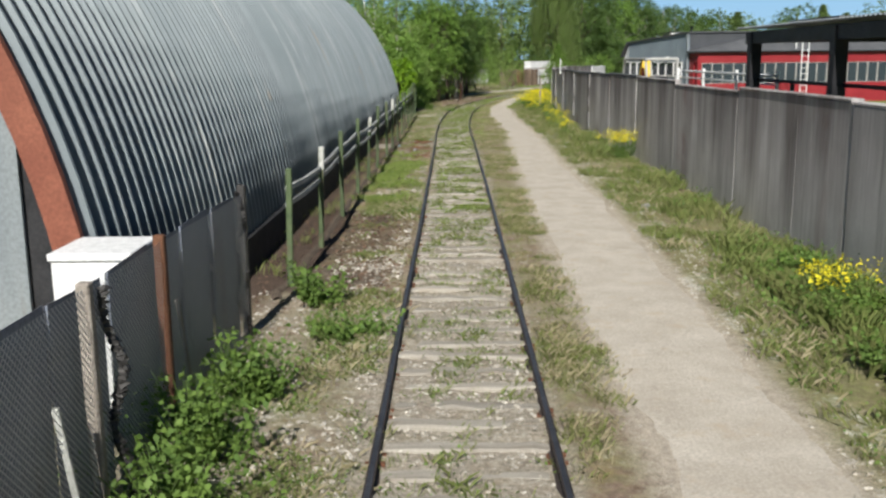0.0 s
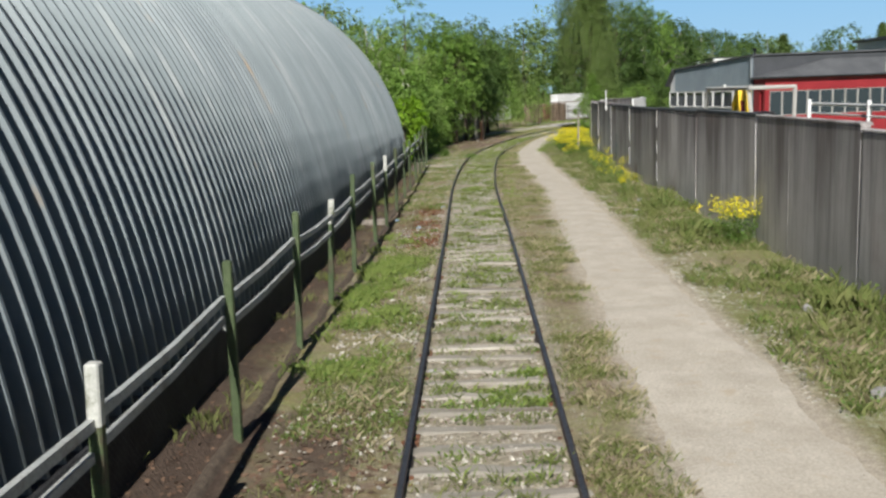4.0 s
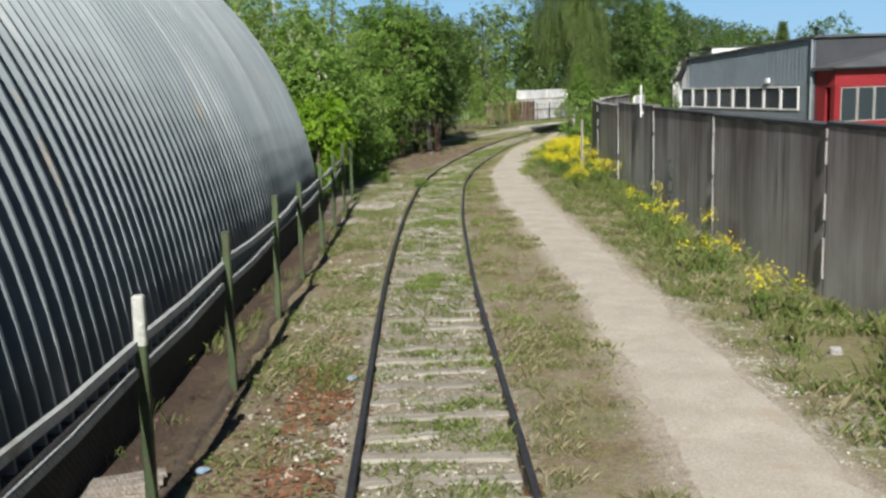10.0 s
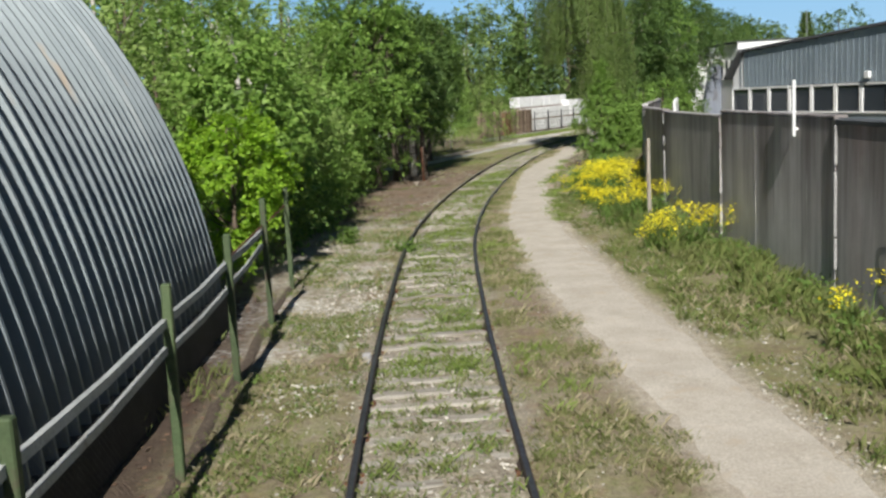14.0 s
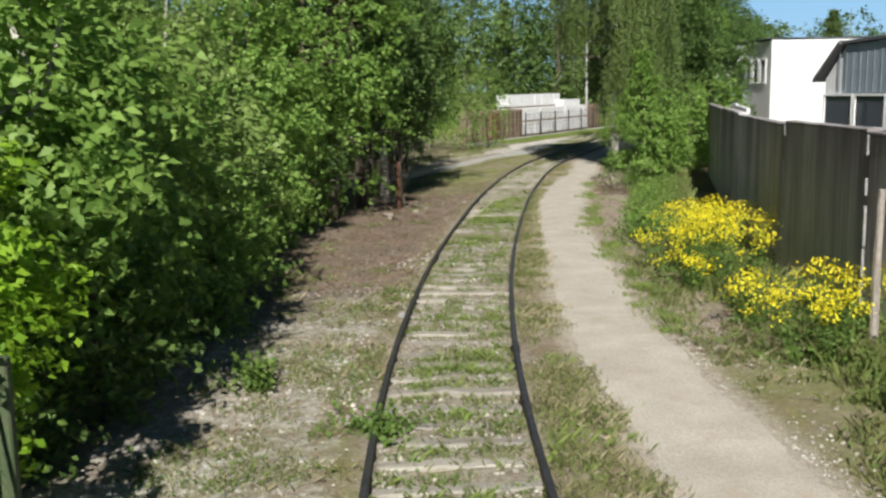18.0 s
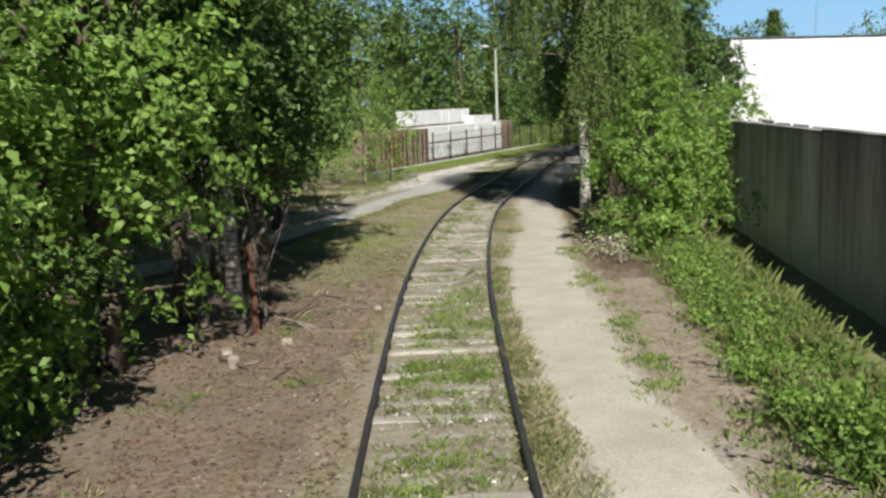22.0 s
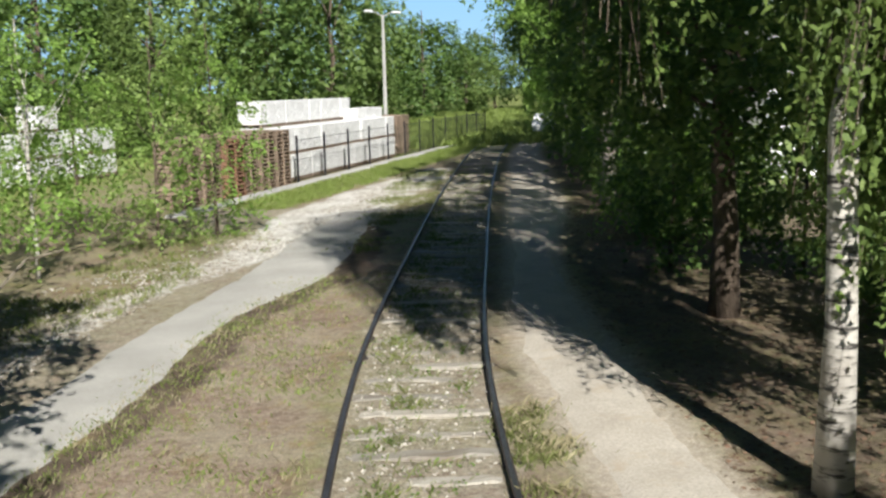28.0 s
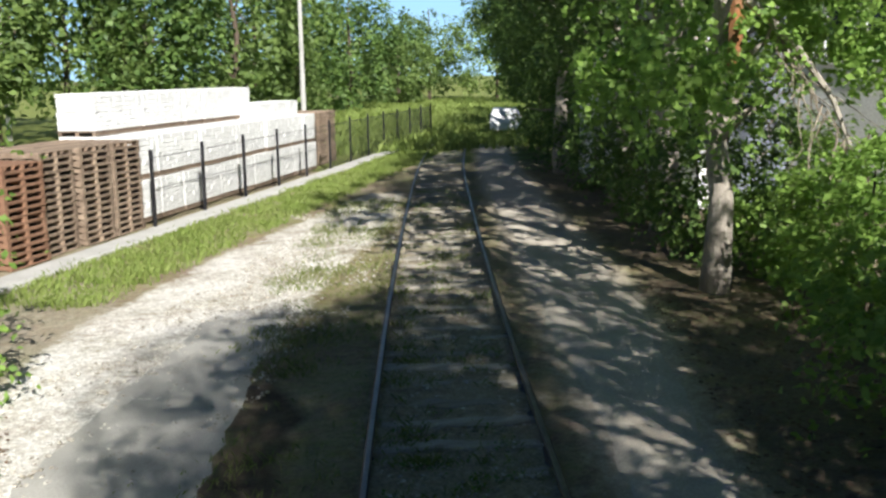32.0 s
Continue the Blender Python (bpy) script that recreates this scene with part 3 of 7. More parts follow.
def make_ground():
    gx, gy = spaced(-8, 26, 0.3, 1500), spaced(-6, 134, 0.3, 1500)
    X, Y = np.meshgrid(gx, gy)
    Z = ground_z(X, Y)
    nx, ny = len(gx), len(gy)
    me = bpy.data.meshes.new("ground")
    me.vertices.add(nx * ny)
    me.vertices.foreach_set("co", np.stack([X, Y, Z], -1).astype(np.float32).ravel())
    i = (np.arange(ny - 1)[:, None] * nx + np.arange(nx - 1)[None]).ravel()
    q = np.stack([i, i + 1, i + nx + 1, i + nx], 1).astype(np.int32)
    me.loops.add(q.size)
    me.loops.foreach_set("vertex_index", q.ravel())
    me.polygons.add(len(q))
    me.polygons.foreach_set("loop_start", np.arange(0, q.size, 4, dtype=np.int32))
    me.update(calc_edges=True)
    tr = X - track_x(np.clip(Y, -10, 185))
    d = np.abs(tr)
    green, stone, brown = np.full(X.shape, 0.43), np.full(X.shape, 0.05), np.full(X.shape, 0.0)
    bed = d < 1.0
    stone += np.where(bed, np.interp(Y, [-10, 12, 22, 60, 70, 80, 95, 120], [0.62, 0.60, 0.48, 0.50, 0.42, 0.40, 0.46, 0.4]), 0)
    stone += np.where((tr < -1.2) & (X > fence_x(np.clip(Y, -9, 60)) - 0.3) & (Y < 16), 0.38, 0)
    stone += np.where((tr < -1.3) & (tr > -3.8) & (Y > 55) & (Y < 71), 0.46, 0)
    green += np.where((X > path_right(np.clip(Y, -10, 143))) & (X < 13) & (Y < 85), 0.06, 0)
    asph = np.interp(Y, [83.2, 87.45, 90.35, 92.95, 97.55, 101.55, 104.15, 109.0], [-5.2, -1.2, 1.2, 2.7, 5.4, 7.2, 9.4, 11.3])
    brown += np.where((X > asph - 0.1) & (X < asph + 0.7) & (Y > 85) & (Y < 110), 0.62, 0)
    stone += np.where((X < asph - 0.6) & (X > asph - 3.6) & (Y > 95) & (Y < 118), 0.42, 0)
    green += np.where((tr < -1.4) & (X > asph + 0.5) & (Y > 85) & (Y < 94), 0.09, 0) - np.where((tr < -1.2) & (X > asph + 0.5) & (Y > 95) & (Y < 106), 0.12, 0)
    brown += np.where((tr < -1.2) & (Y > 14) & (Y < 22) & (X > -3.5), 0.55, 0)
    brown += np.where((tr < -1.2) & (X > -2.2) & (Y > 33) & (Y < 41), 0.36, 0)
    brown += 0.75 * np.clip((fence_x(np.clip(Y, -9, 60)) - X) / 0.6 + 0.3, 0, 1) * np.clip((62 - Y) / 3, 0, 1) * np.clip((Y - 9) / 3, 0, 1)
    brown += np.where((tr < -1.3) & (Y > 70) & (Y < 86), 0.40, 0)
    green -= np.where((tr < -1.3) & (Y > 70) & (Y < 86), 0.14, 0)
    brown += np.where((X > path_right(np.clip(Y, -10, 143)) + 0.4) & (Y > 84), 0.5, 0)
    brown += np.where((X > path_right(np.clip(Y, -10, 143))) & (X < path_right(np.clip(Y, -10, 143)) + 1.3) & (Y > 66) & (Y < 86), 0.10, 0)
    green -= np.where((X > path_right(np.clip(Y, -10, 143))) & (X < path_right(np.clip(Y, -10, 143)) + 1.3) & (Y > 66) & (Y < 86), 0.22, 0)
    fade = np.clip((20 - np.abs(tr)) / 8, 0, 1)
    brown, stone = brown * fade, stone * fade
    green += np.where(Y > 132, 0.6, 0) + 0.3 * (1 - fade)
    yc = np.clip(Y, -10, 143)
    edge = np.maximum(path_left(yc) - X, X - path_right(yc))
    sand = np.clip(0.74 - 1.1 * np.maximum(edge + 0.05, 0), 0, 1) * (Y < 143)
    sand = np.maximum(sand, np.where((X > asph + 0.5) & (tr < -1.3) & (Y > 84) & (Y < 101), 0.32, 0))
    sand = np.maximum(sand, np.where((edge > 0) & (X > path_right(yc)) & (edge < 1.3) & (Y > 66) & (Y < 85), 0.40, 0))
    rgb = np.stack([green, stone, brown, sand], -1).astype(np.float32)
    a = me.color_attributes.new("cover", "FLOAT_COLOR", "POINT")
    a.data.foreach_set("color", rgb.ravel())
    # crushed white stone: a wide spread beside the yard kerb and a thin bank along the asphalt
    gl = np.interp(Y, [95.1, 99.1, 103.7, 106.9, 109.7, 113.1, 116.9, 121.5, 127.1], [0.4, 2.6, 5.0, 7.2, 8.4, 9.6, 12.0, 15.4, 19.6])
    gr = np.interp(Y, [95.1, 99.1, 103.7, 106.3, 109, 111.7, 115.1, 118.9, 126.5], [2.2, 4.2, 6.6, 8.8, 11.2, 12.8, 14.6, 17.0, 20.8])
    inside = np.clip(np.minimum(X - gl, gr - X) / 0.6 + 0.3, 0, 1)
    crushed = inside * np.interp(Y, [95, 97, 105, 108.5, 124, 128.5], [0, 0.46, 0.50, 0.58, 0.55, 0])
    crushed += np.where((tr < -1.0) & (tr > -3.6) & (Y > 50) & (Y < 72), 0.42, 0) * np.clip((Y - 50) / 5, 0, 1) * np.clip((72 - Y) / 3, 0, 1)
    crushed += np.where((d > 0.95) & (X < path_left(yc)) & (X > -2.6) & (Y < 14), 0.37, 0) * np.clip((14 - Y) / 4, 0, 1)
    crushed += np.where((X > path_right(yc) + 0.1) & (X < path_right(yc) + 0.9) & (Y < 46), 0.40, 0)
    a = me.attributes.new("crushed", "FLOAT", "POINT")
    a.data.foreach_set("value", crushed.astype(np.float32).ravel())
    me.shade_smooth()
    ob = part("ground", me, "ground")
    return tagged(ob, "uneven ground of brown soil, dry grass and pale gravel", "ground", kind="structure")


make_ground()
ring = [(5 + 1450 * math.cos(a), 60 + 1450 * math.sin(a)) for a in np.linspace(0, 2 * math.pi, 73)[:-1]]
solid("backdrop", Shape().add([(x, y, z) for z in (-20, 110, 240) for x, y in ring], [(k * 72 + i, (k + 1) * 72 + i, (k + 1) * 72 + (i + 1) % 72, k * 72 + (i + 1) % 72) for k in (0, 1) for i in range(72)]), "sky", "clear blue sky low over the horizon", "sky", kind="structure", smooth=True)


def ribbon(name, left, right, lift, material, label, category, edge=0.12, across=8, seed=0.0, step=0.35):
    """A worn strip between two lines of points, highest in the middle, its uneven edges dipping under the ground."""
    left, right = np.array(left, float), np.array(right, float)
    s = np.r_[0, np.cumsum(np.hypot(*np.diff((left + right) / 2, axis=0).T))]
    t = np.linspace(0, s[-1], max(2, int(s[-1] / step)))
    L = np.stack([np.interp(t, s, left[:, k]) for k in (0, 1)], 1)
    R = np.stack([np.interp(t, s, right[:, k]) for k in (0, 1)], 1)
    side = (R - L) / np.linalg.norm(R - L, axis=1)[:, None]
    L = L - side * (0.05 + edge * (wave(t, 0 * t, 0.8, seed) + 0.6 * wave(t, 0 * t, 2.9, seed + 3)))[:, None]
    R = R + side * (0.05 + edge * (wave(t, 0 * t, 0.7, seed + 7) + 0.6 * wave(t, 0 * t, 2.5, seed + 9)))[:, None]
    u = np.linspace(0, 1, across + 1)
    P = L[:, None] * (1 - u[None, :, None]) + R[:, None] * u[None, :, None]
    Z = ground_z(P[..., 0], P[..., 1]) + lift * np.clip(np.sin(np.pi * u) * 3.0 - 0.55, -0.6, 1.0)[None]
    vs = np.concatenate([P, Z[..., None]], -1).reshape(-1, 3)
    n = across + 1
    sh = Shape().add(vs, [(i * n + k, i * n + k + 1, (i + 1) * n + k + 1, (i + 1) * n + k) for i in range(len(t) - 1) for k in range(across)])
    return solid(name, sh, material, label, category, kind="structure", smooth=True)


ys = np.arange(-9, 141, 0.7)
ribbon("footpath", np.stack([path_left(ys), ys], 1), np.stack([path_right(ys), ys], 1), 0.03, "path", "pale trodden sandy footpath running beside the railway track", "path", edge=0.10)
ribbon("asphalt_path", [(-6, 83.65), (-2.2, 88.45), (0.2, 91.35), (2.1, 93.75), (4.4, 98.15), (6.3, 102.15), (8.2, 105.75), (9.8, 109.35), (11.6, 112.75)], [(-5.2, 82.55), (-1.2, 87.45), (1.2, 90.35), (2.7, 92.95), (5.4, 97.55), (7.2, 101.55), (9.4, 104.15), (11.3, 109.0), (12.7, 112.5)], 0.03, "asphalt", "narrow grey worn asphalt path crossing the grass", "path", edge=0.07, seed=4)

# ---- railway track ----
RAIL = [(-0.07, -0.13), (0.07, -0.13), (0.065, -0.115), (0.012, -0.098), (0.010, -0.045), (0.036, -0.034), (0.037, -0.006), (0.030, 0.0), (-0.030, 0.0), (-0.037, -0.006), (-0.036, -0.034), (-0.010, -0.045), (-0.012, -0.098), (-0.065, -0.115)]
track = thing("railway_track", "overgrown single railway track with rusty rails on worn timber sleepers", "railway track", kind="structure")


def track_frame(y):
    """Point and turn of the track's middle."""
    x = float(track_x(y))
    d = Vector((float(track_x(y + 0.25)) - float(track_x(y - 0.25)), 0.5, 0)).normalized()
    return Vector((x, y, 0)), d


for side in (-1, 1):
    run = []
    for y in np.arange(-9, 176, 0.8):
        p, d = track_frame(float(y))
        n = Vector((d.y, -d.x, 0))
        run.append(p + n * side * 0.797 + Vector((0, 0, 0.085)))
    part("rail", Shape().sweep(run, RAIL), "rail", track)
    part("rail_head", Shape().sweep(run, [(-0.024, 0.0), (0.024, 0.0), (0.02, 0.0025), (-0.02, 0.0025)]), "railtop", track, "worn bright running surface")

rng = np.random.default_rng(5)


def sleeper_mesh(seed):
    r = np.random.default_rng(seed)
    s = Shape()
    n = 9
    xs = np.linspace(-1.2, 1.2, n + 1)
    prof = []
    for x in xs:
        w = 0.10 + 0.012 * r.normal()
        h = 0.009 * r.normal() - 0.035 * float(np.clip((abs(x) - 0.78) / 0.1, 0, 1))
        prof.append([(x, -w, -0.13), (x, -w, h - 0.022), (x, -w + 0.022, h), (x, w - 0.022, h), (x, w, h - 0.022), (x, w, -0.13)])
    vs = [p for ring in prof for p in ring]
    fs = [(i * 6 + k, i * 6 + k + 1, (i + 1) * 6 + k + 1, (i + 1) * 6 + k) for i in range(n) for k in range(5)]
    fs += [tuple(range(6))[::-1], tuple(range(len(vs) - 6, len(vs)))]
    return s.add(vs, fs).mesh("sleeper")


SLEEPERS = [sleeper_mesh(k) for k in range(6)]
plate = Shape().box(-0.09, -0.14, 0, 0.09, 0.14, 0.014, 0.003)
for bx, by in ((-0.07, -0.09), (0.07, 0.09), (0.07, -0.09)):
    plate.box(bx - 0.02, by - 0.02, 0.012, bx + 0.02, by + 0.02, 0.045, 0.004)
PLATE = plate.mesh("tie_plate")
y, k = -8.7, 0
SLEEPER_Y = []
while y < 148 and k < 298:
    p, d = track_frame(y)
    a = math.degrees(math.atan2(-d.x, d.y))
    me = SLEEPERS[k % 6]
    if not me.materials:
        me.materials.append(M["sleeper"])
    ob = new("sleeper", me)
    ob.parent = track
    ob.matrix_basis = pose(p.x + 0.07 * rng.normal(), p.y, -0.003 + 0.010 * rng.normal(), 0, rng.normal() * 0.5, a + 1.0 * rng.normal())
    SLEEPER_Y.append(y)
    y += 0.545 + 0.02 * rng.normal()
    k += 1
if not PLATE.materials:
    PLATE.materials.append(M["rust"])
for y in np.arange(-3, 60, 1.09):
    p, d = track_frame(float(y))
    n = Vector((d.y, -d.x, 0))
    for side in (-1, 1):
        q = p + n * side * 0.797
        ob = new("tie_plate", PLATE)
        ob.parent = track
        ob.matrix_basis = pose(q.x, q.y, -0.042, 0, 0, math.degrees(math.atan2(-d.x, d.y)))


def stones(name, pts, sizes, material, seed):
    """Angular stones as loose lumps in one mesh."""
    r = np.random.default_rng(seed)
    base = np.array([(1, 0, 0), (-1, 0, 0), (0, 1, 0), (0, -1, 0), (0, 0, 1), (0, 0, -1)], float)
    tri = np.array([(0, 2, 4), (2, 1, 4), (1, 3, 4), (3, 0, 4), (2, 0, 5), (1, 2, 5), (3, 1, 5), (0, 3, 5)])
    n = len(pts)
    v = base[None] * (0.7 + 0.6 * r.random((n, 6, 1))) * np.array(sizes)[:, None, None] * np.array([1, 1, 0.65])
    q = r.normal(size=(n, 3, 3))
    q = np.linalg.qr(q)[0]
    q[:, 2, :2] *= 0.5
    v = np.einsum("nij,nkj->nki", q, v) + np.array(pts)[:, None]
    return quads_mesh(name, v[:, tri].reshape(-1, 3), 3)


def scatter(n, x_of, y0, y1, seed, keep=None):
    r = np.random.default_rng(seed)
    y = y0 + (y1 - y0) * r.random(n)
    x = x_of(y, r)
    if keep is not None:
        ok = keep(x, y, r)
        x, y = x[ok], y[ok]
    return np.stack([x, y, ground_z(x, y)], 1)


def between_sleepers(c, seed, share=0.8, wide=0.085):
    """Moves most of the points into the gap beside the nearest sleeper."""
    r = np.random.default_rng(seed)
    gaps = (np.array(SLEEPER_Y[1:]) + np.array(SLEEPER_Y[:-1])) / 2
    near = gaps[np.clip(np.searchsorted(gaps, c[:, 1] - 0.27), 0, len(gaps) - 1)]
    y = np.where(r.random(len(c)) < share, near + wide * r.normal(size=len(c)), c[:, 1])
    return np.stack([c[:, 0], y, ground_z(c[:, 0], y)], 1)


def patchy(x, y, r, seed, cut=0.0, f=0.8):
    return wave(x, y, f, seed) + 0.7 * wave(x, y, 3.3 * f, seed + 5) > cut + 0.35 * r.normal(size=len(x))


pts = scatter(16000, lambda y, r: track_x(y) + (r.random(len(y)) * 2 - 1) * 0.73, -5, 118, 1, lambda x, y, r: patchy(x, y, r, 2.0, -0.5, 0.5))
pts = between_sleepers(pts, 3, 0.6, 0.11)
pts[:, 2] += 0.012
solid("ballast_stones", stones("ballast_stones", pts, np.random.default_rng(2).uniform(0.012, 0.036, len(pts)), "stone", 3), "stone", "loose pale grey ballast stones between the rails", "gravel", kind="stuff")
pts = scatter(15000, lambda y, r: track_x(y) - 0.95 - np.where((y > 14) & (y < 60), 1.2, 2.2) * r.random(len(y)) ** 1.4, -5, 75, 4, lambda x, y, r: patchy(x, y, r, 5.0, np.where(y < 16, -0.5, np.where(y > 56, np.where(y > 66, 0.5, -0.2), 0.3)), 0.6))
pts[:, 2] += 0.008
solid("verge_stones", stones("verge_stones", pts, np.random.default_rng(5).uniform(0.012, 0.045, len(pts)), "stone", 6), "stone", "pale stones scattered on the verge of the track", "gravel", kind="stuff")
pts = scatter(11000, lambda y, r: path_right(y) + 0.05 + 1.2 * r.random(len(y)) ** 1.6, -5, 74, 7, lambda x, y, r: patchy(x, y, r, 3.0, 0.1, 0.5))
pts[:, 2] += 0.008
solid("path_stones", stones("path_stones", pts, np.random.default_rng(8).uniform(0.009, 0.03, len(pts)), "stone", 9), "stone", "pale stones along the edge of the footpath", "gravel", kind="stuff")
pts = scatter(12000, lambda y, r: track_x(y) + np.where(r.random(len(y)) < 0.5, -1, 1) * (0.9 + 1.5 * r.random(len(y))), -4, 84, 27, lambda x, y, r: patchy(x, y, r, 43.0, -0.2, 0.9) & (x < path_left(y)))
pts[:, 2] += 0.006
solid("verge_grit", stones("verge_grit", pts, np.random.default_rng(28).uniform(0.006, 0.02, len(pts)), "stone", 29), "stone", "fine pale grit scattered over the verges of the track", "gravel", kind="stuff")
pts = scatter(9000, lambda y, r: path_left(y) + (path_right(y) - path_left(y)) * np.where(r.random(len(y)) < 0.6, r.random(len(y)) ** 0.35, r.random(len(y))), -5, 100, 17, lambda x, y, r: patchy(x, y, r, 41.0, -0.1, 0.7))
pts[:, 2] += 0.03
solid("path_grit", stones("path_grit", pts, np.random.default_rng(18).uniform(0.004, 0.013, len(pts)), "stone", 19), "stone", "fine pale grit lying on the trodden footpath", "gravel", kind="stuff")
pts = scatter(10500, lambda y, r: np.interp(y, [92.1, 95.1, 104.1, 107.1, 111.1, 120.1], [-2.0, -0.6, 3.4, 6.4, 9.6, 15.4]) + np.interp(y, [93, 96, 107, 109, 121], [2.4, 3.0, 3.2, 3.4, 2.8]) * r.random(len(y)), 93, 122, 10, lambda x, y, r: patchy(x, y, r, 6.0, -0.1, 0.7))
pts[:, 2] += 0.02
solid("rubble_stones", stones("rubble_stones", pts, np.random.default_rng(11).uniform(0.012, 0.04, len(pts)), "stone", 12), "stone", "white crushed stones strewn beside the asphalt path", "gravel", kind="stuff")

# ---- concrete wall ----
concrete_wall = thing("concrete_wall", "tall grey streaked precast concrete wall along the footpath", "wall", kind="structure")
JOINTS = [-9, -3.0, 3.0, 9.0, 14.75, 20.9, 26.9, 32.6, 38.3, 44.1, 50.1, 56.0, 61.8, 67.3, 71.0, 76.6, 82.4, 90.6]
TOPS = [2.72, 2.72, 2.72, 2.7, 2.74, 2.66, 2.76, 2.8, 2.76, 2.72, 2.74, 2.78, 2.68, 2.72, 2.66, 2.7, 2.66]


def wall_panel(y0, y1, top, seed):
    a, b = Vector((float(wall_x(y0)), y0, 0)), Vector((float(wall_x(y1)), y1, 0))
    length = (b - a).length - (0.05 if y0 < 44 else 0.03)
    r = np.random.default_rng(seed)
    s = Shape()
    s.box(0.015, 0, -0.15, length, 0.16, top, 0.018)
    # a faint form-board ridge and a broken foot
    x = length * (0.35 + 0.3 * r.random())
    if r.random() < 0.4:
        s.box(x - 0.02, -0.003, 0.6 * r.random(), x + 0.02, 0.01, top - 0.3 * r.random() - 0.05, 0.003)
    ob = part("wall_panel", s, "wall", concrete_wall)
    turn = math.degrees(math.atan2(b.y - a.y, b.x - a.x))
    ob.matrix_basis = pose(a.x, a.y, 0, 0, 0, turn) @ pose(0, 0, 0, 0.07 * r.normal(), 0, 0.04 * r.normal()) @ Matrix.Diagonal((1, -1, 1, 1))
    return a, b, turn


for i in range(len(JOINTS) - 1):
    a, b, turn = wall_panel(JOINTS[i], JOINTS[i + 1], TOPS[i], 40 + i)
    # mortar in the joint, broken off in places
    r = np.random.default_rng(90 + i)
    s = Shape()
    z = 0.1 + 0.4 * r.random()
    sunk = 0.1 if i < 9 else 0.0
    while z < 2.6:
        h = 0.15 + 0.9 * r.random()
        s.box(-0.035 + 0.01 * r.normal(), -0.022 - sunk, z, 0.03 + 0.01 * r.normal(), 0.03 - sunk, min(z + h, 2.68), 0.008)
        z += h + (0.04 if r.random() < 0.6 else 0.5 * r.random())
    ob = part("mortar_joint", s, "mortar" if i in (10, 11, 13) else "wall", concrete_wall, "pale mortar in the joint" if i in (10, 11, 13) else "")
    ob.matrix_basis = pose(a.x, a.y, 0, 0, 0, turn)
for i in (7, 8, 9, 10):
    a, b = Vector((float(wall_x(JOINTS[i])), JOINTS[i], TOPS[i])), Vector((float(wall_x(JOINTS[i + 1])), JOINTS[i + 1], TOPS[i]))
    r = np.random.default_rng(60 + i)
    n = 14
    prof_run = [a.lerp(b, k / n) for k in range(n + 1)]
    s = Shape()
    vs = []
    for k, p in enumerate(prof_run):
        drop = 0.03 + 0.05 * r.random()
        vs += [p + Vector((-0.012, 0, -drop)), p + Vector((-0.016, 0, 0.02)), p + Vector((0.08, 0, 0.04 + 0.015 * r.random())), p + Vector((0.2, 0, 0.015)), p + Vector((0.2, 0, -0.06))]
    s.add(vs, [(k * 5 + j, k * 5 + j + 1, (k + 1) * 5 + j + 1, (k + 1) * 5 + j) for k in range(n) for j in range(4)])
    part("felt_capping", s, "felt", concrete_wall, "torn black roofing felt over the top")
for i in (1, 2, 3, 4, 5, 6, 11, 12, 13, 14, 15, 16):
    a, b = Vector((float(wall_x(JOINTS[i])), JOINTS[i], TOPS[i] + 0.002)), Vector((float(wall_x(JOINTS[i + 1])), JOINTS[i + 1], TOPS[i] + 0.002))
    d = (b - a).normalized()
    part("coping", Shape().sweep([a + d * 0.03, b - d * 0.03], [(-0.015, 0.0), (0.19, 0.0), (0.19, 0.03), (0.17, 0.045), (0.005, 0.045), (-0.015, 0.03)]), "wall", concrete_wall)

# ---- arched hangar ----
HX, HR, HY0, HY1 = 0.0, 8.86, 0.0, 48.0  # in the hangar's own axes
hangar = thing("arched_hangar", "long arched hangar of grey corrugated galvanised sheet with rust runs", "hangar", (-12.33, 9.3, 0), -1.0, kind="structure")


def hangar_shell(y0, y1):
    """Arched sheet with narrow standing ribs and flat pans."""
    pitch = 0.30
    ys, hs = [], []
    n = int(round((y1 - y0) / pitch))
    for i in range(n):
        for u, h in ((0.0, -0.06), (0.150, -0.06), (0.196, 0.135), (0.232, 0.138), (0.266, -0.06)):
            ys.append(y0 + i * pitch + u)
            hs.append(h)
    angles = np.radians(np.linspace(-1.2, 181.2, 58))
    ys, hs = np.array(ys), np.array(hs)
    bulge = 0.012 * np.sin(ys * 1.3) + 0.01 * np.sin(ys * 0.37 + 1)
    R = HR + hs + bulge
    P = np.stack([HX + np.cos(angles)[:, None] * R[None], np.broadcast_to(ys, (len(angles), len(ys))), np.sin(angles)[:, None] * R[None]], -1)
    m = len(ys)
    faces = [(a * m + k, a * m + k + 1, (a + 1) * m + k + 1, (a + 1) * m + k) for a in range(len(angles) - 1) for k in range(m - 1)]
    return Shape().add(P.reshape(-1, 3).tolist(), faces)


span = (HY1 - HY0) / 8
for i in range(8):
    y0 = HY0 + i * span
    part("roof_sheet", hangar_shell(y0, y0 + span - 0.001), "hangar", hangar)


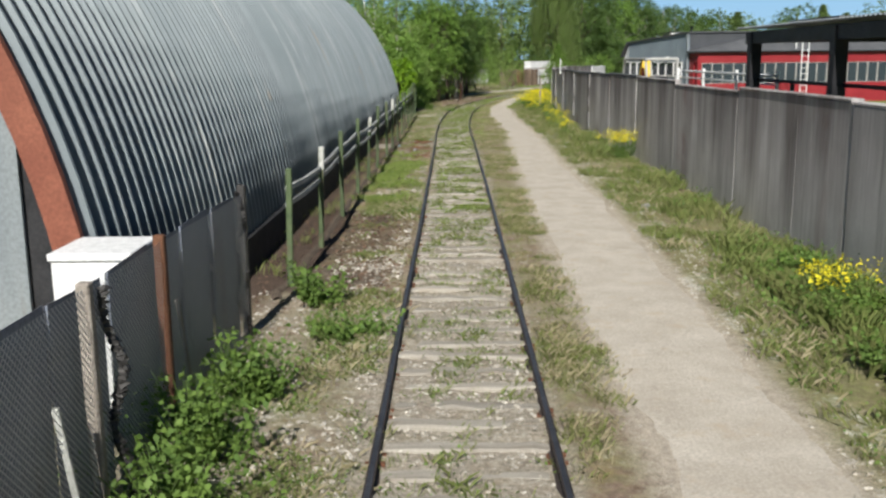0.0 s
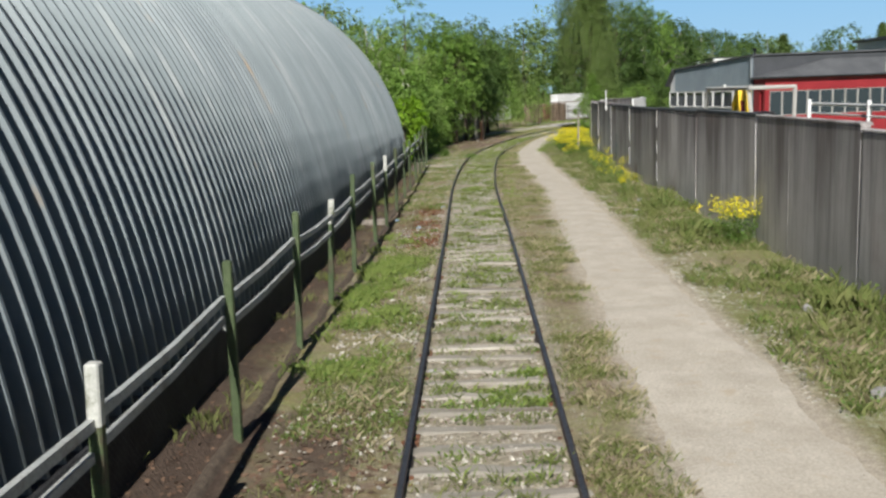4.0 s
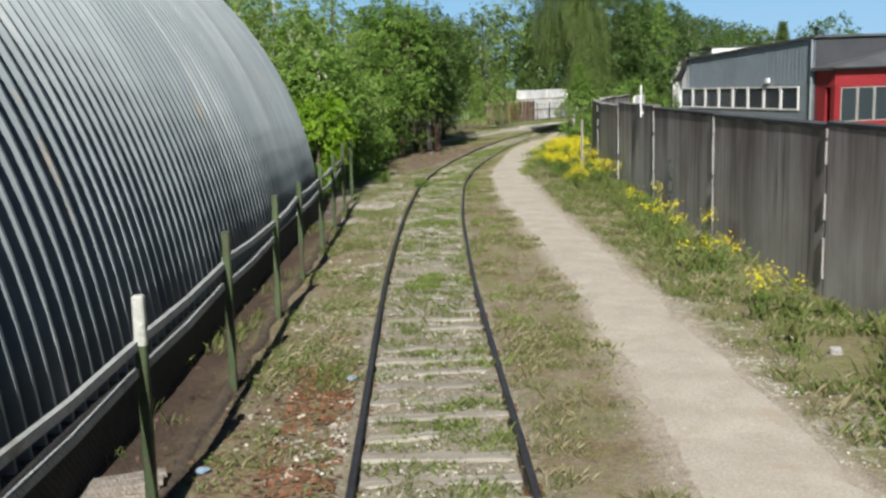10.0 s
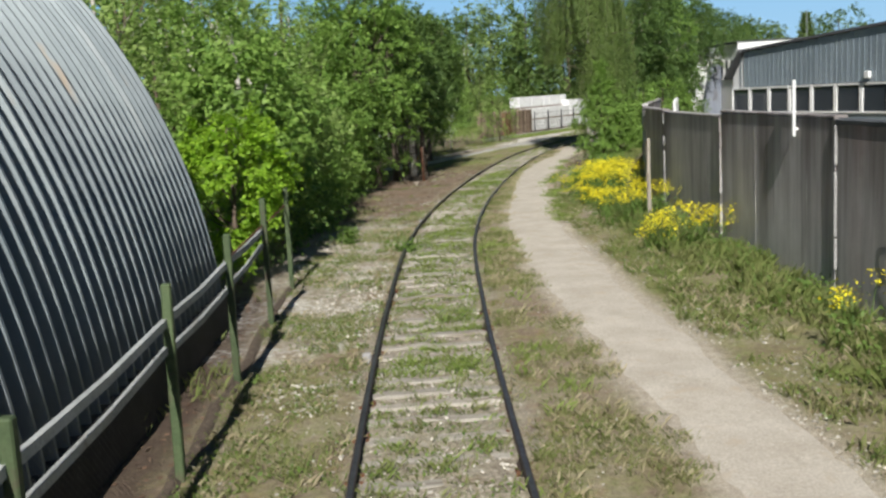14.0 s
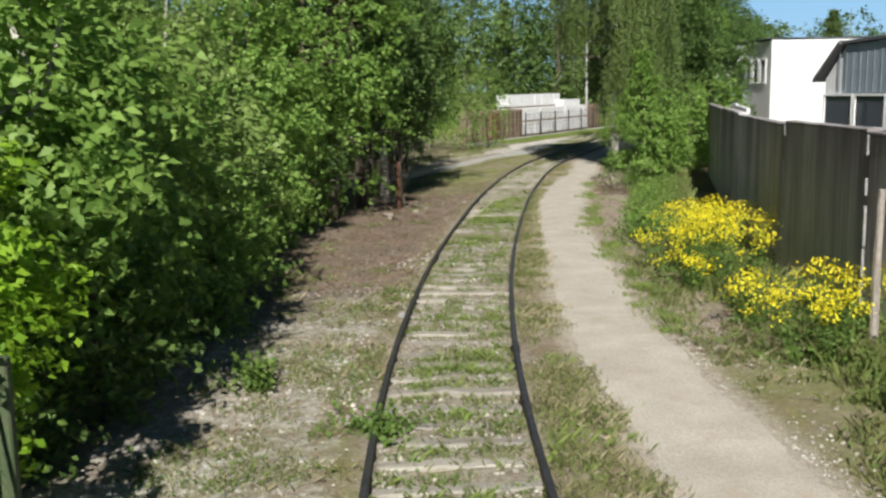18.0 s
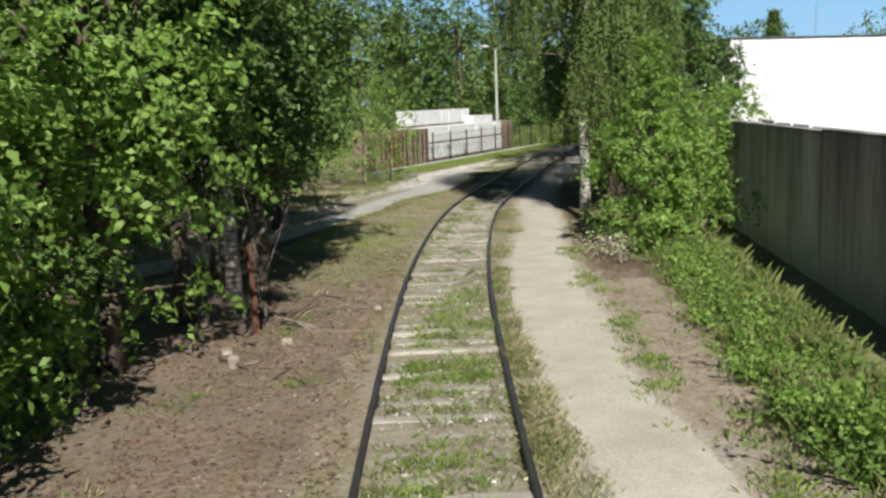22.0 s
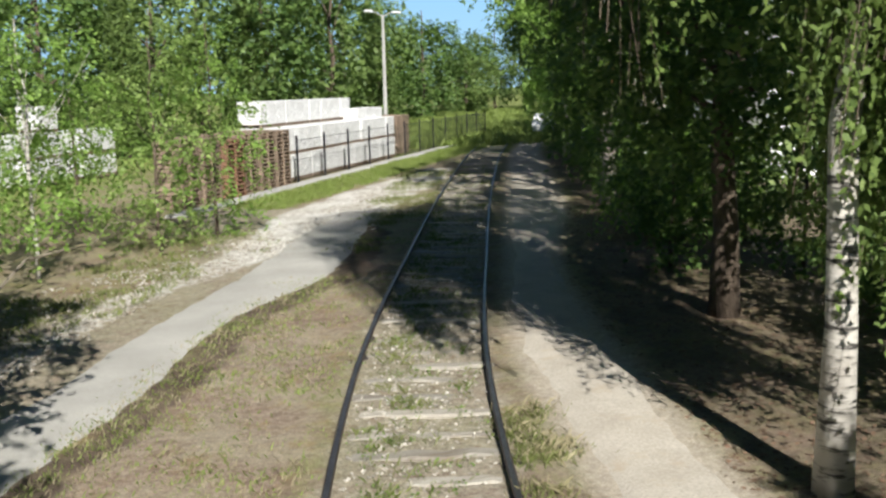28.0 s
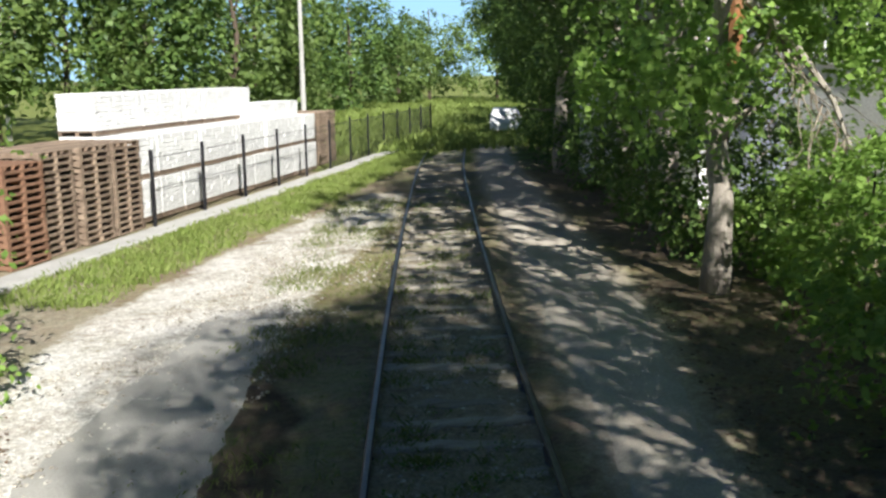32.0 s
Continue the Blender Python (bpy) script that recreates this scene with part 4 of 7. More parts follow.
def arch(y0, y1, r0, r1, material, label=""):
    ang = np.radians(np.linspace(0, 180, 60))
    vs = []
    for a in ang:
        for rr, yy in ((r0, y0), (r1, y0), (r1, y1), (r0, y1)):
            vs.append((HX + math.cos(a) * rr, yy, max(-0.1, math.sin(a) * rr)))
    fs = [(i * 4 + k, i * 4 + (k + 1) % 4, (i + 1) * 4 + (k + 1) % 4, (i + 1) * 4 + k) for i in range(len(ang) - 1) for k in range(4)]
    return part("end_arch", Shape().add(vs, fs), material, hangar, label)


arch(HY0 - 0.06, HY0 + 0.03, HR - 0.20, HR + 0.10, "brownpaint", "red-brown painted edge trim")
arch(HY1 - 0.02, HY1 + 0.05, HR - 0.12, HR + 0.09, "hangar")
# boarded end wall: pale boards with dark gaps
for k in range(19):
    x = HX - HR + 0.05 + k * 0.90
    tops = [math.sqrt(max(0.0, (HR - 0.12) ** 2 - (xx - HX) ** 2)) for xx in (x, x + 0.80)]
    if max(tops) > 0.6:
        za, zb = tops
        board = Shape().add([(xx, yy, zz) for yy in (HY0 + 0.04, HY0 + 0.09) for xx, zz in ((x, 0), (x + 0.8, 0), (x + 0.8, max(zb, 0.01)), (x, max(za, 0.01)))], [(0, 1, 2, 3), (7, 6, 5, 4), (0, 4, 5, 1), (1, 5, 6, 2), (2, 6, 7, 3), (3, 7, 4, 0)])
        part("end_board", board, "endpanel", hangar)
back = Shape()
for yy in (HY0 + 0.12, HY1 - 0.05):
    ang = np.radians(np.linspace(0, 180, 40))
    ring = [(HX + math.cos(a) * (HR - 0.05), yy, math.sin(a) * (HR - 0.05)) for a in ang]
    ring2 = [(x, yy + 0.04, z) for x, _, z in ring]
    n = len(ring)
    back.add(ring + ring2, [tuple(range(n)), tuple(range(n, 2 * n))[::-1]] + [(i, i + 1, n + i + 1, n + i) for i in range(n - 1)] + [(n - 1, 0, n, 2 * n - 1)])
part("end_wall", back, "darkgap", hangar, "dark boarded backing")
part("plinth", Shape().box(HX + HR - 0.12, HY0, -0.1, HX + HR + 0.17, HY1, 0.62, 0.02), "darkgap", hangar, "dark tarred footing board")

# white roofed box between the hangar's end and the fence
s = Shape().box(-3.55, 8.35, -0.05, -2.84, 9.15, 1.70, 0.01)
box_shed = thing("white_box", "white painted utility box between hangar and fence", "utility box")
part("body", s, "white", box_shed)
part("lid", Shape().box(-3.57, 8.32, 1.70, -2.82, 9.17, 1.77, 0.01), "white", box_shed, "flat white lid")

# ---- fence posts with pipe rails and wire netting ----
POSTS = [14.4, 17.42, 21.02, 24.65, 27.5, 30.45, 34.25, 37.07, 40.5, 44.1, 47.15, 50.7, 53.85, 57.05, 59.95]
fence = thing("wire_fence", "sagging wire netting fence on flaking green posts with two rails", "fence", kind="structure")
rng = np.random.default_rng(21)
heads = []
for i, y in enumerate(POSTS):
    x = float(fence_x(y))
    lean_x, lean_y = 0.02 * rng.normal() + 0.035, 0.015 * rng.normal()
    h = 1.92 + 0.05 * rng.normal() + (0.08 if i > 12 else 0)
    if i == 4:
        lean_x, h = 0.11, 1.8
    s = Shape().box(-0.045, -0.045, -0.2, 0.045, 0.045, h, 0.012)
    white = i in (1, 4, 7)
    post = part("fence_post", s, "greenpost", fence)
    post.matrix_basis = pose(x, y, 0) @ Matrix.Shear("XY", 4, (lean_x, lean_y))
    if white:
        cap = part("painted_top", Shape().box(-0.047, -0.047, h - 0.42, 0.047, 0.047, h + 0.004, 0.012), "palepost", fence, "flaking white paint on the post top")
        cap.matrix_basis = post.matrix_basis.copy()
    heads.append((Vector((x + lean_x * h, y + lean_y * h, h)), Vector((x, y, 0))))
for i in range(len(POSTS) - 1):
    (t0, b0), (t1, b1) = heads[i], heads[i + 1]
    if i < 13:
        for hz, rr in ((1.53, 0.025), (1.27, 0.022)):
            if hz < 1.4 and i in (9,):
                continue
            p = b0.lerp(t0, hz / t0.z) + Vector((-0.07, 0.02, 0.03 * rng.normal()))
            q = b1.lerp(t1, hz / t1.z) + Vector((-0.07, -0.02, 0.03 * rng.normal()))
            mid = (p + q) / 2 + Vector((0, 0, -0.03))
            part("fence_rail", Shape().sweep([p, mid, q], [(-rr, -rr * 1.5), (rr, -rr * 1.5), (rr, rr * 1.5), (-rr, rr * 1.5)]), "railpaint", fence)


def netting(a, b, h0, h1, cell=0.075, wire=0.0022, seed=0, wavy=0.02):
    """Diamond wire netting between two feet, as thin crossed wires."""
    r = np.random.default_rng(seed)
    a, b = Vector(a), Vector(b)
    length = (b - a).length
    d = (b - a) / length
    n = Vector((d.y, -d.x, 0))
    vs = []
    k0, k1 = int(-(h1 - h0) / cell) - 1, int(length / cell) + 1
    for k in range(k0, k1):
        for way in (1, -1):
            u0 = k * cell if way > 0 else k * cell + (h1 - h0)
            u1 = u0 + way * (h1 - h0)
            ta, tb = 0.0, 1.0
            lo, hi = min(u0, u1), max(u0, u1)
            if hi <= 0 or lo >= length:
                continue
            f = lambda u: (u - u0) / (u1 - u0)
            ta, tb = sorted((f(max(lo, 0.0)), f(min(hi, length))))
            for c in range(3):
                s0, s1 = ta + (tb - ta) * c / 3, ta + (tb - ta) * (c + 1) / 3
                pts = []
                for s in (s0, s1):
                    u, h = u0 + (u1 - u0) * s, h0 + (h1 - h0) * s
                    bow = wavy * (math.sin(u * 2.1 + seed) + math.sin(h * 4 + u))
                    pts.append(a + d * u + n * bow + Vector((0, 0, h)))
                w = (d * way + Vector((0, 0, -1))).normalized() * wire
                vs += [pts[0] - w, pts[0] + w, pts[1] + w, pts[1] - w]
    return quads_mesh("netting", np.array([tuple(v) for v in vs]), 4)


for i in range(len(POSTS) - 1):
    (t0, b0), (t1, b1) = heads[i], heads[i + 1]
    part("netting", netting(b0, b1, 0.02, 1.45 if i < 12 else 1.62, 0.07, 0.0016, i), "mesh", fence)
s = Shape()
for i in range(12, 14):
    (t0, b0), (t1, b1) = heads[i], heads[i + 1]
    s.tube([b0 + Vector((0, 0, 1.6)), b1 + Vector((0, 0, 1.62))], 0.014, 5)
part("top_bar", s, "rust", fence, "thin rusty top bar")
# mound of soil and litter along the fence foot
s = Shape()
r = np.random.default_rng(3)
run = []
for y in np.arange(13.5, 60.2, 0.5):
    run.append((float(fence_x(y)) - 0.05 + 0.03 * r.normal(), y, 0.0))
s.sweep(run, [(-0.14, -0.05), (-0.07, 0.03), (-0.01, 0.06), (0.05, 0.03), (0.10, -0.05)], closed=False)
solid("fence_kerb", s, "bark", "low dark ridge of soil and litter under the fence", "kerb", kind="structure", smooth=True)

# ---- sheet-metal fence with netting, near the start ----
sheet_fence = thing("sheet_fence", "dull grey sheet-metal fence covered with wire netting", "fence", kind="structure")
rng = np.random.default_rng(31)
edges = [-8.5, -6.2, -4.1, -2.0, 0.1, 2.2, 4.3, 5.35, 6.4, 7.45, 8.5, 9.5, 10.55, 11.6]
for i in range(len(edges) - 1):
    y0, y1 = edges[i], edges[i + 1] - 0.01
    x0, x1 = float(fence_x(y0)) - 0.05, float(fence_x(y1)) - 0.05
    h0, h1 = 1.80 + 0.03 * rng.normal(), 1.80 + 0.03 * rng.normal()
    o = 0.02 * rng.normal()
    s = Shape()
    s.add([(x0 + o, y0, -0.05), (x1 + o, y1, -0.05), (x1 + o, y1, h1), (x0 + o, y0, h0), (x0 + o - 0.004, y0, -0.05), (x1 + o - 0.004, y1, -0.05), (x1 + o - 0.004, y1, h1), (x0 + o - 0.004, y0, h0)], [(0, 1, 2, 3), (7, 6, 5, 4), (3, 2, 6, 7), (0, 3, 7, 4), (1, 5, 6, 2)])
    s.box(x0 + o, y0 + 0.01, 0, x0 + o + 0.02, y0 + 0.035, h0, 0.003)
    part("sheet", s, "sheetblue", sheet_fence)
for y, mat, h in ((11.62, "mesh", 1.95), (8.52, "rust", 1.9), (6.75, "palebark", 1.88), (4.3, "rust", 1.85), (0.1, "rust", 1.85), (-4.1, "rust", 1.85)):
    x = float(fence_x(y)) + 0.07
    part("fence_post", Shape().box(x - 0.05, y - 0.05, -0.15, x + 0.05, y + 0.05, h, 0.012), mat, sheet_fence, "rusty steel post" if mat == "rust" else "grey timber post")
for (ya, yb), sd in (((4.3, 6.75), 1), ((6.75, 8.5), 2), ((8.5, 11.6), 3)):
    part("netting", netting((float(fence_x(ya)) + 0.09, ya, 0), (float(fence_x(yb)) + 0.09, yb, 0), 0.0, 1.84, 0.06, 0.005, sd, 0.01), "galvwire", sheet_fence)
x = float(fence_x(6.9)) + 0.12
part("rolled_netting", stones("rolled_netting", [(x + 0.05 * math.sin(7 * t) + 0.03, 6.95 + 0.05 * math.cos(5 * t) + 0.10 * (1.8 - t), t) for t in np.linspace(0.05, 1.8, 90)], np.full(90, 0.06), "mesh", 4), "mesh", sheet_fence, "rolled loose edge of the netting")
x = float(fence_x(11.5)) + 0.06
part("rolled_netting", stones("rolled_netting", [(x + 0.04 * math.sin(9 * t), 11.55 + 0.05 * math.cos(6 * t), t) for t in np.linspace(0.05, 1.85, 80)], np.full(80, 0.05), "mesh", 5), "mesh", sheet_fence, "rolled loose edge of the netting")
solid("leaning_batten", Shape().box(-0.025, -0.02, 0, 0.025, 0.02, 1.15, 0.005, pose(float(fence_x(6.2)) + 0.16, 6.25, 0, 4, -6, 0)), "palepost", "thin pale timber batten leaning on the netting", "batten")
solid("leaning_batten", Shape().box(-0.02, -0.02, 0, 0.02, 0.02, 1.2, 0.005, pose(float(fence_x(9.0)) + 0.12, 9.15, 0, 9, -3, 0)), "palebark", "thin weathered timber batten leaning on the fence", "batten")

# ---- buildings behind the wall ----
BUILDING = pose(18.4, 72.4, 0, 0, 0, 10.15)  # x into the buildings, y north along their front
workshop = thing("grey_workshop", "long blue-grey metal clad workshop with a band of windows", "building")
workshop.matrix_basis = BUILDING
WN = 12.3


def roof_line(y):
    return 5.18 - 0.047 * y


part("lower_wall", Shape().box(0, 0, 0, 0.2, WN, 1.9), "cladding", workshop)
y = 0.0
while y < WN - 0.05:
    y2 = min(y + 0.98, WN)
    s = Shape()
    z0, z1 = 3.06, roof_line(y) - 0.02
    s.box(0, y + 0.005, z0, 0.06, y2 - 0.005, z1 - 0.02, 0.006)
    for k in range(3):
        yy = y + 0.12 + k * 0.32
        s.box(-0.012, yy, z0 + 0.01, 0.01, yy + 0.05, z1 - 0.04, 0.008)
    part("cladding_sheet", s, "cladding", workshop)
    y = y2
# solid block behind the windows, dark in colour for the lack of light
part("core", Shape().box(0.25, 0.3, 0, 24, WN - 0.3, 4.4), "darkwall_core", workshop, "solid dark block, its colour standing in for the unlit inside")
s = Shape()
za, zb = 5.16, 4.62
s.add([(-0.12, -0.15, za), (-0.12, WN + 0.15, zb), (24, WN + 0.15, zb + 0.2), (24, -0.15, za + 0.15), (-0.12, -0.15, za + 0.1), (-0.12, WN + 0.15, zb + 0.1), (24, WN + 0.15, zb + 0.3), (24, -0.15, za + 0.25)], [(0, 1, 2, 3), (7, 6, 5, 4), (0, 4, 5, 1), (1, 5, 6, 2), (2, 6, 7, 3), (3, 7, 4, 0)])
part("roof", s, "roofgrey", workshop)
part("south_wall", Shape().box(0.02, -0.02, 0, 24, 0.2, 5.14), "darkwall_core", workshop, "dark grey clad end wall")
part("north_wall", Shape().box(0.02, WN - 0.2, 0, 24, WN + 0.01, 4.6), "cladding", workshop)
part("drainpipe", Shape().tube([(-0.08, 0.1, 0), (-0.08, 0.1, 5.1)], 0.05, 8), "roofsheet", workshop)
part("vent_pipe", Shape().tube([(0.3, 0.4, 5.2), (0.3, 0.4, 5.55)], 0.07, 8).tube([(0.3, 0.4, 5.5), (0.3, 0.4, 5.64)], 0.13, 8), "blacksteel", workshop)
part("wall_lamp", Shape().box(-0.18, 3.6, 3.2, -0.03, 3.85, 3.45, 0.02), "white", workshop)
# pale lean-to at the north end
s = Shape().add([(0.05, WN + 0.02, 0), (0.05, 13.3, 0), (0.05, 13.3, 3.5), (0.05, WN + 0.02, 4.55), (9, WN + 0.02, 0), (9, 13.3, 0), (9, 13.3, 3.5), (9, WN + 0.02, 4.55)], [(0, 3, 2, 1), (1, 2, 6, 5), (4, 5, 6, 7), (0, 4, 7, 3)])
part("lean_to", s, "white", workshop, "pale boarded lean-to")
s = Shape().add([(-0.25, WN + 0.02, 4.62), (-0.25, 13.6, 3.42), (9, 13.6, 3.42), (9, WN + 0.02, 4.62), (-0.25, WN + 0.02, 4.74), (-0.25, 13.6, 3.54), (9, 13.6, 3.54), (9, WN + 0.02, 4.74)], [(0, 1, 2, 3), (7, 6, 5, 4), (0, 4, 5, 1), (1, 5, 6, 2), (2, 6, 7, 3), (3, 7, 4, 0)])
part("lean_to_roof", s, "roofgrey", workshop)


def window_unit(parent, origin, along, width, height, frame_w=0.07, mat="white"):
    """One window: a frame of four bars and a pane set back in it. along: unit way along the wall; outward is its right."""
    o, d = Vector(origin), Vector(along)
    ang = math.degrees(math.atan2(d.y, d.x))
    m = Matrix.Translation(o) @ pose(0, 0, 0, 0, 0, ang)
    s = Shape()
    s.box(0, -0.05, 0, frame_w, 0.03, height, 0.006, m).box(width - frame_w, -0.05, 0, width, 0.03, height, 0.006, m)
    s.box(frame_w, -0.05, 0, width - frame_w, 0.03, frame_w, 0.006, m).box(frame_w, -0.05, height - frame_w, width - frame_w, 0.03, height, 0.006, m)
    w = part("window", s, mat, parent)
    part("pane", Shape().box(frame_w, 0.0, frame_w, width - frame_w, 0.012, height - frame_w, 0, m), "glass", w)
    return w


n = 8
step = (WN + 1.0 - 1.15) / n
for k in range(n):
    top = 1.15 + (k + 1) * step
    window_unit(workshop, (0.0, top - 0.02, 1.92), (0, -1, 0), step - 0.04, 1.12, 0.075)
part("band_post", Shape().box(0, 0.02, 1.9, 0.1, 1.1, 3.06, 0.01), "cladding", workshop)

annex = thing("red_annex", "low red annex with a window band and dark hipped roof", "building")
annex.matrix_basis = BUILDING
AX0, AX1, AY0, AY1 = 0.05, 28.0, -1.5, -0.05
# filled box; the darkness of the room is its own colour
part("body", Shape().box(AX0 + 0.3, AY0 + 0.3, 0, AX1, AY1, 3.6), "darkwall_core", annex, "solid dark block, its colour standing in for the unlit inside")
part("red_band", Shape().box(AX0, AY0, 2.95, AX1, AY0 + 0.25, 3.72, 0.01), "redwall", annex)
part("red_band", Shape().box(AX0, AY0 + 0.26, 2.95, AX0 + 0.25, AY1, 3.72, 0.01), "redwall", annex)
part("red_base", Shape().box(AX0, AY0, 0, AX1, AY0 + 0.25, 1.45, 0.01), "redwall", annex)
part("red_base", Shape().box(AX0, AY0 + 0.26, 0, AX0 + 0.25, AY1, 1.45, 0.01), "redwall", annex)
part("corner_post", Shape().box(AX0, AY0 + 0.001, 1.45, AX0 + 0.3, AY0 + 0.3, 2.95), "redwall", annex)
part("corner_post", Shape().box(AX0, AY1 - 0.75, 1.45, AX0 + 0.25, AY1, 2.95), "redwall", annex)
x = AX0 + 0.32
while x < AX1 - 1:
    window_unit(annex, (x, AY0 + 0.05, 1.46), (1, 0, 0), 0.80, 1.48, 0.03, "concrete")
    x += 0.84
e = 0.25
s = Shape().add([(AX0 - e, AY0 - e, 3.70), (AX1, AY0 - e, 3.70), (AX1, AY1, 3.70), (AX0 - e, AY1, 3.70), (AX0 - e, AY0 - e, 3.82), (AX1, AY0 - e, 3.82), (AX1, AY1, 3.82), (AX0 - e, AY1, 3.82), (AX0 + 5.0, AY1, 4.85), (AX1, AY1, 4.85)], [(0, 3, 2, 1), (0, 1, 5, 4), (3, 0, 4, 7), (4, 5, 9, 8), (4, 8, 7)])
part("roof", s, "roofgrey", annex, "dark felt hipped roof")
part("gutter", Shape().box(AX0 - e - 0.08, AY0 - e - 0.1, 3.72, AX1, AY0 - e, 3.80, 0.02), "blacksteel", annex)
ladder = thing("hooped_ladder", "white tubular roof ladder with hooped top rails", "ladder", (24.9, 67.2, 0), 10.15)
for x in (0.0, 0.5):
    pts = [(x, 0, 0), (x, 0, 4.3)] + [(x, 0.4 - 0.4 * math.cos(a), 4.3 + 0.45 * math.sin(a)) for a in np.linspace(0.3, math.pi, 8)] + [(x, 0.8, 3.9)]
    part("rail", Shape().tube(pts, 0.035, 6), "white", ladder)
for k in range(9):
    part("rung", Shape().tube([(0, 0, 0.6 + 0.4 * k), (0.5, 0, 0.6 + 0.4 * k)], 0.02, 5), "white", ladder)

# taller block far behind the annex
block = thing("rooftop_block", "grey flat-roofed block rising behind the annex roof", "building")
part("wall", Shape().box(36, 88, 0, 52, 100, 6.7), "cladding", block)
part("roof", Shape().box(35.7, 87.7, 6.7, 52.3, 100.3, 6.95, 0.02), "roofgrey", block)

# white hall
hall = thing("white_hall", "large whitewashed hall with a flat roof edge", "building")
part("south_wall", Shape().box(26.75, 113.9, 0, 52, 114.2, 6.18, 0.02), "whitewash", hall)
part("west_wall", Shape().box(26.75, 114.2, 0, 27.0, 127, 6.1, 0.01), "whitewash", hall)
part("roof", Shape().box(26.6, 113.8, 6.18, 52.2, 127, 6.26, 0.02), "roofgrey", hall)
for k in range(3):
    window_unit(hall, (26.72, 115.5 + k * 1.15, 3.4), (0, -1, 0), 0.9, 1.6, 0.09)
wing = thing("white_wing", "lower white wing of the hall with a thin roof edge", "building")
part("wall", Shape().box(24.5, 118.2, 0, 26.72, 121.4, 5.6, 0.01), "whitewash", wing)
part("roof", Shape().box(24.2, 117.8, 5.6, 26.73, 121.7, 5.95, 0.02), "roofsheet", wing)
# grey panel with a sloping left edge before the wing's south wall
SLOPE = [(25.0, 0), (26.7, 0), (26.7, 4.75), (26.0, 4.75)]
part("stair_side", Shape().add([(x, y, z) for y in (117.5, 118.15) for x, z in SLOPE], [(0, 1, 2, 3), (7, 6, 5, 4), (0, 3, 7, 4), (3, 2, 6, 7), (1, 5, 6, 2)]), "sheetblue", wing, "grey panel with one sloping edge")
part("mast", Shape().tube([(33.0, 116, 6.2), (33.0, 116, 8.2)], 0.03, 5), "roofsheet", hall, "thin roof mast")
for k in range(2):
    window_unit(wing, (24.47, 119.9 + k * 1.4, 3.2), (0, -1, 0), 1.3, 1.5, 0.09)

# white slab fence beyond the wall
white_fence = thing("white_slab_fence", "low row of white slabs standing behind the concrete wall", "fence", kind="structure")
rng = np.random.default_rng(8)
for k in range(5):
    y = 84.6 + k * 1.5
    x = float(wall_x(y)) + 1.0
    ob = part("slab", Shape().box(0, -0.06, 0, 1.4, 0.06, 2.72 + 0.04 * rng.normal(), 0.03), "white", white_fence)
    ob.matrix_basis = pose(x, y, 0, 0, 0, math.degrees(math.atan2(1.5, float(wall_x(y + 1.5)) - float(wall_x(y)))))

# ---- steel canopy just behind the wall ----
canopy = thing("steel_canopy", "black steel canopy with a corrugated sheet roof behind the wall", "canopy", (-0.1, 1.5, 0))
for (x, y) in ((7.35, 21.2), (7.35, 16.4), (7.35, 11.6), (13.2, 21.2), (13.2, 16.4), (13.2, 11.6)):
    part("post", Shape().box(x - 0.13, y - 0.13, 0, x + 0.13, y + 0.13, 3.98, 0.01), "blacksteel", canopy)
for x in (7.35, 13.2):
    part("beam", Shape().box(x - 0.1, 8.0, 3.72, x + 0.1, 21.6, 4.0, 0.01), "blacksteel", canopy)
for y in (21.3, 16.4, 11.6):
    part("cross_beam", Shape().box(7.46, y - 0.08, 3.74, 13.1, y + 0.08, 3.98, 0.01), "blacksteel", canopy)
for x in (8.5, 9.7, 10.9, 12.1):
    part("purlin", Shape().box(x - 0.05, 8.0, 4.0, x + 0.05, 21.7, 4.1, 0.01), "blacksteel", canopy)
vs, cols = [], 0
for i, y in enumerate(np.arange(7.8, 22.0, 0.045)):
    z = 4.14 + 0.022 * math.sin(2 * math.pi * y / 0.18)
    for x, dz in ((7.15, -0.06), (13.9, 0.12)):
        vs += [(x, y, z + dz), (x, y, z + dz + 0.012)]
    cols += 1
s = Shape().add(vs, [q for i in range(cols - 1) for q in ((4 * i + 1, 4 * i + 3, 4 * i + 7, 4 * i + 5), (4 * i, 4 * i + 4, 4 * i + 6, 4 * i + 2), (4 * i, 4 * i + 1, 4 * i + 5, 4 * i + 4))])
part("roof_sheet", s, "roofsheet", canopy)
part("handrail", Shape().box(7.42, 11.7, 2.86, 7.5, 21.1, 2.93, 0.01).box(7.42, 11.7, 2.5, 7.5, 21.1, 2.56, 0.01).box(7.42, 18.9, 0, 7.5, 18.98, 2.93, 0.01).box(7.42, 14.0, 0, 7.5, 14.08, 2.93, 0.01), "blacksteel", canopy)

# pipes and sheets standing behind the wall
pipes = thing("white_railing", "white tubular railing on thin posts behind the wall", "railing")
part("rail", Shape().tube([(8.4, 24.5, 2.94), (8.55, 35.0, 2.94)], 0.035, 8).tube([(8.4, 24.5, 2.72), (8.55, 35.0, 2.72)], 0.025, 8), "white", pipes)
for y in (24.6, 28, 31.5, 34.9):
    part("stand", Shape().box(8.44, y - 0.03, 0, 8.52, y + 0.03, 3.05, 0.01), "white", pipes)
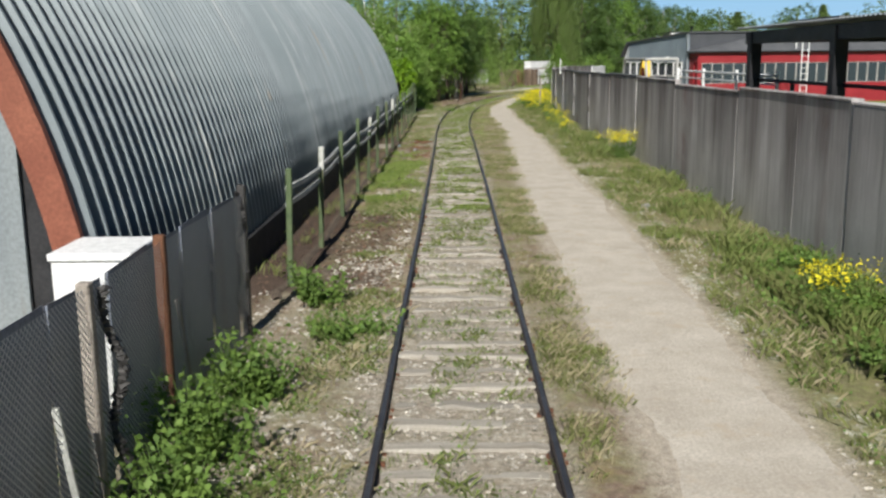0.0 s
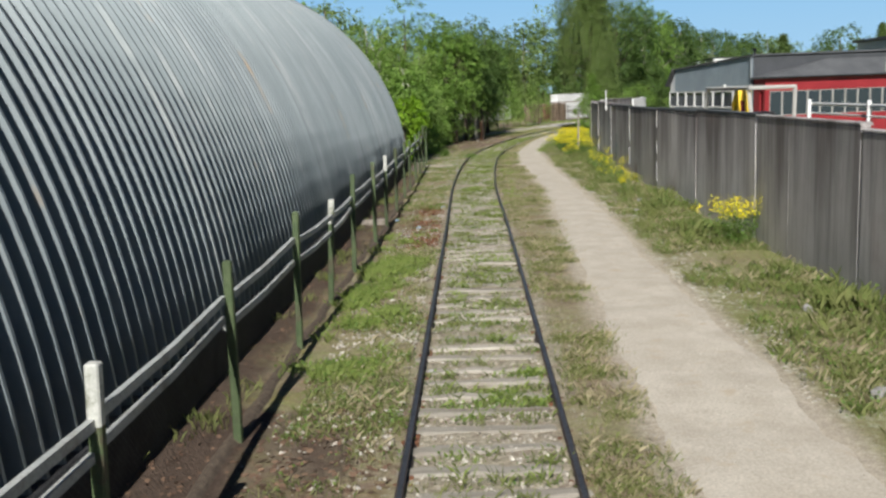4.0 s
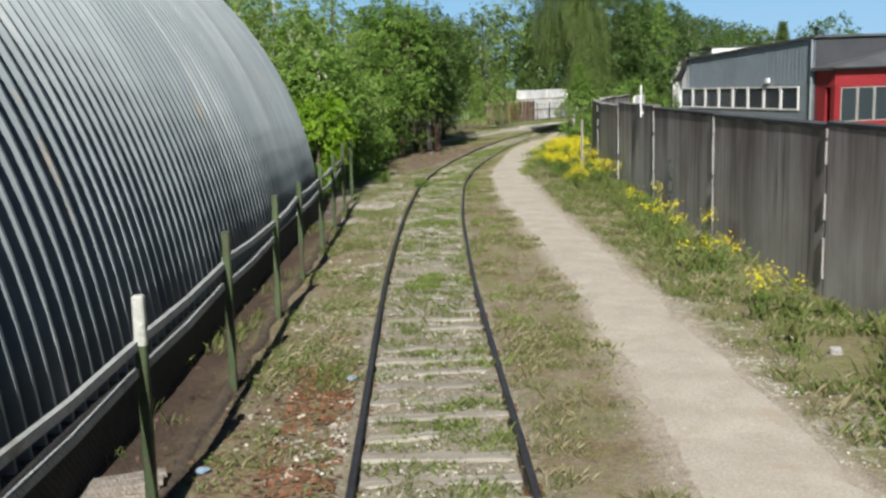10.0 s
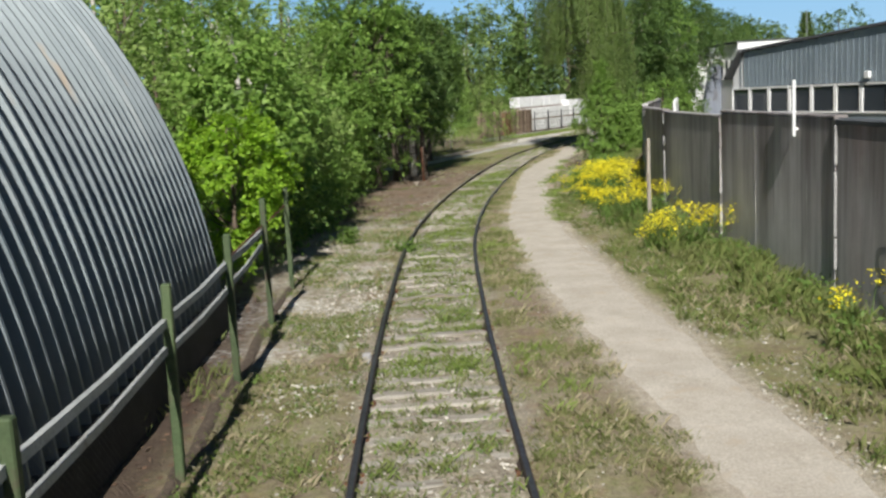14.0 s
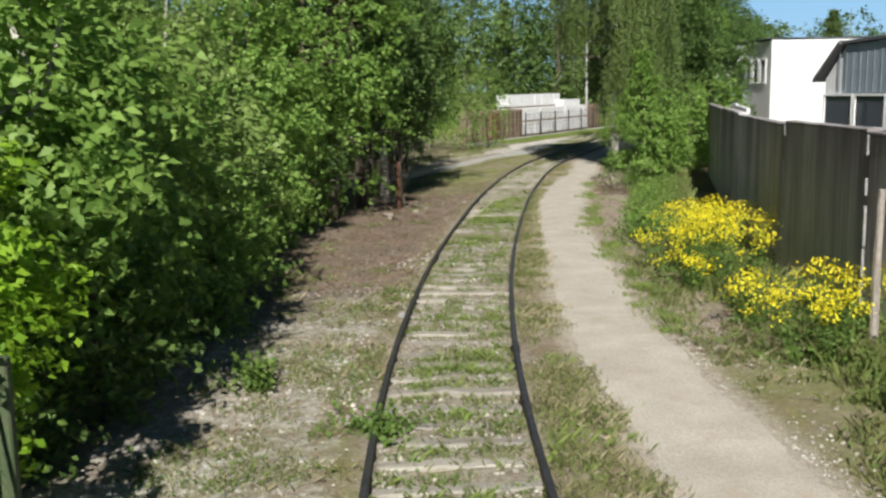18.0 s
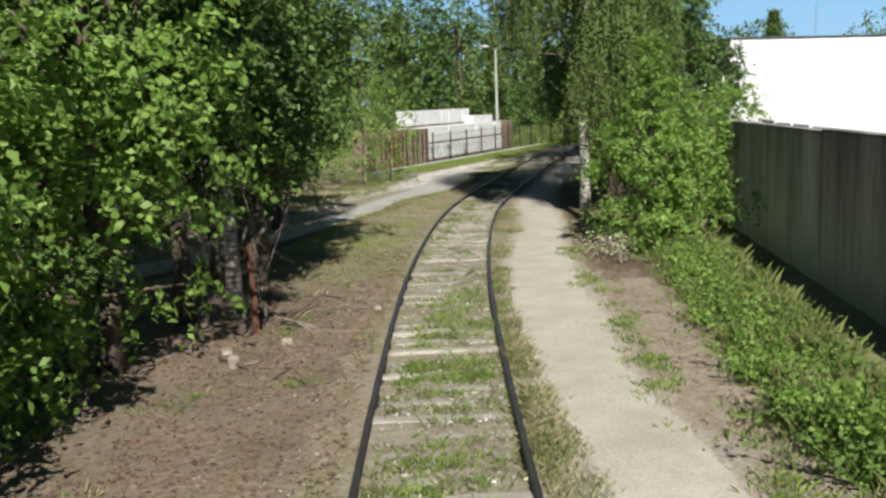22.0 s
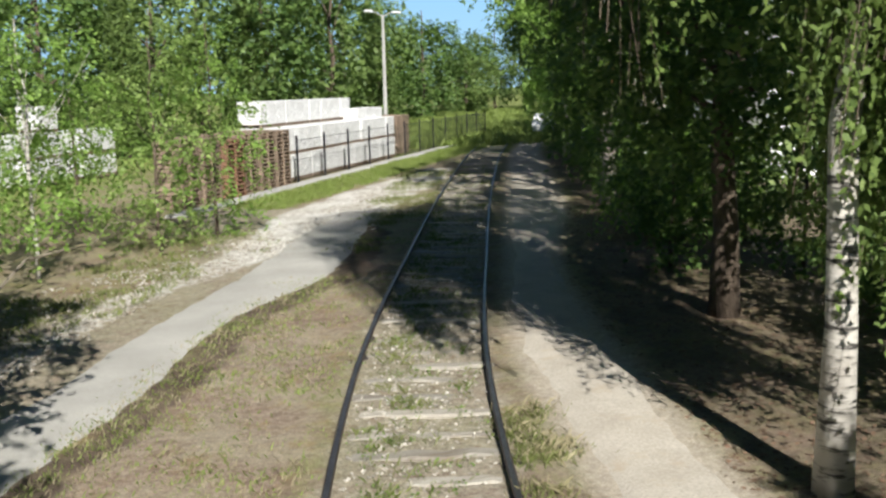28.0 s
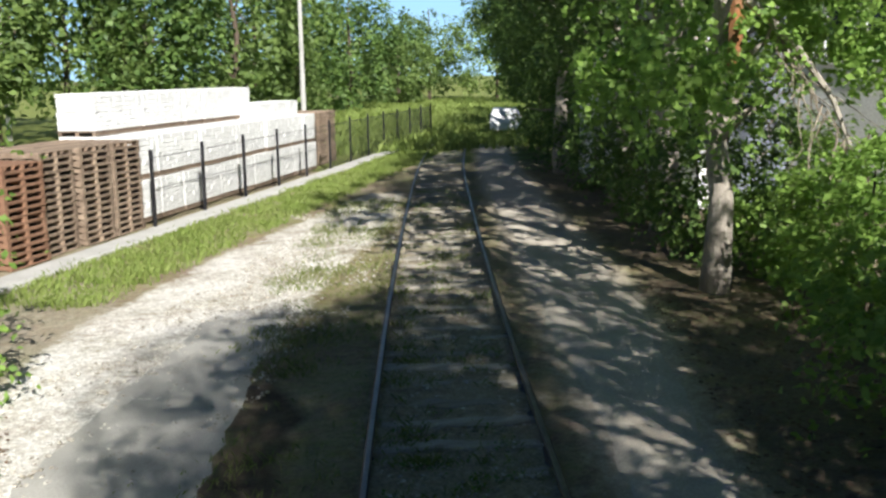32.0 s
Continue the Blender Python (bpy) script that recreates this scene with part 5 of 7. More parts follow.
# yellow machine in a tubular frame
machine = thing("yellow_machine", "yellow hooped machine inside a pale tubular frame behind the wall", "machine", (-0.75, -4.35, -0.3))
for dy in (0.0, 0.8):
    pts = [(9.0, 43.4 + dy, 2.3), (9.0, 43.35 + dy, 3.1), (9.05, 43.6 + dy, 3.5), (9.1, 44.0 + dy, 3.52), (9.1, 44.25 + dy, 3.15), (9.1, 44.3 + dy, 2.3)]
    part("hoop", Shape().sweep(pts, [(-0.10, -0.07), (0.10, -0.07), (0.10, 0.07), (-0.10, 0.07)], up=(1, 0, 0)), "yellow", machine)
part("body", Shape().box(8.6, 43.0, 0.0, 10.2, 45.6, 2.6, 0.08), "yellow", machine)
part("engine", Shape().box(8.75, 43.7, 2.6, 9.9, 44.6, 2.95, 0.05), "blacksteel", machine)
for a, b in (((8.7, 41.8, 2.3), (8.7, 42.4, 3.65)), ((8.7, 47.4, 2.3), (8.7, 46.6, 3.65)), ((8.7, 42.2, 3.65), (8.7, 46.8, 3.65)), ((9.9, 42.2, 3.65), (9.9, 46.8, 3.65)), ((8.7, 42.2, 3.65), (9.9, 42.2, 3.65)), ((8.7, 46.8, 3.65), (9.9, 46.8, 3.65)), ((9.9, 42.4, 0), (9.9, 42.2, 3.65)), ((9.9, 46.6, 0), (9.9, 46.8, 3.65)), ((8.7, 41.8, 2.3), (8.7, 41.8, 0)), ((8.7, 47.4, 2.3), (8.7, 47.4, 0))):
    part("frame_tube", Shape().tube([a, b], 0.055, 6), "concrete", machine)
part("red_arm", Shape().tube([(8.75, 42.9, 2.4), (8.75, 43.1, 3.3)], 0.06, 6), "redwall", machine)

# faded teal scrawl sprayed on the wall
scrawl = thing("wall_scrawl", "faded teal spray-paint scrawl on the concrete wall", "graffiti", (float(wall_x(53.9)), 53.9, 0), math.degrees(math.atan2(2.0, float(wall_x(54.9)) - float(wall_x(52.9)))))
for pts in ([(-0.25, 1.25), (-0.05, 1.45), (0.2, 1.4), (0.25, 1.15), (0.0, 1.05)], [(-0.2, 0.95), (0.1, 1.0), (0.3, 0.8), (0.1, 0.6), (-0.2, 0.65), (-0.3, 0.85)], [(-0.1, 0.5), (0.15, 0.45), (0.25, 0.3)]):
    part("stroke", Shape().sweep([(u, 0.024, z) for u, z in pts], [(-0.045, 0.0), (0.045, 0.0), (0.045, 0.003), (-0.045, 0.003)], up=(0, 1, 0)), "teal", scrawl)
# posts at the wall
solid("white_pole", Shape().tube([(float(wall_x(57.5)) - 0.06, 57.5, 2.46), (float(wall_x(57.5)) - 0.06, 57.5, 3.38)], 0.028, 7).box(float(wall_x(57.5)) - 0.06, 57.48, 2.56, float(wall_x(57.5)) + 0.02, 57.52, 2.6), "white", "short white pole clamped to the top of the wall", "pole")
solid("thin_post", Shape().tube([(6.6, 65.1, -0.1), (6.58, 65.1, 1.1), (6.6, 65.1, 2.16)], [0.055, 0.05, 0.042], 7), "palebark", "thin grey timber post standing among the weeds", "post")

# ---- stacks behind the black fence ----
FD = Vector((0.574, 0.819, 0))  # way along the yard fence
FN = Vector((-0.819, 0.574, 0))  # into the yard
F0 = Vector((12.24, 121.55, 0))
FA = math.degrees(math.atan2(FD.y, FD.x))


def yard(u, v, z=0.0):
    """A place in the yard: u along the fence from its first post, v behind it."""
    p = F0 + FD * u + FN * v
    return (p.x, p.y, z)


yard_fence = thing("yard_fence", "black steel yard fence with thin posts and wire panels", "fence", kind="structure")
post_mesh = Shape().box(-0.035, -0.035, -0.1, 0.035, 0.035, 1.78, 0.008).box(-0.06, -0.06, -0.02, 0.06, 0.06, 0.03, 0.005)
PM = post_mesh.mesh("post")
PM.materials.append(M["blacksteel"])
for k in range(13):
    ob = new("post", PM)
    ob.parent = yard_fence
    ob.matrix_basis = pose(*yard(2.62 * k, 0), 0, 0, FA)
for k in range(12):
    a, b = Vector(yard(2.62 * k, 0)), Vector(yard(2.62 * (k + 1), 0))
    s = Shape()
    for z in (0.15, 0.9, 1.6):
        s.tube([a + Vector((0, 0, z)), b + Vector((0, 0, z))], 0.008, 4)
    for j in range(1, 22):
        q = a.lerp(b, j / 22)
        s.tube([q + Vector((0, 0, 0.1)), q + Vector((0, 0, 1.65))], 0.0035 if k < 5 else 0.008, 3, False)
    part("wire_panel", s, "blacksteel", yard_fence)
kerb = Shape().sweep([yard(-9, -0.25, -0.05), yard(32, -0.25, -0.05)], [(-0.3, -0.05), (0.3, -0.05), (0.3, 0.10), (0.27, 0.13), (-0.27, 0.13), (-0.3, 0.10)])
solid("yard_kerb", kerb, "concrete", "low pale concrete kerb along the yard fence", "kerb", kind="structure")


BRICK = Shape().box(0, 0, 0, 0.214, 0.96, 0.1005, 0.006).mesh("brick")


def brick_pallet(u, v, z, seed, lw=1.15, dw=1.0, h=0.86, split=True):
    """A pallet of white bricks: timber base, bricks in courses."""
    r = np.random.default_rng(seed)
    ob = thing("brick_pallet", "pallet of stacked white bricks in the yard", "brick stack", yard(u, v, z), FA, group="stacked brick pallets")
    s = Shape()
    for k in range(3):
        s.box(0.02, 0.02 + k * (dw - 0.14) / 2, 0, lw - 0.02, 0.12 + k * (dw - 0.14) / 2, 0.08, 0.004)
    s.box(0, 0, 0.082, lw, dw, 0.11, 0.004)
    part("pallet", s, "pallet", ob)
    courses = 8
    ch = h / courses
    s = Shape()
    for c in range(courses):
        n = 5
        off = 0.0 if c % 2 else 0.06
        for k in range(n):
            w = (lw - 0.04) / n
            o = 0.008 * r.normal()
            if split:
                b = part("brick", BRICK, "brick", ob)
                b.matrix_basis = pose(0.02 + k * w + off * 0.2, 0.02 + o, 0.115 + c * ch, 0, 0, 0.4 * r.normal())
            else:
                s.box(0.02 + k * w + off * 0.2, 0.02 + o, 0.115 + c * ch, 0.02 + (k + 1) * w - 0.008 + off * 0.2, dw - 0.02 + o, 0.115 + (c + 1) * ch - 0.007, 0.004)
    if not split:
        tagged(part("brickwork", s, "brick", ob), kind="stuff")
    return ob


first = None
row = 0
rr = random.Random(4)
for tier, (u0, u1, v0) in enumerate(((0.35, 12.6, 0.55), (0.35, 12.6, 0.6), (0.7, 9.0, 1.7))):
    k = 0
    u = u0
    while u < u1:
        z = 0.06 + tier * 0.985
        if first is None:
            first = brick_pallet(u, v0, z, 1)
        else:
            copy_thing(first, pose(*yard(u, v0 + 0.03 * rr.gauss(0, 1), z), 0, 0, FA + 0.5 * rr.gauss(0, 1)))
        u += 1.18
plain = brick_pallet(0.7, 1.65, 0.06, 2, split=False)
for tier in range(2):
    for u in np.arange(0.7 if tier else 1.88, 12.5, 1.18):
        copy_thing(plain, pose(*yard(float(u), 1.65, 0.06 + tier * 0.985), 0, 0, FA))
for u in (9.2, 10.4, 11.6):
    copy_thing(first, pose(*yard(u, 1.0, 0.06 + 2 * 0.985 - 0.5), 0, 0, FA))
# further white stacks deep in the yard
for i in range(14):
    for tier in range(2 if i % 5 else 3):
        copy_thing(plain, pose(*yard(-13.5 + i * 1.2, 9.5 + (i % 3) * 0.15, 0.06 + tier * 0.985), 0, 0, FA + 2))


def plank(x, y, z):
    return Shape().box(0, 0, 0, x, y, z, 0.003).mesh("board")


def pallet_stack(u, v, n, mat, seed, lw=1.2, dw=0.85, split=True):
    r = random.Random(seed)
    ob = thing("pallet_stack", "tall stack of empty rough brown wooden pallets" if mat == "pallet" else "stack of fresh orange timber pallets", "pallet stack", yard(u, v, 0.04), FA, group="stacks of empty pallets")
    top, low = plank(lw, 0.09, 0.02), plank(lw, 0.09, 0.019)
    for i in range(n):
        z = i * 0.132
        s = Shape()
        o = 0.015 * r.gauss(0, 1)
        for k in range(3):
            s.box(o + k * (lw - 0.1) / 2, 0.0, z, o + k * (lw - 0.1) / 2 + 0.1, dw, z + 0.085, 0.004)
        if not split:
            for k in range(6):
                s.box(o, k * (dw - 0.09) / 5, z + 0.086, o + lw, k * (dw - 0.09) / 5 + 0.09, z + 0.106, 0.003)
        base = part("pallet", s, mat, ob)
        if split:
            for k in range(6):
                part("board", top, mat, base).matrix_basis = pose(o, k * (dw - 0.09) / 5, z + 0.086, 0, 0, 0.4 * r.gauss(0, 1))
            for k in range(3):
                part("board", low, mat, base).matrix_basis = pose(o, k * (dw - 0.09) / 2, z - 0.02)
        else:
            tagged(base, kind="stuff")
    return ob


first_stack = pallet_stack(-0.95, 0.35, 15, "pallet", 1, 1.15)
for k, u in enumerate((-2.2, -3.45)):
    copy_thing(first_stack, pose(*yard(u, 0.35 + 0.06 * k, 0.04), 0, 0, FA + 1.5 * k))
plain_stack = pallet_stack(-4.7, 1.3, 15, "pallet", 3, 1.15, split=False)
for k, u in enumerate((-0.95, -2.2, -3.45)):
    copy_thing(plain_stack, pose(*yard(u, 1.3, 0.04), 0, 0, FA - 1))
orange = pallet_stack(-4.75, 0.3, 14, "orangewood", 2)
for u in (-6.05, -7.4):
    copy_thing(first_stack, pose(*yard(u, 0.4, 0.04), 0, 0, FA + 2))
for u, v in ((14.2, 0.9), (15.5, 0.85), (16.8, 0.9)):
    copy_thing(plain_stack, pose(*yard(u, v, 0.04), 0, 0, FA + 88))
    copy_thing(plain_stack, pose(*yard(u, v + 1.3, 0.04), 0, 0, FA + 92))

# ---- lamp posts ----
def lamp_post(x, y, h, double=True, label="tall grey concrete street lamp post with small lamp heads"):
    ob = thing("street_lamp", label, "street lamp", (x, y, 0), 20)
    part("pole", Shape().tube([(0, 0, -0.1), (0, 0, h)], [0.13, 0.075], 10), "concrete", ob)
    for sgn in ((-1, 1) if double else (1,)):
        part("arm", Shape().tube([(0, 0, h - 0.1), (sgn * 0.45, 0, h + 0.12), (sgn * 0.75, 0, h + 0.16)], 0.028, 6), "concrete", ob)
        part("lamp_head", Shape().box(sgn * 0.95 - 0.3, -0.1, h + 0.10, sgn * 0.95 + 0.3, 0.1, h + 0.24, 0.05), "white", ob)
    return ob


lamp_post(20.87, 139.2, 7.4)
lamp_post(5.0, 152.0, 8.5, False, "distant thin grey lamp post in the yard")
lamp_post(9.5, 158.0, 9.2, False, "distant thin grey lamp post in the yard")

# ---- parked car at the far end ----
car = thing("parked_car", "white hatchback car parked beside the track under the trees", "car", (34.35, 146.4, 0), 63)
prof = [(-2.0, 0.35), (-2.02, 0.75), (-1.85, 0.95), (-1.45, 1.02), (-0.75, 1.42), (0.75, 1.46), (1.55, 1.05), (1.95, 0.9), (2.0, 0.4)]
vs = [(x, sgn * (0.83 if z < 1.1 else 0.66), z) for sgn in (-1, 1) for x, z in prof]
n = len(prof)
part("body", Shape().add(vs, [tuple(range(n)), tuple(range(n, 2 * n))[::-1]] + [(i, n + i, n + (i + 1) % n, (i + 1) % n) for i in range(n)]), "carpaint", car)
for sgn in (-1, 1):
    part("side_window", Shape().add([(-1.3, sgn * 0.79, 1.05), (1.35, sgn * 0.79, 1.07), (0.7, sgn * 0.68, 1.40), (-0.7, sgn * 0.68, 1.37)], [(0, 1, 2, 3)] if sgn < 0 else [(3, 2, 1, 0)]), "glass", car)
    for x in (-1.25, 1.25):
        w = part("wheel", Shape().tube([(x, sgn * 0.62, 0.31), (x, sgn * 0.84, 0.31)], 0.31, 16), "tyre", car)
        part("rim", Shape().tube([(x, sgn * 0.80, 0.31), (x, sgn * 0.852, 0.31)], 0.19, 12), "roofsheet", w)
part("windscreen", Shape().add([(0.82, -0.6, 1.42), (0.82, 0.6, 1.42), (1.5, 0.7, 1.09), (1.5, -0.7, 1.09)], [(0, 3, 2, 1)]), "glass", car)
for sgn in (-1, 1):
    part("headlight", Shape().box(1.9, sgn * 0.62 - 0.16, 0.68, 2.0, sgn * 0.62 + 0.16, 0.82, 0.02), "white", car)

# ---- plants ----
def unit(a):
    return a / np.maximum(np.linalg.norm(a, axis=-1, keepdims=True), 1e-9)


def leaf_quads(P, size, r, hang=0.0, slim=0.55, out=None):
    """Leaf blades at points P: a bent rhomb each. hang pulls their tips down; out gives the way that each one faces."""
    n = len(P)
    size = np.broadcast_to(np.asarray(size, float), (n,)) * r.uniform(0.65, 1.25, n)
    a = r.normal(size=(n, 3))
    a[:, 2] = a[:, 2] * 0.55 - hang
    nn = r.normal(size=(n, 3)) * (0.7 if out is None else 0.5)
    nn[:, 2] += 0.9 if out is None else 0.25
    if out is not None:
        nn = unit(nn + out)
        a = a - nn * np.sum(a * nn, 1, keepdims=True) * 0.9
    a = unit(a)
    b = unit(np.cross(a, nn))
    up = np.cross(b, a)
    L, W = size[:, None], (size * slim)[:, None]
    base, tip = P - a * L * 0.5, P + a * L * 0.5 - np.array([0, 0, 1]) * L * 0.12
    m = P - a * L * 0.05
    v = np.stack([base, m + b * W * 0.5 + up * W * 0.16, tip, m - b * W * 0.5 + up * W * 0.16], 1)
    return v


def clumps(centres, radius, per, r, flat=0.6):
    c = np.repeat(centres, per, 0)
    o = r.normal(size=c.shape) * 0.5
    o[:, 2] *= flat
    return c + o * (np.repeat(radius, per)[:, None] if np.ndim(radius) else radius)


def sprays(C, per, reach, size, r, middle, radii):
    """Leaves set along short twigs that fan out and droop from the clump centres C; their places and the way they face."""
    n, twigs = len(C), 4
    k = max(2, per // twigs)
    away = unit((C - middle) / radii)
    d = unit(np.repeat(away, twigs, 0) * 0.8 + r.normal(size=(n * twigs, 3)) * 0.75 + np.array([0, 0, 0.05]))
    L = reach * r.uniform(0.7, 1.7, n * twigs)
    t = r.uniform(0.1, 1.0, (n * twigs, k))
    P = np.repeat(C, twigs, 0)[:, None] + d[:, None] * (t * L[:, None])[..., None]
    P[..., 2] -= 0.28 * t**2 * L[:, None]
    P = P.reshape(-1, 3) + r.normal(size=(n * twigs * k, 3)) * size * 0.42
    face = unit(np.repeat(away, twigs * k, 0) * 0.7 + np.repeat(r.normal(size=(n * twigs, 3)) * 0.35, k, 0) + np.array([0, 0, 0.6]))
    return P, face


def crown_points(n, rx, ry, rz, r, hollow=0.45, squash=0.0, lumps=5, taper=0.0):
    """Clump centres inside an uneven ellipsoid of radii rx, ry, rz around the origin, most near its skin."""
    d = unit(r.normal(size=(n, 3)))
    k = np.ones(n)
    for _ in range(lumps):
        q = unit(r.normal(size=3))
        k += 0.22 * r.choice([-1, 1]) * np.exp(-((1 - d @ q) / 0.25) ** 2)
    rad = (hollow + (1 - hollow) * r.random(n) ** 0.6) * k
    p = d * rad[:, None] * np.array([rx, ry, rz])
    low = p[:, 2] < 0
    p[low, :2] *= 1 - squash * np.minimum(1, -p[low, 2] / rz)[:, None]
    p[~low, :2] *= 1 - taper * np.minimum(1, p[~low, 2] / rz)[:, None]
    return p


def limb_pts(a, b, r, bend=0.12, n=5):
    a, b = np.array(a, float), np.array(b, float)
    L = np.linalg.norm(b - a)
    t = np.linspace(0, 1, n)[:, None]
    w = r.normal(size=(n, 3)) * bend * L * 0.3
    w[0] = w[-1] = 0
    return (a + (b - a) * t + w).tolist()


def gauge_clear(x, y, z):
    """Growth is cut back where the trains pass."""
    return (np.abs(x - track_x(np.clip(y, -10, 185))) > 1.9) | (z > 4.8)


def tree(x, y, h, rx, ry, label, category="tree", leaf="leaf", bark="bark", clear=0.22, n=150, per=55, size=0.11, spread=0.42, trunk=0.16, seed=1, name="tree", limbs=12, lean=(0, 0), hollow=0.45, group="", hang=0.0, squash=0.25, boughs=(), taper=0.0, slim=0.6):
    r = np.random.default_rng(seed)
    n, per, size, spread = int(n * 1.7), max(12, int(per * 0.58)), size * 1.07, spread * 0.66
    z0 = float(ground_z(x, y))
    ob = thing(name, label, category, (x, y, z0), group=group)
    top = np.array([lean[0] * h, lean[1] * h, h * 0.92])
    base_c = h * clear
    crown_c = np.array([lean[0] * h * 0.6, lean[1] * h * 0.6, (base_c + h) / 2])
    C = crown_points(n, rx, ry, (h - base_c) / 2, r, hollow, squash, taper=taper) + crown_c
    for bx, by, bz, br, bn in boughs:
        C = np.concatenate([C, np.array([bx, by, bz]) + r.normal(size=(bn, 3)) * np.array([br, br, br * 0.5])])
    n = len(C)
    C[:, 2] = np.maximum(C[:, 2], 0.15)
    s = Shape()
    tp = limb_pts((0, 0, -0.1), top, r, 0.03, 8)
    s.tube(tp, [trunk * (1.25 if i == 0 else 1.0) * (1 - 0.85 * i / 7) + 0.01 for i in range(8)], 8)
    part("trunk", s, bark, ob, smooth=True)
    pick = r.choice(n, min(limbs, n), replace=False)
    for i in pick[gauge_clear(C[pick, 0] + x, C[pick, 1] + y, C[pick, 2])]:
        f = np.clip(0.25 + 0.6 * C[i, 2] / h - 0.18, 0.12, 0.85)
        k = f * 7
        j = int(k)
        a = np.array(tp[j]) + (np.array(tp[min(j + 1, 7)]) - np.array(tp[j])) * (k - j)
        part("limb", Shape().tube(limb_pts(a, C[i], r, 0.2, 4), [trunk * 0.42 * (1 - f * 0.5), trunk * 0.28, trunk * 0.16, 0.008], 5, False), bark, ob)
    P, out = sprays(C, per, spread * 1.25, size, r, crown_c, np.array([rx, ry, (h - base_c) / 2]))
    P[:, 2] = np.maximum(P[:, 2], 0.04)
    ok = gauge_clear(P[:, 0] + x, P[:, 1] + y, P[:, 2])
    P, out = P[ok], out[ok]
    part("crown", quads_mesh("crown", leaf_quads(P, size, r, hang, slim, out)), leaf, ob)
    return ob


def weeping_birch(x, y, h, rad, label, seed=3, strands=330, lowest=2.2, size=0.075, trunk=0.2, lean=(0, 0)):
    """A birch with long hanging twigs."""
    r = np.random.default_rng(seed)
    ob = thing("weeping_birch", label, "tree", (x, y, float(ground_z(x, y))))
    tp = limb_pts((0, 0, -0.1), (lean[0] * h, lean[1] * h, h * 0.95), r, 0.012, 10)
    part("trunk", Shape().tube(tp, [trunk * (1.3 if i == 0 else 1) * (1 - 0.08 * i) for i in range(10)], 10), "birch", ob, "white peeling birch bark with dark marks", smooth=True)
    heads = []
    for i in range(90):
        a = r.uniform(0, 2 * math.pi)
        z = h * r.uniform(0.25, 0.92)
        k = z / (h * 0.95) * 9
        j = min(int(k), 8)
        p0 = np.array(tp[j]) + (np.array(tp[j + 1]) - np.array(tp[j])) * (k - j)
        R = rad * r.uniform(0.15, 1.0) * math.sqrt(max(0.1, 1.1 - abs(z / h - 0.6) * 1.6)) * (0.86 if math.cos(a) < 0 else 0.6)
        p1 = p0 + np.array([math.cos(a) * R, math.sin(a) * R, 0.22 * R + 0.4])
        mid = (p0 + p1) / 2 + np.array([0, 0, 0.35])
        part("limb", Shape().tube([p0, mid, p1], [0.045, 0.03, 0.012], 5, False), "bark", ob)
        heads += [(p0 + (mid - p0) * t) if t < 1 else (mid + (p1 - mid) * (t - 1)) for t in (0.6, 0.9, 1.2, 1.5, 1.75, 2.0)]
    heads = np.array(heads)
    P = []
    tw = Shape()
    # hanging curtains: bundles of strands that sway together
    for i in range(strands // 9 + 130):
        hub = heads[r.integers(len(heads))] + r.normal(size=3) * 0.25
        if i < 22:
            hub = np.array([r.uniform(-2.4, -1.35), r.uniform(-1.8, 1.2), r.uniform(5.6, 8.2)])
        elif i < 112:
            hub = np.array([r.uniform(0.12, 1.95), r.uniform(-1.6, 1.2), r.uniform(4.2, 8.2)])
        elif i < 130:
            hub = np.array([r.uniform(-0.15, 0.75), r.uniform(-0.9, -0.2), r.uniform(4.5, 6.6)])
        side = hub[0]
        low = lowest - 0.6 + 1.8 * r.random() if side > 0.1 else (3.1 + 1.0 * r.random() if side < -1.2 else (2.2 if 112 <= i < 130 else 5.3) + 1.5 * r.random())
        drop = max(0.4, min(r.uniform(1.6, 5.2), hub[2] - low))
        sway = r.normal(size=2) * 0.10
        for k in range(9):
            b = hub + r.normal(size=3) * np.array([0.17, 0.17, 0.25])
            L = drop * r.uniform(0.55, 1.0)
            m = int(24 * L)
            t = r.random(m)
            q = b[None] + np.stack([sway[0] * t * L + r.normal(size=m) * 0.035, sway[1] * t * L + r.normal(size=m) * 0.035, -t * L], 1)
            P.append(q)
            if k % 3 == 0:
                tw.tube([b, b + np.array([sway[0] * L, sway[1] * L, -L])], 0.004, 3, False)
    tagged(part("twig_curtain", tw, "bark", ob), kind="stuff")
    T = heads[r.integers(len(heads), size=9000)] + r.normal(size=(9000, 3)) * 0.25
    P.append(T[T[:, 2] > 5.0])
    top = crown_points(1500, 3.3, 3.0, 3.6, r, 0.2) + np.array([0.2, 0.4, h * 0.74])
    P.append(clumps(top, 0.35, 26, r))
    P = np.concatenate(P)
    P = P[gauge_clear(P[:, 0] + x, P[:, 1] + y, P[:, 2])]
    out = unit(P - np.array([0.3, 0.3, h * 0.4])) * np.array([1, 1, 0.3])
    part("crown", quads_mesh("crown", leaf_quads(P, size, r, 1.0, 0.55, out)), "leafweeping", ob)
    return ob


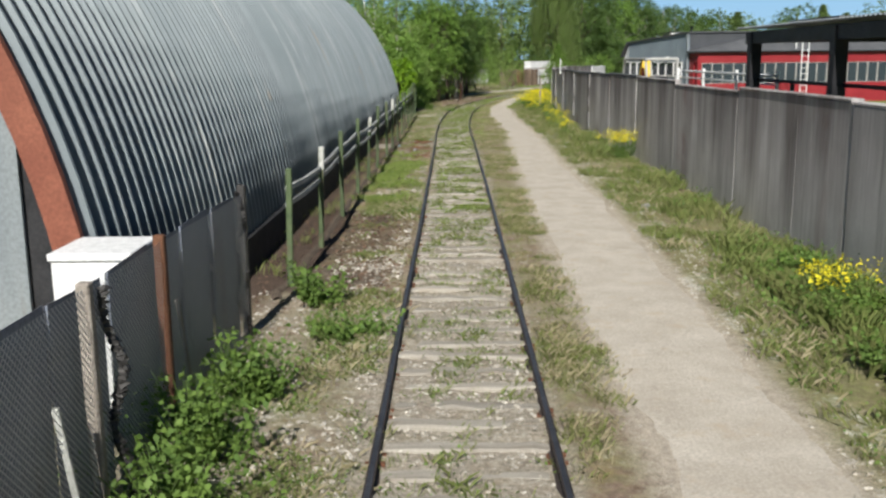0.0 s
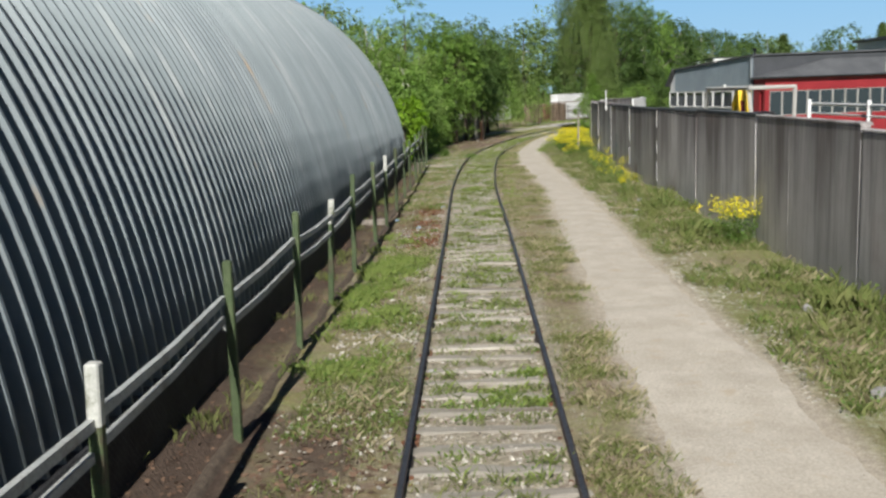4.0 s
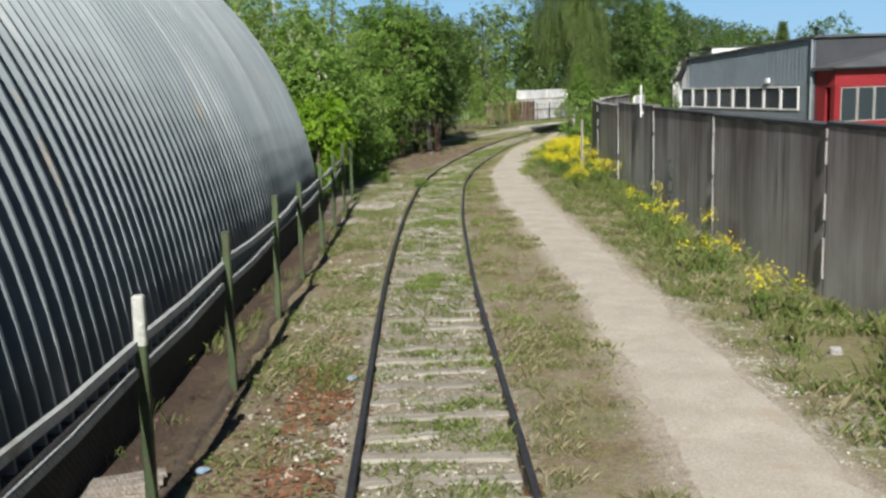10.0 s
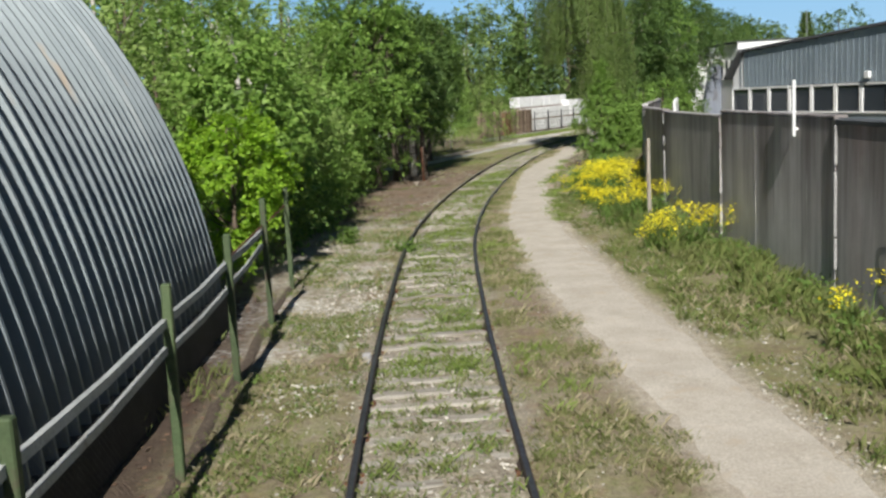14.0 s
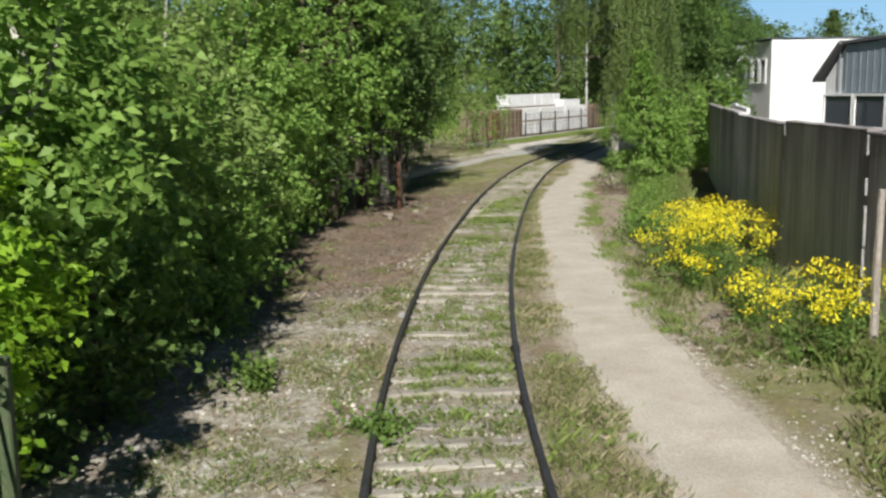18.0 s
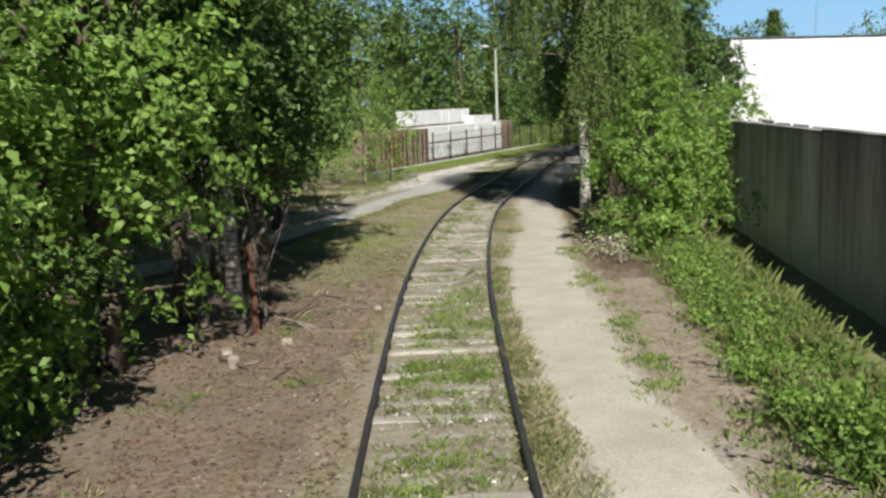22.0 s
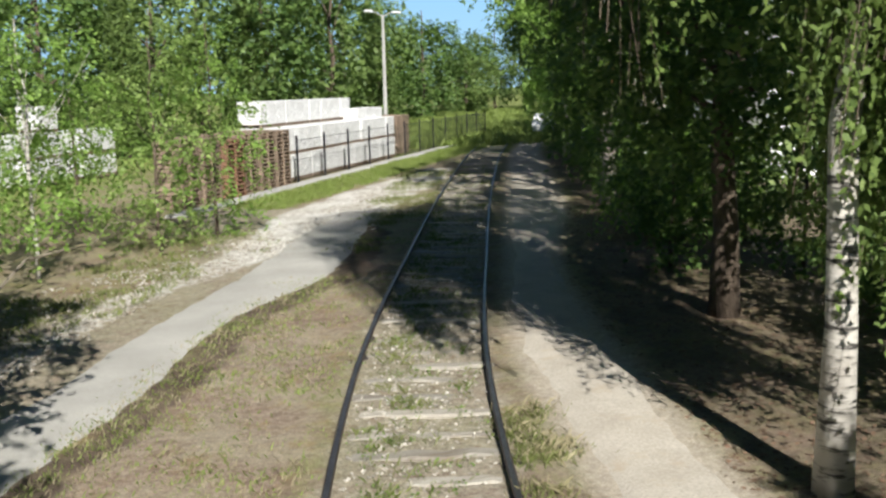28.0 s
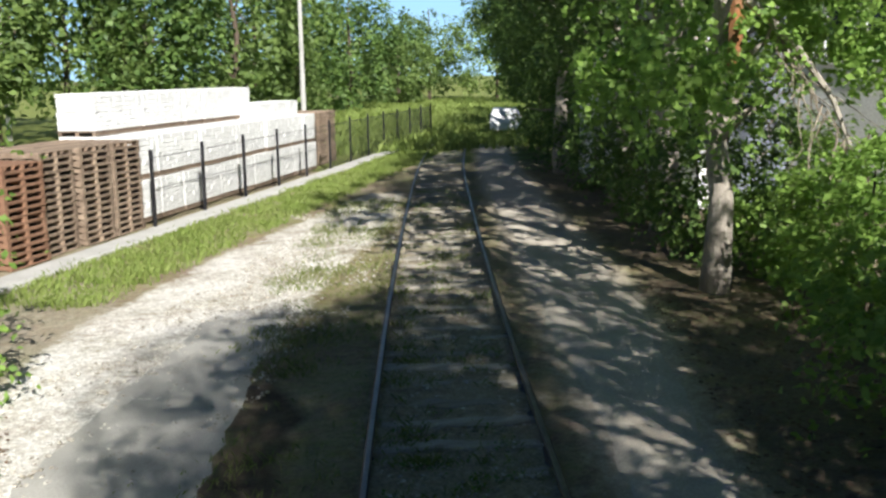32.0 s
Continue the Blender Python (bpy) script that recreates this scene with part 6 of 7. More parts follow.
def conifer(x, y, h, rad, label, seed, leaf="leaffar", n=1900):
    r = np.random.default_rng(seed)
    ob = thing("spruce", label, "tree", (x, y, 0))
    part("trunk", Shape().tube([(0, 0, -0.1), (0, 0, h)], [0.2, 0.03], 7), "bark", ob)
    z = h * (0.08 + 0.9 * r.random(n) ** 1.3)
    R = rad * (1 - z / h) ** 0.8 * r.uniform(0.25, 1.05, n)
    a = r.uniform(0, 2 * math.pi, n)
    P = np.stack([R * np.cos(a), R * np.sin(a), z - 0.25 * R], 1)
    P = clumps(P, 0.35, 5, r, 0.5)
    part("crown", quads_mesh("crown", leaf_quads(P, 0.28, r, 0.35, 0.4)), leaf, ob)
    return ob


# left wood beside the track, from the hangar's end to the open lawn
LEFT = [(-3.0, 63.4, 5.4, 1.5), (-5.4, 66.2, 5.2, 2.0), (-2.8, 65.6, 5.0, 1.7), (-7.5, 69, 8.5, 2.6), (-6.0, 70.6, 6.4, 2.2), (-3.2, 69.8, 4.4, 1.6), (-5.9, 74.2, 8.6, 2.5), (-3.4, 73.8, 4.6, 1.6), (-2.4, 76.8, 6.2, 1.9), (-5.4, 77.4, 8.4, 2.4), (-3.8, 81.6, 10.0, 2.7), (-0.6, 82.4, 7.6, 2.0), (-2.2, 85.2, 6.6, 2.4), (0.9, 86.2, 6.0, 2.2), (0.4, 83.2, 7.8, 2.1), (1.2, 84.6, 6.2, 1.6), (-1.0, 80.2, 8.4, 2.0), (-8.6, 75, 10.0, 3.0), (-8.8, 82, 9.0, 3.0), (-6.2, 86.5, 6.5, 2.6)]
for i, (x, y, h, R) in enumerate(LEFT):
    near = x > -5
    # beyond y 82.3 the thicket's shade is put into the leaf colour
    tree(x, y, h, R, R * 1.05, "leafy young deciduous tree in the thicket beside the track", "tree", "leafdark_shaded" if y > 82.3 else ("leaf", "leafbirch", "leaf", "leafbirch")[i % 4], "bark" if i % 3 else "birch", (0.2 if y < 64 else (0.36 if x > -0.7 else 0.05)) if near else 0.12, 120 if near else 80, 100 if near else 45, 0.13 if near else 0.18, 0.62 if near else 0.75, 0.09 + 0.008 * h, 100 + i, group="thicket beside the track", squash=0.1, boughs=((0.7, -1.0, 1.5, 0.5, 16), (0.9, -0.7, 2.7, 0.5, 16), (0.4, -1.2, 3.6, 0.5, 12)) if near and 66 < y < 80 else ())
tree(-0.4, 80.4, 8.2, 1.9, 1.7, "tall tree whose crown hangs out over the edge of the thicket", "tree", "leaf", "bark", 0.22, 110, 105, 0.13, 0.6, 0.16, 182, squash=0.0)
# both trees at the thicket's end have their shade painted into darker leaves
tree(1.7, 86.2, 7.2, 2.2, 2.0, "big-leaved tree overhanging the end of the thicket", "tree", "leafdark_shaded", "bark", 0.3, 210, 70, 0.125, 0.45, 0.13, 180, squash=0.0)
tree(1.4, 89.2, 7.8, 2.45, 2.2, "big-leaved tree at the end of the thicket", "tree", "leafdark_shaded", "bark", 0.2, 210, 95, 0.13, 0.55, 0.13, 181, squash=0.0)
tree(2.3, 94.85, 8.6, 2.15, 2.1, "leafy tree standing beyond the asphalt path", "tree", "leaf", "bark", 0.1, 200, 85, 0.13, 0.52, 0.13, 183, squash=0.0)
for i, (x, y, h) in enumerate([(-3.0, 65.0, 6.2), (-2.3, 69.2, 6.4)]):
    tree(x, y, h, 0.75, 0.75, "slender pale-stemmed birch at the front of the thicket", "tree", "leafbirch", "birch", 0.4, 40, 60, 0.10, 0.45, 0.032, 190 + i, group="slender birches", limbs=7, lean=(0.04 * (i - 1), -0.02))
tree(-2.85, 60.8, 3.4, 1.05, 1.05, "bright fresh green young maple behind the fence", "tree", "leafbright", "bark", 0.16, 90, 130, 0.095, 0.36, 0.05, 60)
# dense low growth under the wood
r = np.random.default_rng(77)
for i in range(4, 12):
    y = 64.5 + i * 1.35
    x = float(np.interp(y, [64, 68, 75, 79, 82, 86], [-3.2, -2.2, -2.0, -1.0, -0.1, 0.6])) - 0.3 * r.random()
    # bushes from y 79 on get the shaded copy of the leaf green
    tree(x, y, 1.9 + 0.8 * r.random(), 0.95, 0.95, "low leafy bush at the edge of the thicket", "bush", "leaf" if i > 2 and y < 79 else "leafdark_shaded", "bark", 0.0, 45, 52, 0.112, 0.42, 0.03, 300 + i, "bush", 5, group="bushes at the thicket's edge")

for i, (x, y) in enumerate([(-2.9, 63.0), (-2.4, 64.4), (-2.5, 66.4), (-2.2, 68.2), (-2.0, 69.8)]):
    # first two take leaves coloured as shaded, the rest the plain green
    tree(x, y, 1.6 + 0.3 * (i % 3), 0.95, 0.95, "dark low bush in the shade at the end of the fence", "bush", "leafdark_shaded" if i < 2 else "leaf", "bark", 0.0, 40, 60, 0.11, 0.4, 0.03, 340 + i, "bush", 5, group="bushes at the thicket's edge")

# low tangled birches and bushes beyond the lawn
for i, (x, y, h, R) in enumerate([(-2.5, 98.75, 8.0, 2.6), (0.0, 100.75, 8.2, 2.4), (2.0, 103.55, 6.0, 2.0), (4.2, 106.35, 5.2, 1.7), (6.6, 108.7, 5.0, 1.6), (8.0, 110.3, 5.4, 1.4), (0.2, 105.65, 6.5, 2.3), (3.0, 109.55, 6.8, 2.2), (-4.0, 95.95, 7.2, 2.3), (-5.5, 100.65, 6.2, 2.2), (-2.0, 107.15, 6.5, 2.0), (4.9, 112.65, 4.0, 1.8)]):
    tree(x, y, h, R, R, "slender young birch in the low growth by the gravel", "tree", ("leafbirch", "leaf")[i % 2], "bark" if i % 3 else "birch", 0.02, 80, 54, 0.098, 0.46, 0.035, 400 + i, group="young birches by the gravel", limbs=10, squash=0.1)

# right side: bush, weeping birch and the shaded row
tree(10.5, 87.35, 4.4, 1.3, 1.35, "lush green cone-shaped bush tree beside the wall", "tree", "leaf", "bark", 0.02, 150, 110, 0.09, 0.40, 0.08, 501, squash=0.0, hollow=0.25, taper=1.0, lean=(-0.04, 0.0), boughs=((-0.1, 0, 4.3, 0.2, 10), (1.0, -0.5, 1.1, 0.4, 14), (0.9, 0.2, 2.5, 0.3, 8), (-0.6, -0.8, 0.7, 0.4, 12)))
weeping_birch(10.97, 93.1, 15.0, 4.0, "tall weeping birch with white trunk beside the footpath", 3, 1900, 1.6, 0.085, 0.14, (0.015, 0.01))
tree(15.0, 93.2, 3.5, 1.4, 1.4, "leafy young tree behind the end of the wall", "tree", "leaf", "bark", 0.15, 90, 60, 0.12, 0.45, 0.08, 503)
RIGHT = [(13.95, 98.65, 10.6, 3.4, 0.2), (21.8, 115.95, 11.0, 3.9, 0.26), (24.2, 120.95, 11.0, 3.9, 0.26), (26.3, 127.35, 10.5, 3.2, 0.26), (29.9, 132.15, 10.5, 3.8, 0.26), (32.9, 138.15, 10.5, 3.8, 0.26), (36.6, 144.65, 10.0, 3.6, 0.2)]
# shade of this row is also in its colour: darker leaves throughout
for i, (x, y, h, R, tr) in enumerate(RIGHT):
    # first trunk: darker bark colour in place of the shade it stands in
    tree(x, y, h, R, R, "big shady deciduous tree with low leafy branches beside the track", "tree", "leafdark_shaded", "palebark" if i else "bark", (0.26, 0.3, 0.28)[min(i, 2)], 190 if i else 270, 130 if i < 2 else 84, 0.15 if i else 0.125, 0.8, tr, 600 + i, group="trees along the track", squash=0.05, boughs=((-0.9, -1.6, 3.4, 0.6, 18), (0.5, -2.0, 3.3, 0.6, 12), (-1.9, -0.6, 4.2, 0.6, 14), (0.1, -1.4, 4.4, 0.7, 20)) if i == 0 else ())
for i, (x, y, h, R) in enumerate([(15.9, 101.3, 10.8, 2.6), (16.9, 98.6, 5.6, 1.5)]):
    # leaves coloured darker to deepen the shade here
    tree(x, y, h, R, R, "leafy deciduous tree in the shaded row beside the track", "tree", "leafdark_shaded", "bark", 0.34, 120, 110, 0.13, 0.7, 0.13, 650 + i, group="trees along the track")
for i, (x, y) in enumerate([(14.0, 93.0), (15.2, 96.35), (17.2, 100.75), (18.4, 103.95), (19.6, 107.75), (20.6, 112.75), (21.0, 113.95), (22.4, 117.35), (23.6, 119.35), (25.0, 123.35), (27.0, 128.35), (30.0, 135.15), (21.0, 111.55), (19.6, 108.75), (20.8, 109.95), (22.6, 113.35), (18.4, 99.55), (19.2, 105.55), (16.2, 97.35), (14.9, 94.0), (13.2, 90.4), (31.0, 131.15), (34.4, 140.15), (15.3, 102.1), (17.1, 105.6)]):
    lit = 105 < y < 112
    # sunlit bushes get the plain leaf, all others a copy darkened for shade
    tree(x, y, (1.8 if lit else 2.6) + 0.4 * (i % 3), 1.3, 1.3, "dark leafy undergrowth bush below the trees", "bush", "leaf" if y < 95 or lit else "leafdark_shaded", "bark", 0.0, 60, 50, 0.12, 0.45, 0.03, 700 + i, "bush", 5, group="undergrowth below the trees")

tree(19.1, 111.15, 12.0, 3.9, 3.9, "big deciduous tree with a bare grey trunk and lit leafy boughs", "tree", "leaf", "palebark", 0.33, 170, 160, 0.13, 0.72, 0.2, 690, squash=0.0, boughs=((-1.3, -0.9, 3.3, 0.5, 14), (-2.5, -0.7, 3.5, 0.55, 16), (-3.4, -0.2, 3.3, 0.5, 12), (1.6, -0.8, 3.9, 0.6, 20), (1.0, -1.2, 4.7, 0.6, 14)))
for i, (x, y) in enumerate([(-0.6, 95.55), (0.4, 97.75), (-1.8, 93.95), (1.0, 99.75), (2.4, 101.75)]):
    # darker leaf colour stands in for the shade on these bushes
    tree(x, y, 1.7 + 0.3 * (i % 3), 1.2, 1.2, "low leafy bush beside the asphalt path", "bush", "leafdark_shaded", "bark", 0.0, 45, 60, 0.13, 0.45, 0.03, 760 + i, "bush", 5, group="bushes beside the asphalt path")
# distant trees
r = np.random.default_rng(9)
FAR = [(-14, 104, 12, 3.8), (-9, 112, 9, 3.0), (-16, 118, 11, 4.2), (-11, 132, 11, 4.0), (-2, 134, 8, 3.0), (3, 143, 12.5, 4.2), (9, 146, 13, 4.2), (15.5, 147, 13.5, 4.0), (21, 152, 14, 4.2), (13, 160, 15, 4.8), (24.5, 163, 13, 4.2), (2, 158, 15, 4.8), (-8, 150, 14, 5), (19, 172, 15, 5.2), (29, 180, 14, 5), (64, 176, 12, 5), (74, 165, 12, 5), (52, 204, 9, 4.5), (-20, 95, 12, 4), (-14, 88, 11.5, 3.6), (-16, 78, 11, 3.4), (-13, 70, 9.5, 3.2), (39.5, 150, 10, 3.8), (46, 160, 10.5, 4), (36, 190, 12, 5), (43, 198, 10, 4.5), (48, 196, 7, 4.5), (37, 180, 12, 5), (56, 206, 12, 6), (62, 200, 12, 6), (57, 186, 9, 4.5), (70, 190, 11, 6), (-4, 170, 15, 5), (8, 175, 15, 5)]
for i, (x, y, h, R) in enumerate(FAR):
    tree(x, y, h, R, R, "distant broad leafy deciduous tree", "tree", ("leafdark_shaded", "leaffar", "leafdark_shaded", "leaffar", "leafbirch")[i % 5] if y > 130 else ("leaffar", "leaf", "leafbirch")[i % 3], "bark", 0.04, 165, 34, 0.40, 1.0, 0.2, 800 + i, group="distant trees", limbs=6)
for i, (x, y, h, R) in enumerate([(14.5, 146, 11, 2.4), (7.0, 141, 9, 2.0), (26, 158, 9, 2.2), (46, 118, 9.5, 2.2), (49, 124, 8.5, 2.0), (58, 140, 9.5, 2.4), (40, 132, 9.4, 2.2)]):
    conifer(x, y, h, R, "distant dark spruce tree", 900 + i)
far = []
for i in range(420):
    a = r.uniform(0, 2 * math.pi)
    R = r.uniform(190, 320)
    far.append((5 + R * math.cos(a), 90 + R * math.sin(a), r.uniform(1, 9)))
far = np.array(far)
P = clumps(far, 5.0, 60, r, 0.7)
P = P[P[:, 2] > 0]
solid("far_woods", quads_mesh("far_woods", leaf_quads(P, 1.5, r)), "leaffar", "line of far green woods on the horizon", "woods", kind="stuff")


# ---- grasses and weeds ----
def blades(pts, height, width, r, lean=0.35):
    """Grass blades: a bent pointed strip each."""
    n = len(pts)
    hgt = np.asarray(height, float) * r.uniform(0.5, 1.2, n)
    a = r.uniform(0, 2 * math.pi, n)
    d = np.stack([np.cos(a), np.sin(a), np.zeros(n)], 1)
    side = np.stack([-np.sin(a), np.cos(a), np.zeros(n)], 1)
    w = width * r.uniform(0.6, 1.3, n)[:, None]
    k = (lean * r.uniform(0.2, 1.6, n) * hgt)[:, None]
    up = np.array([0, 0, 1.0])
    v = np.stack([pts - side * w, pts + side * w, pts + d * k * 0.35 + up * hgt[:, None] * 0.6 + side * w * 0.7, pts + d * k + up * hgt[:, None]], 1)
    return v


def tufts(centres, per, spread, r):
    c = np.repeat(centres, per, 0)
    c[:, :2] += r.normal(size=(len(c), 2)) * spread
    c[:, 2] = ground_z(c[:, 0], c[:, 1])
    return c


def meadow(name, centres, per, spread, height, width, material, label, seed, lean=0.4):
    r = np.random.default_rng(seed)
    P = tufts(centres, per, spread, r)
    hh = height * (0.6 + 0.6 * np.clip(0.5 + 0.5 * wave(P[:, 0], P[:, 1], 1.1, seed), 0, 1))
    return solid(name, quads_mesh(name, blades(P, hh, width, r, lean)), material, label, "grass", kind="stuff")


def clover(name, centres, per, spread, size, material, label, seed, lift=0.06, category="weeds"):
    r = np.random.default_rng(seed)
    P = tufts(centres, per, spread, r)
    P[:, 2] += lift * r.random(len(P))
    return solid(name, quads_mesh(name, leaf_quads(P, size, r, 0.0, 0.8)), material, label, category, kind="stuff")


c = scatter(5200, lambda y, r: track_x(y) + (r.random(len(y)) * 2 - 1) * 0.74, -5, 125, 31, lambda x, y, r: patchy(x, y, r, 9.0, np.interp(y, [0, 16, 24, 60, 78, 90], [0.3, 0.25, -0.4, -0.5, -0.3, 0.2]), 0.7))
c = between_sleepers(c, 30)
meadow("track_grass", c, 9, 0.07, 0.10, 0.0042, "grass", "short grass tufts growing between the rails", 32, 0.8)
clover("track_weeds", c[::2], 12, 0.10, 0.036, "weed", "low green weeds growing between the sleepers", 33, 0.05)
c = scatter(9500, lambda y, r: track_x(y) + 0.88 + (path_left(y) - track_x(y) - 0.95) * r.random(len(y)), -5, 96, 34, lambda x, y, r: patchy(x, y, r, 11.0, np.where(y < 56, 0.3, 0.1), 0.6))
meadow("verge_grass", c, 13, 0.09, 0.08, 0.0042, "grass", "short patchy grass between rail and footpath", 35, 0.8)
meadow("dry_grass", c[1::2] + np.array([0.05, 0.1, 0]), 9, 0.09, 0.10, 0.005, "drygrass", "dry straw-coloured grass between rail and footpath", 36, 1.0)
c = scatter(8000, lambda y, r: track_x(y) - 0.9 - (track_x(y) - 0.9 - np.maximum(fence_x(np.clip(y, -9, 60)), np.interp(y, [60, 68, 79, 86], [-1.8, -1.6, -0.5, 1.5]))) * r.random(len(y)), -5, 86, 37, lambda x, y, r: patchy(x, y, r, 13.0, np.where(((y > 14) & (y < 21)) | ((y > 33) & (y < 38)), 0.75, np.where(y > 73, 1.0, 0.1)), 0.55))
meadow("left_verge_grass", c, 13, 0.09, 0.075, 0.0042, "grass", "patchy grass between fence and rail", 38, 0.8)
lush = scatter(1500, lambda y, r: np.interp(y, [20, 26, 34], [-1.75, -1.5, -1.45]) + 0.30 * r.normal(size=len(y)), 23, 35, 161, lambda x, y, r: patchy(x, y, r, 29.0, 0.25, 0.7) & (x > fence_x(y) + 0.05) & (x < track_x(y) - 0.95))
meadow("lush_grass", lush, 14, 0.08, 0.15, 0.0045, "freshgrass", "lush bright green grass between fence and rail", 162, 0.7)
clover("lush_weeds", lush[::2], 10, 0.12, 0.045, "weed", "fresh green herbs in the lush grass by the fence", 163, 0.12)
lush = scatter(700, lambda y, r: track_x(y) + 1.25 + 0.3 * r.normal(size=len(y)), 41, 66, 164, lambda x, y, r: patchy(x, y, r, 39.0, 0.75, 0.6))
meadow("verge_tufts", lush, 14, 0.10, 0.13, 0.0045, "freshgrass", "fresh green tufts between rail and footpath", 165, 0.8)
clover("left_verge_weeds", c[::2], 11, 0.11, 0.036, "weed", "low weeds between fence and rail", 39, 0.08)
meadow("left_dry_grass", c[1::3] + np.array([0.1, 0.05, 0]), 9, 0.09, 0.10, 0.005, "drygrass", "dry grass between fence and rail", 40, 1.0)
c = scatter(9000, lambda y, r: path_right(y) + 0.25 + (wall_x(np.clip(y, -9, 90)) - path_right(y) - np.interp(y, [68, 75], [0.3, 1.3])) * r.random(len(y)) ** 0.75, -5, 90, 41, lambda x, y, r: patchy(x, y, r, 15.0, np.where(y < 60, 0.0, np.where(y < 73, -0.2, np.where(x > path_right(y) + 1.5, -0.2, 0.9))), 0.5))
meadow("wall_grass", c, 12, 0.09, 0.15, 0.005, "grass", "grass and herbs between footpath and wall", 42, 0.7)
meadow("wall_dry_grass", c[1::3] + np.array([0.06, 0.05, 0]), 9, 0.10, 0.16, 0.005, "drygrass", "dry straw-coloured grass between footpath and wall", 145, 0.8)
clover("wall_weeds", c[::2], 12, 0.12, 0.045, "weed", "leafy weeds between footpath and wall", 43, 0.12)
c = scatter(420, lambda y, r: path_right(y) + 0.18 + 0.16 * r.normal(size=len(y)) + 0.1 * np.sin(1.7 * y), 67, 88, 141, lambda x, y, r: patchy(x, y, r, 25.0, 0.0, 0.5))
meadow("path_edge_grass", c, 14, 0.09, 0.10, 0.005, "freshgrass", "small green grass tufts along the edge of the footpath", 142, 0.9)
clover("path_edge_weeds", c[::2], 12, 0.11, 0.04, "weed", "low green weeds along the edge of the footpath", 143, 0.05)
c = scatter(3600, lambda y, r: track_x(y) + 0.1 + (r.random(len(y)) * 2 - 1) * 0.6, 20, 84, 151, lambda x, y, r: patchy(x, y, r, 27.0, np.interp(y, [20, 40, 56], [0.55, 0.8, 0.45]), 0.7))
c = between_sleepers(c, 150)
meadow("track_tufts", c, 12, 0.09, 0.11, 0.005, "freshgrass", "dense fresh green tufts growing between the rails", 152, 0.8)
clover("track_tuft_weeds", c[::2], 12, 0.11, 0.04, "weed", "leafy green weeds in tufts between the rails", 153, 0.07)
near_wall = scatter(4200, lambda y, r: wall_x(np.clip(y, -9, 90)) - np.interp(y, [68, 74], [0.12, 1.1]) - 1.35 * r.random(len(y)) ** 1.3, -3, 90, 44, lambda x, y, r: (x > path_right(y) + 0.5) & patchy(x, y, r, 17.0, np.where(y < 17, -0.6, np.where(y > 56, -0.4, 0.7)), 0.4))
meadow("tall_weeds", near_wall, 13, 0.10, 0.36, 0.0055, "grass", "tall green grass and weeds at the foot of the wall", 45, 0.5)
clover("tall_weed_leaves", near_wall[::2], 20, 0.14, 0.052, "weed", "broad green weed leaves at the foot of the wall", 46, 0.38)
c = scatter(5200, lambda y, r: track_x(y) - 1.1 - 5.5 * r.random(len(y)), 88, 104, 47, lambda x, y, r: patchy(x, y, r, 19.0, -0.3, 0.5) & (x > np.interp(y, [84, 94, 104], [0.8, 3.4, 8.2])))
meadow("lawn_grass", c[::2], 9, 0.12, 0.055, 0.006, "freshgrass", "short yellowish grass between track and asphalt path", 48, 0.9)
meadow("lawn_dry_grass", c[1::3], 8, 0.12, 0.06, 0.005, "drygrass", "dry thin grass between track and asphalt path", 49, 1.0)
r = np.random.default_rng(50)
u, v = r.uniform(-7, 30, 3600), -0.6 - 1.9 * r.random(3600)
c = np.array([yard(a, b) for a, b in zip(u, v)])
meadow("yard_verge_grass", c, 10, 0.12, 0.13, 0.009, "freshgrass", "bright green grass verge along the yard fence", 51, 0.6)
c = scatter(3000, lambda y, r: track_x(y) - 0.9 - 2.2 * r.random(len(y)), 106, 124, 52, lambda x, y, r: patchy(x, y, r, 21.0, np.where(y < 111, 0.7, 0.2), 0.5))
meadow("end_grass", c[::2], 9, 0.12, 0.09, 0.007, "grass", "patchy grass beside the rail near the gravel", 53, 0.8)
c = scatter(5000, lambda y, r: track_x(np.clip(y, 0, 184)) - 14 + 24 * r.random(len(y)), 138, 214, 54)
meadow("far_meadow", c, 9, 0.45, 0.6, 0.05, "freshgrass", "bright meadow grass at the far end of the track", 55, 0.6)
c = scatter(900, lambda y, r: fence_x(y) - 0.2 - 1.3 * r.random(len(y)), 12, 60, 56, lambda x, y, r: patchy(x, y, r, 23.0, 0.45, 0.5))
meadow("fence_grass", c, 9, 0.1, 0.18, 0.007, "grass", "sparse grass behind the wire fence", 57, 0.6)


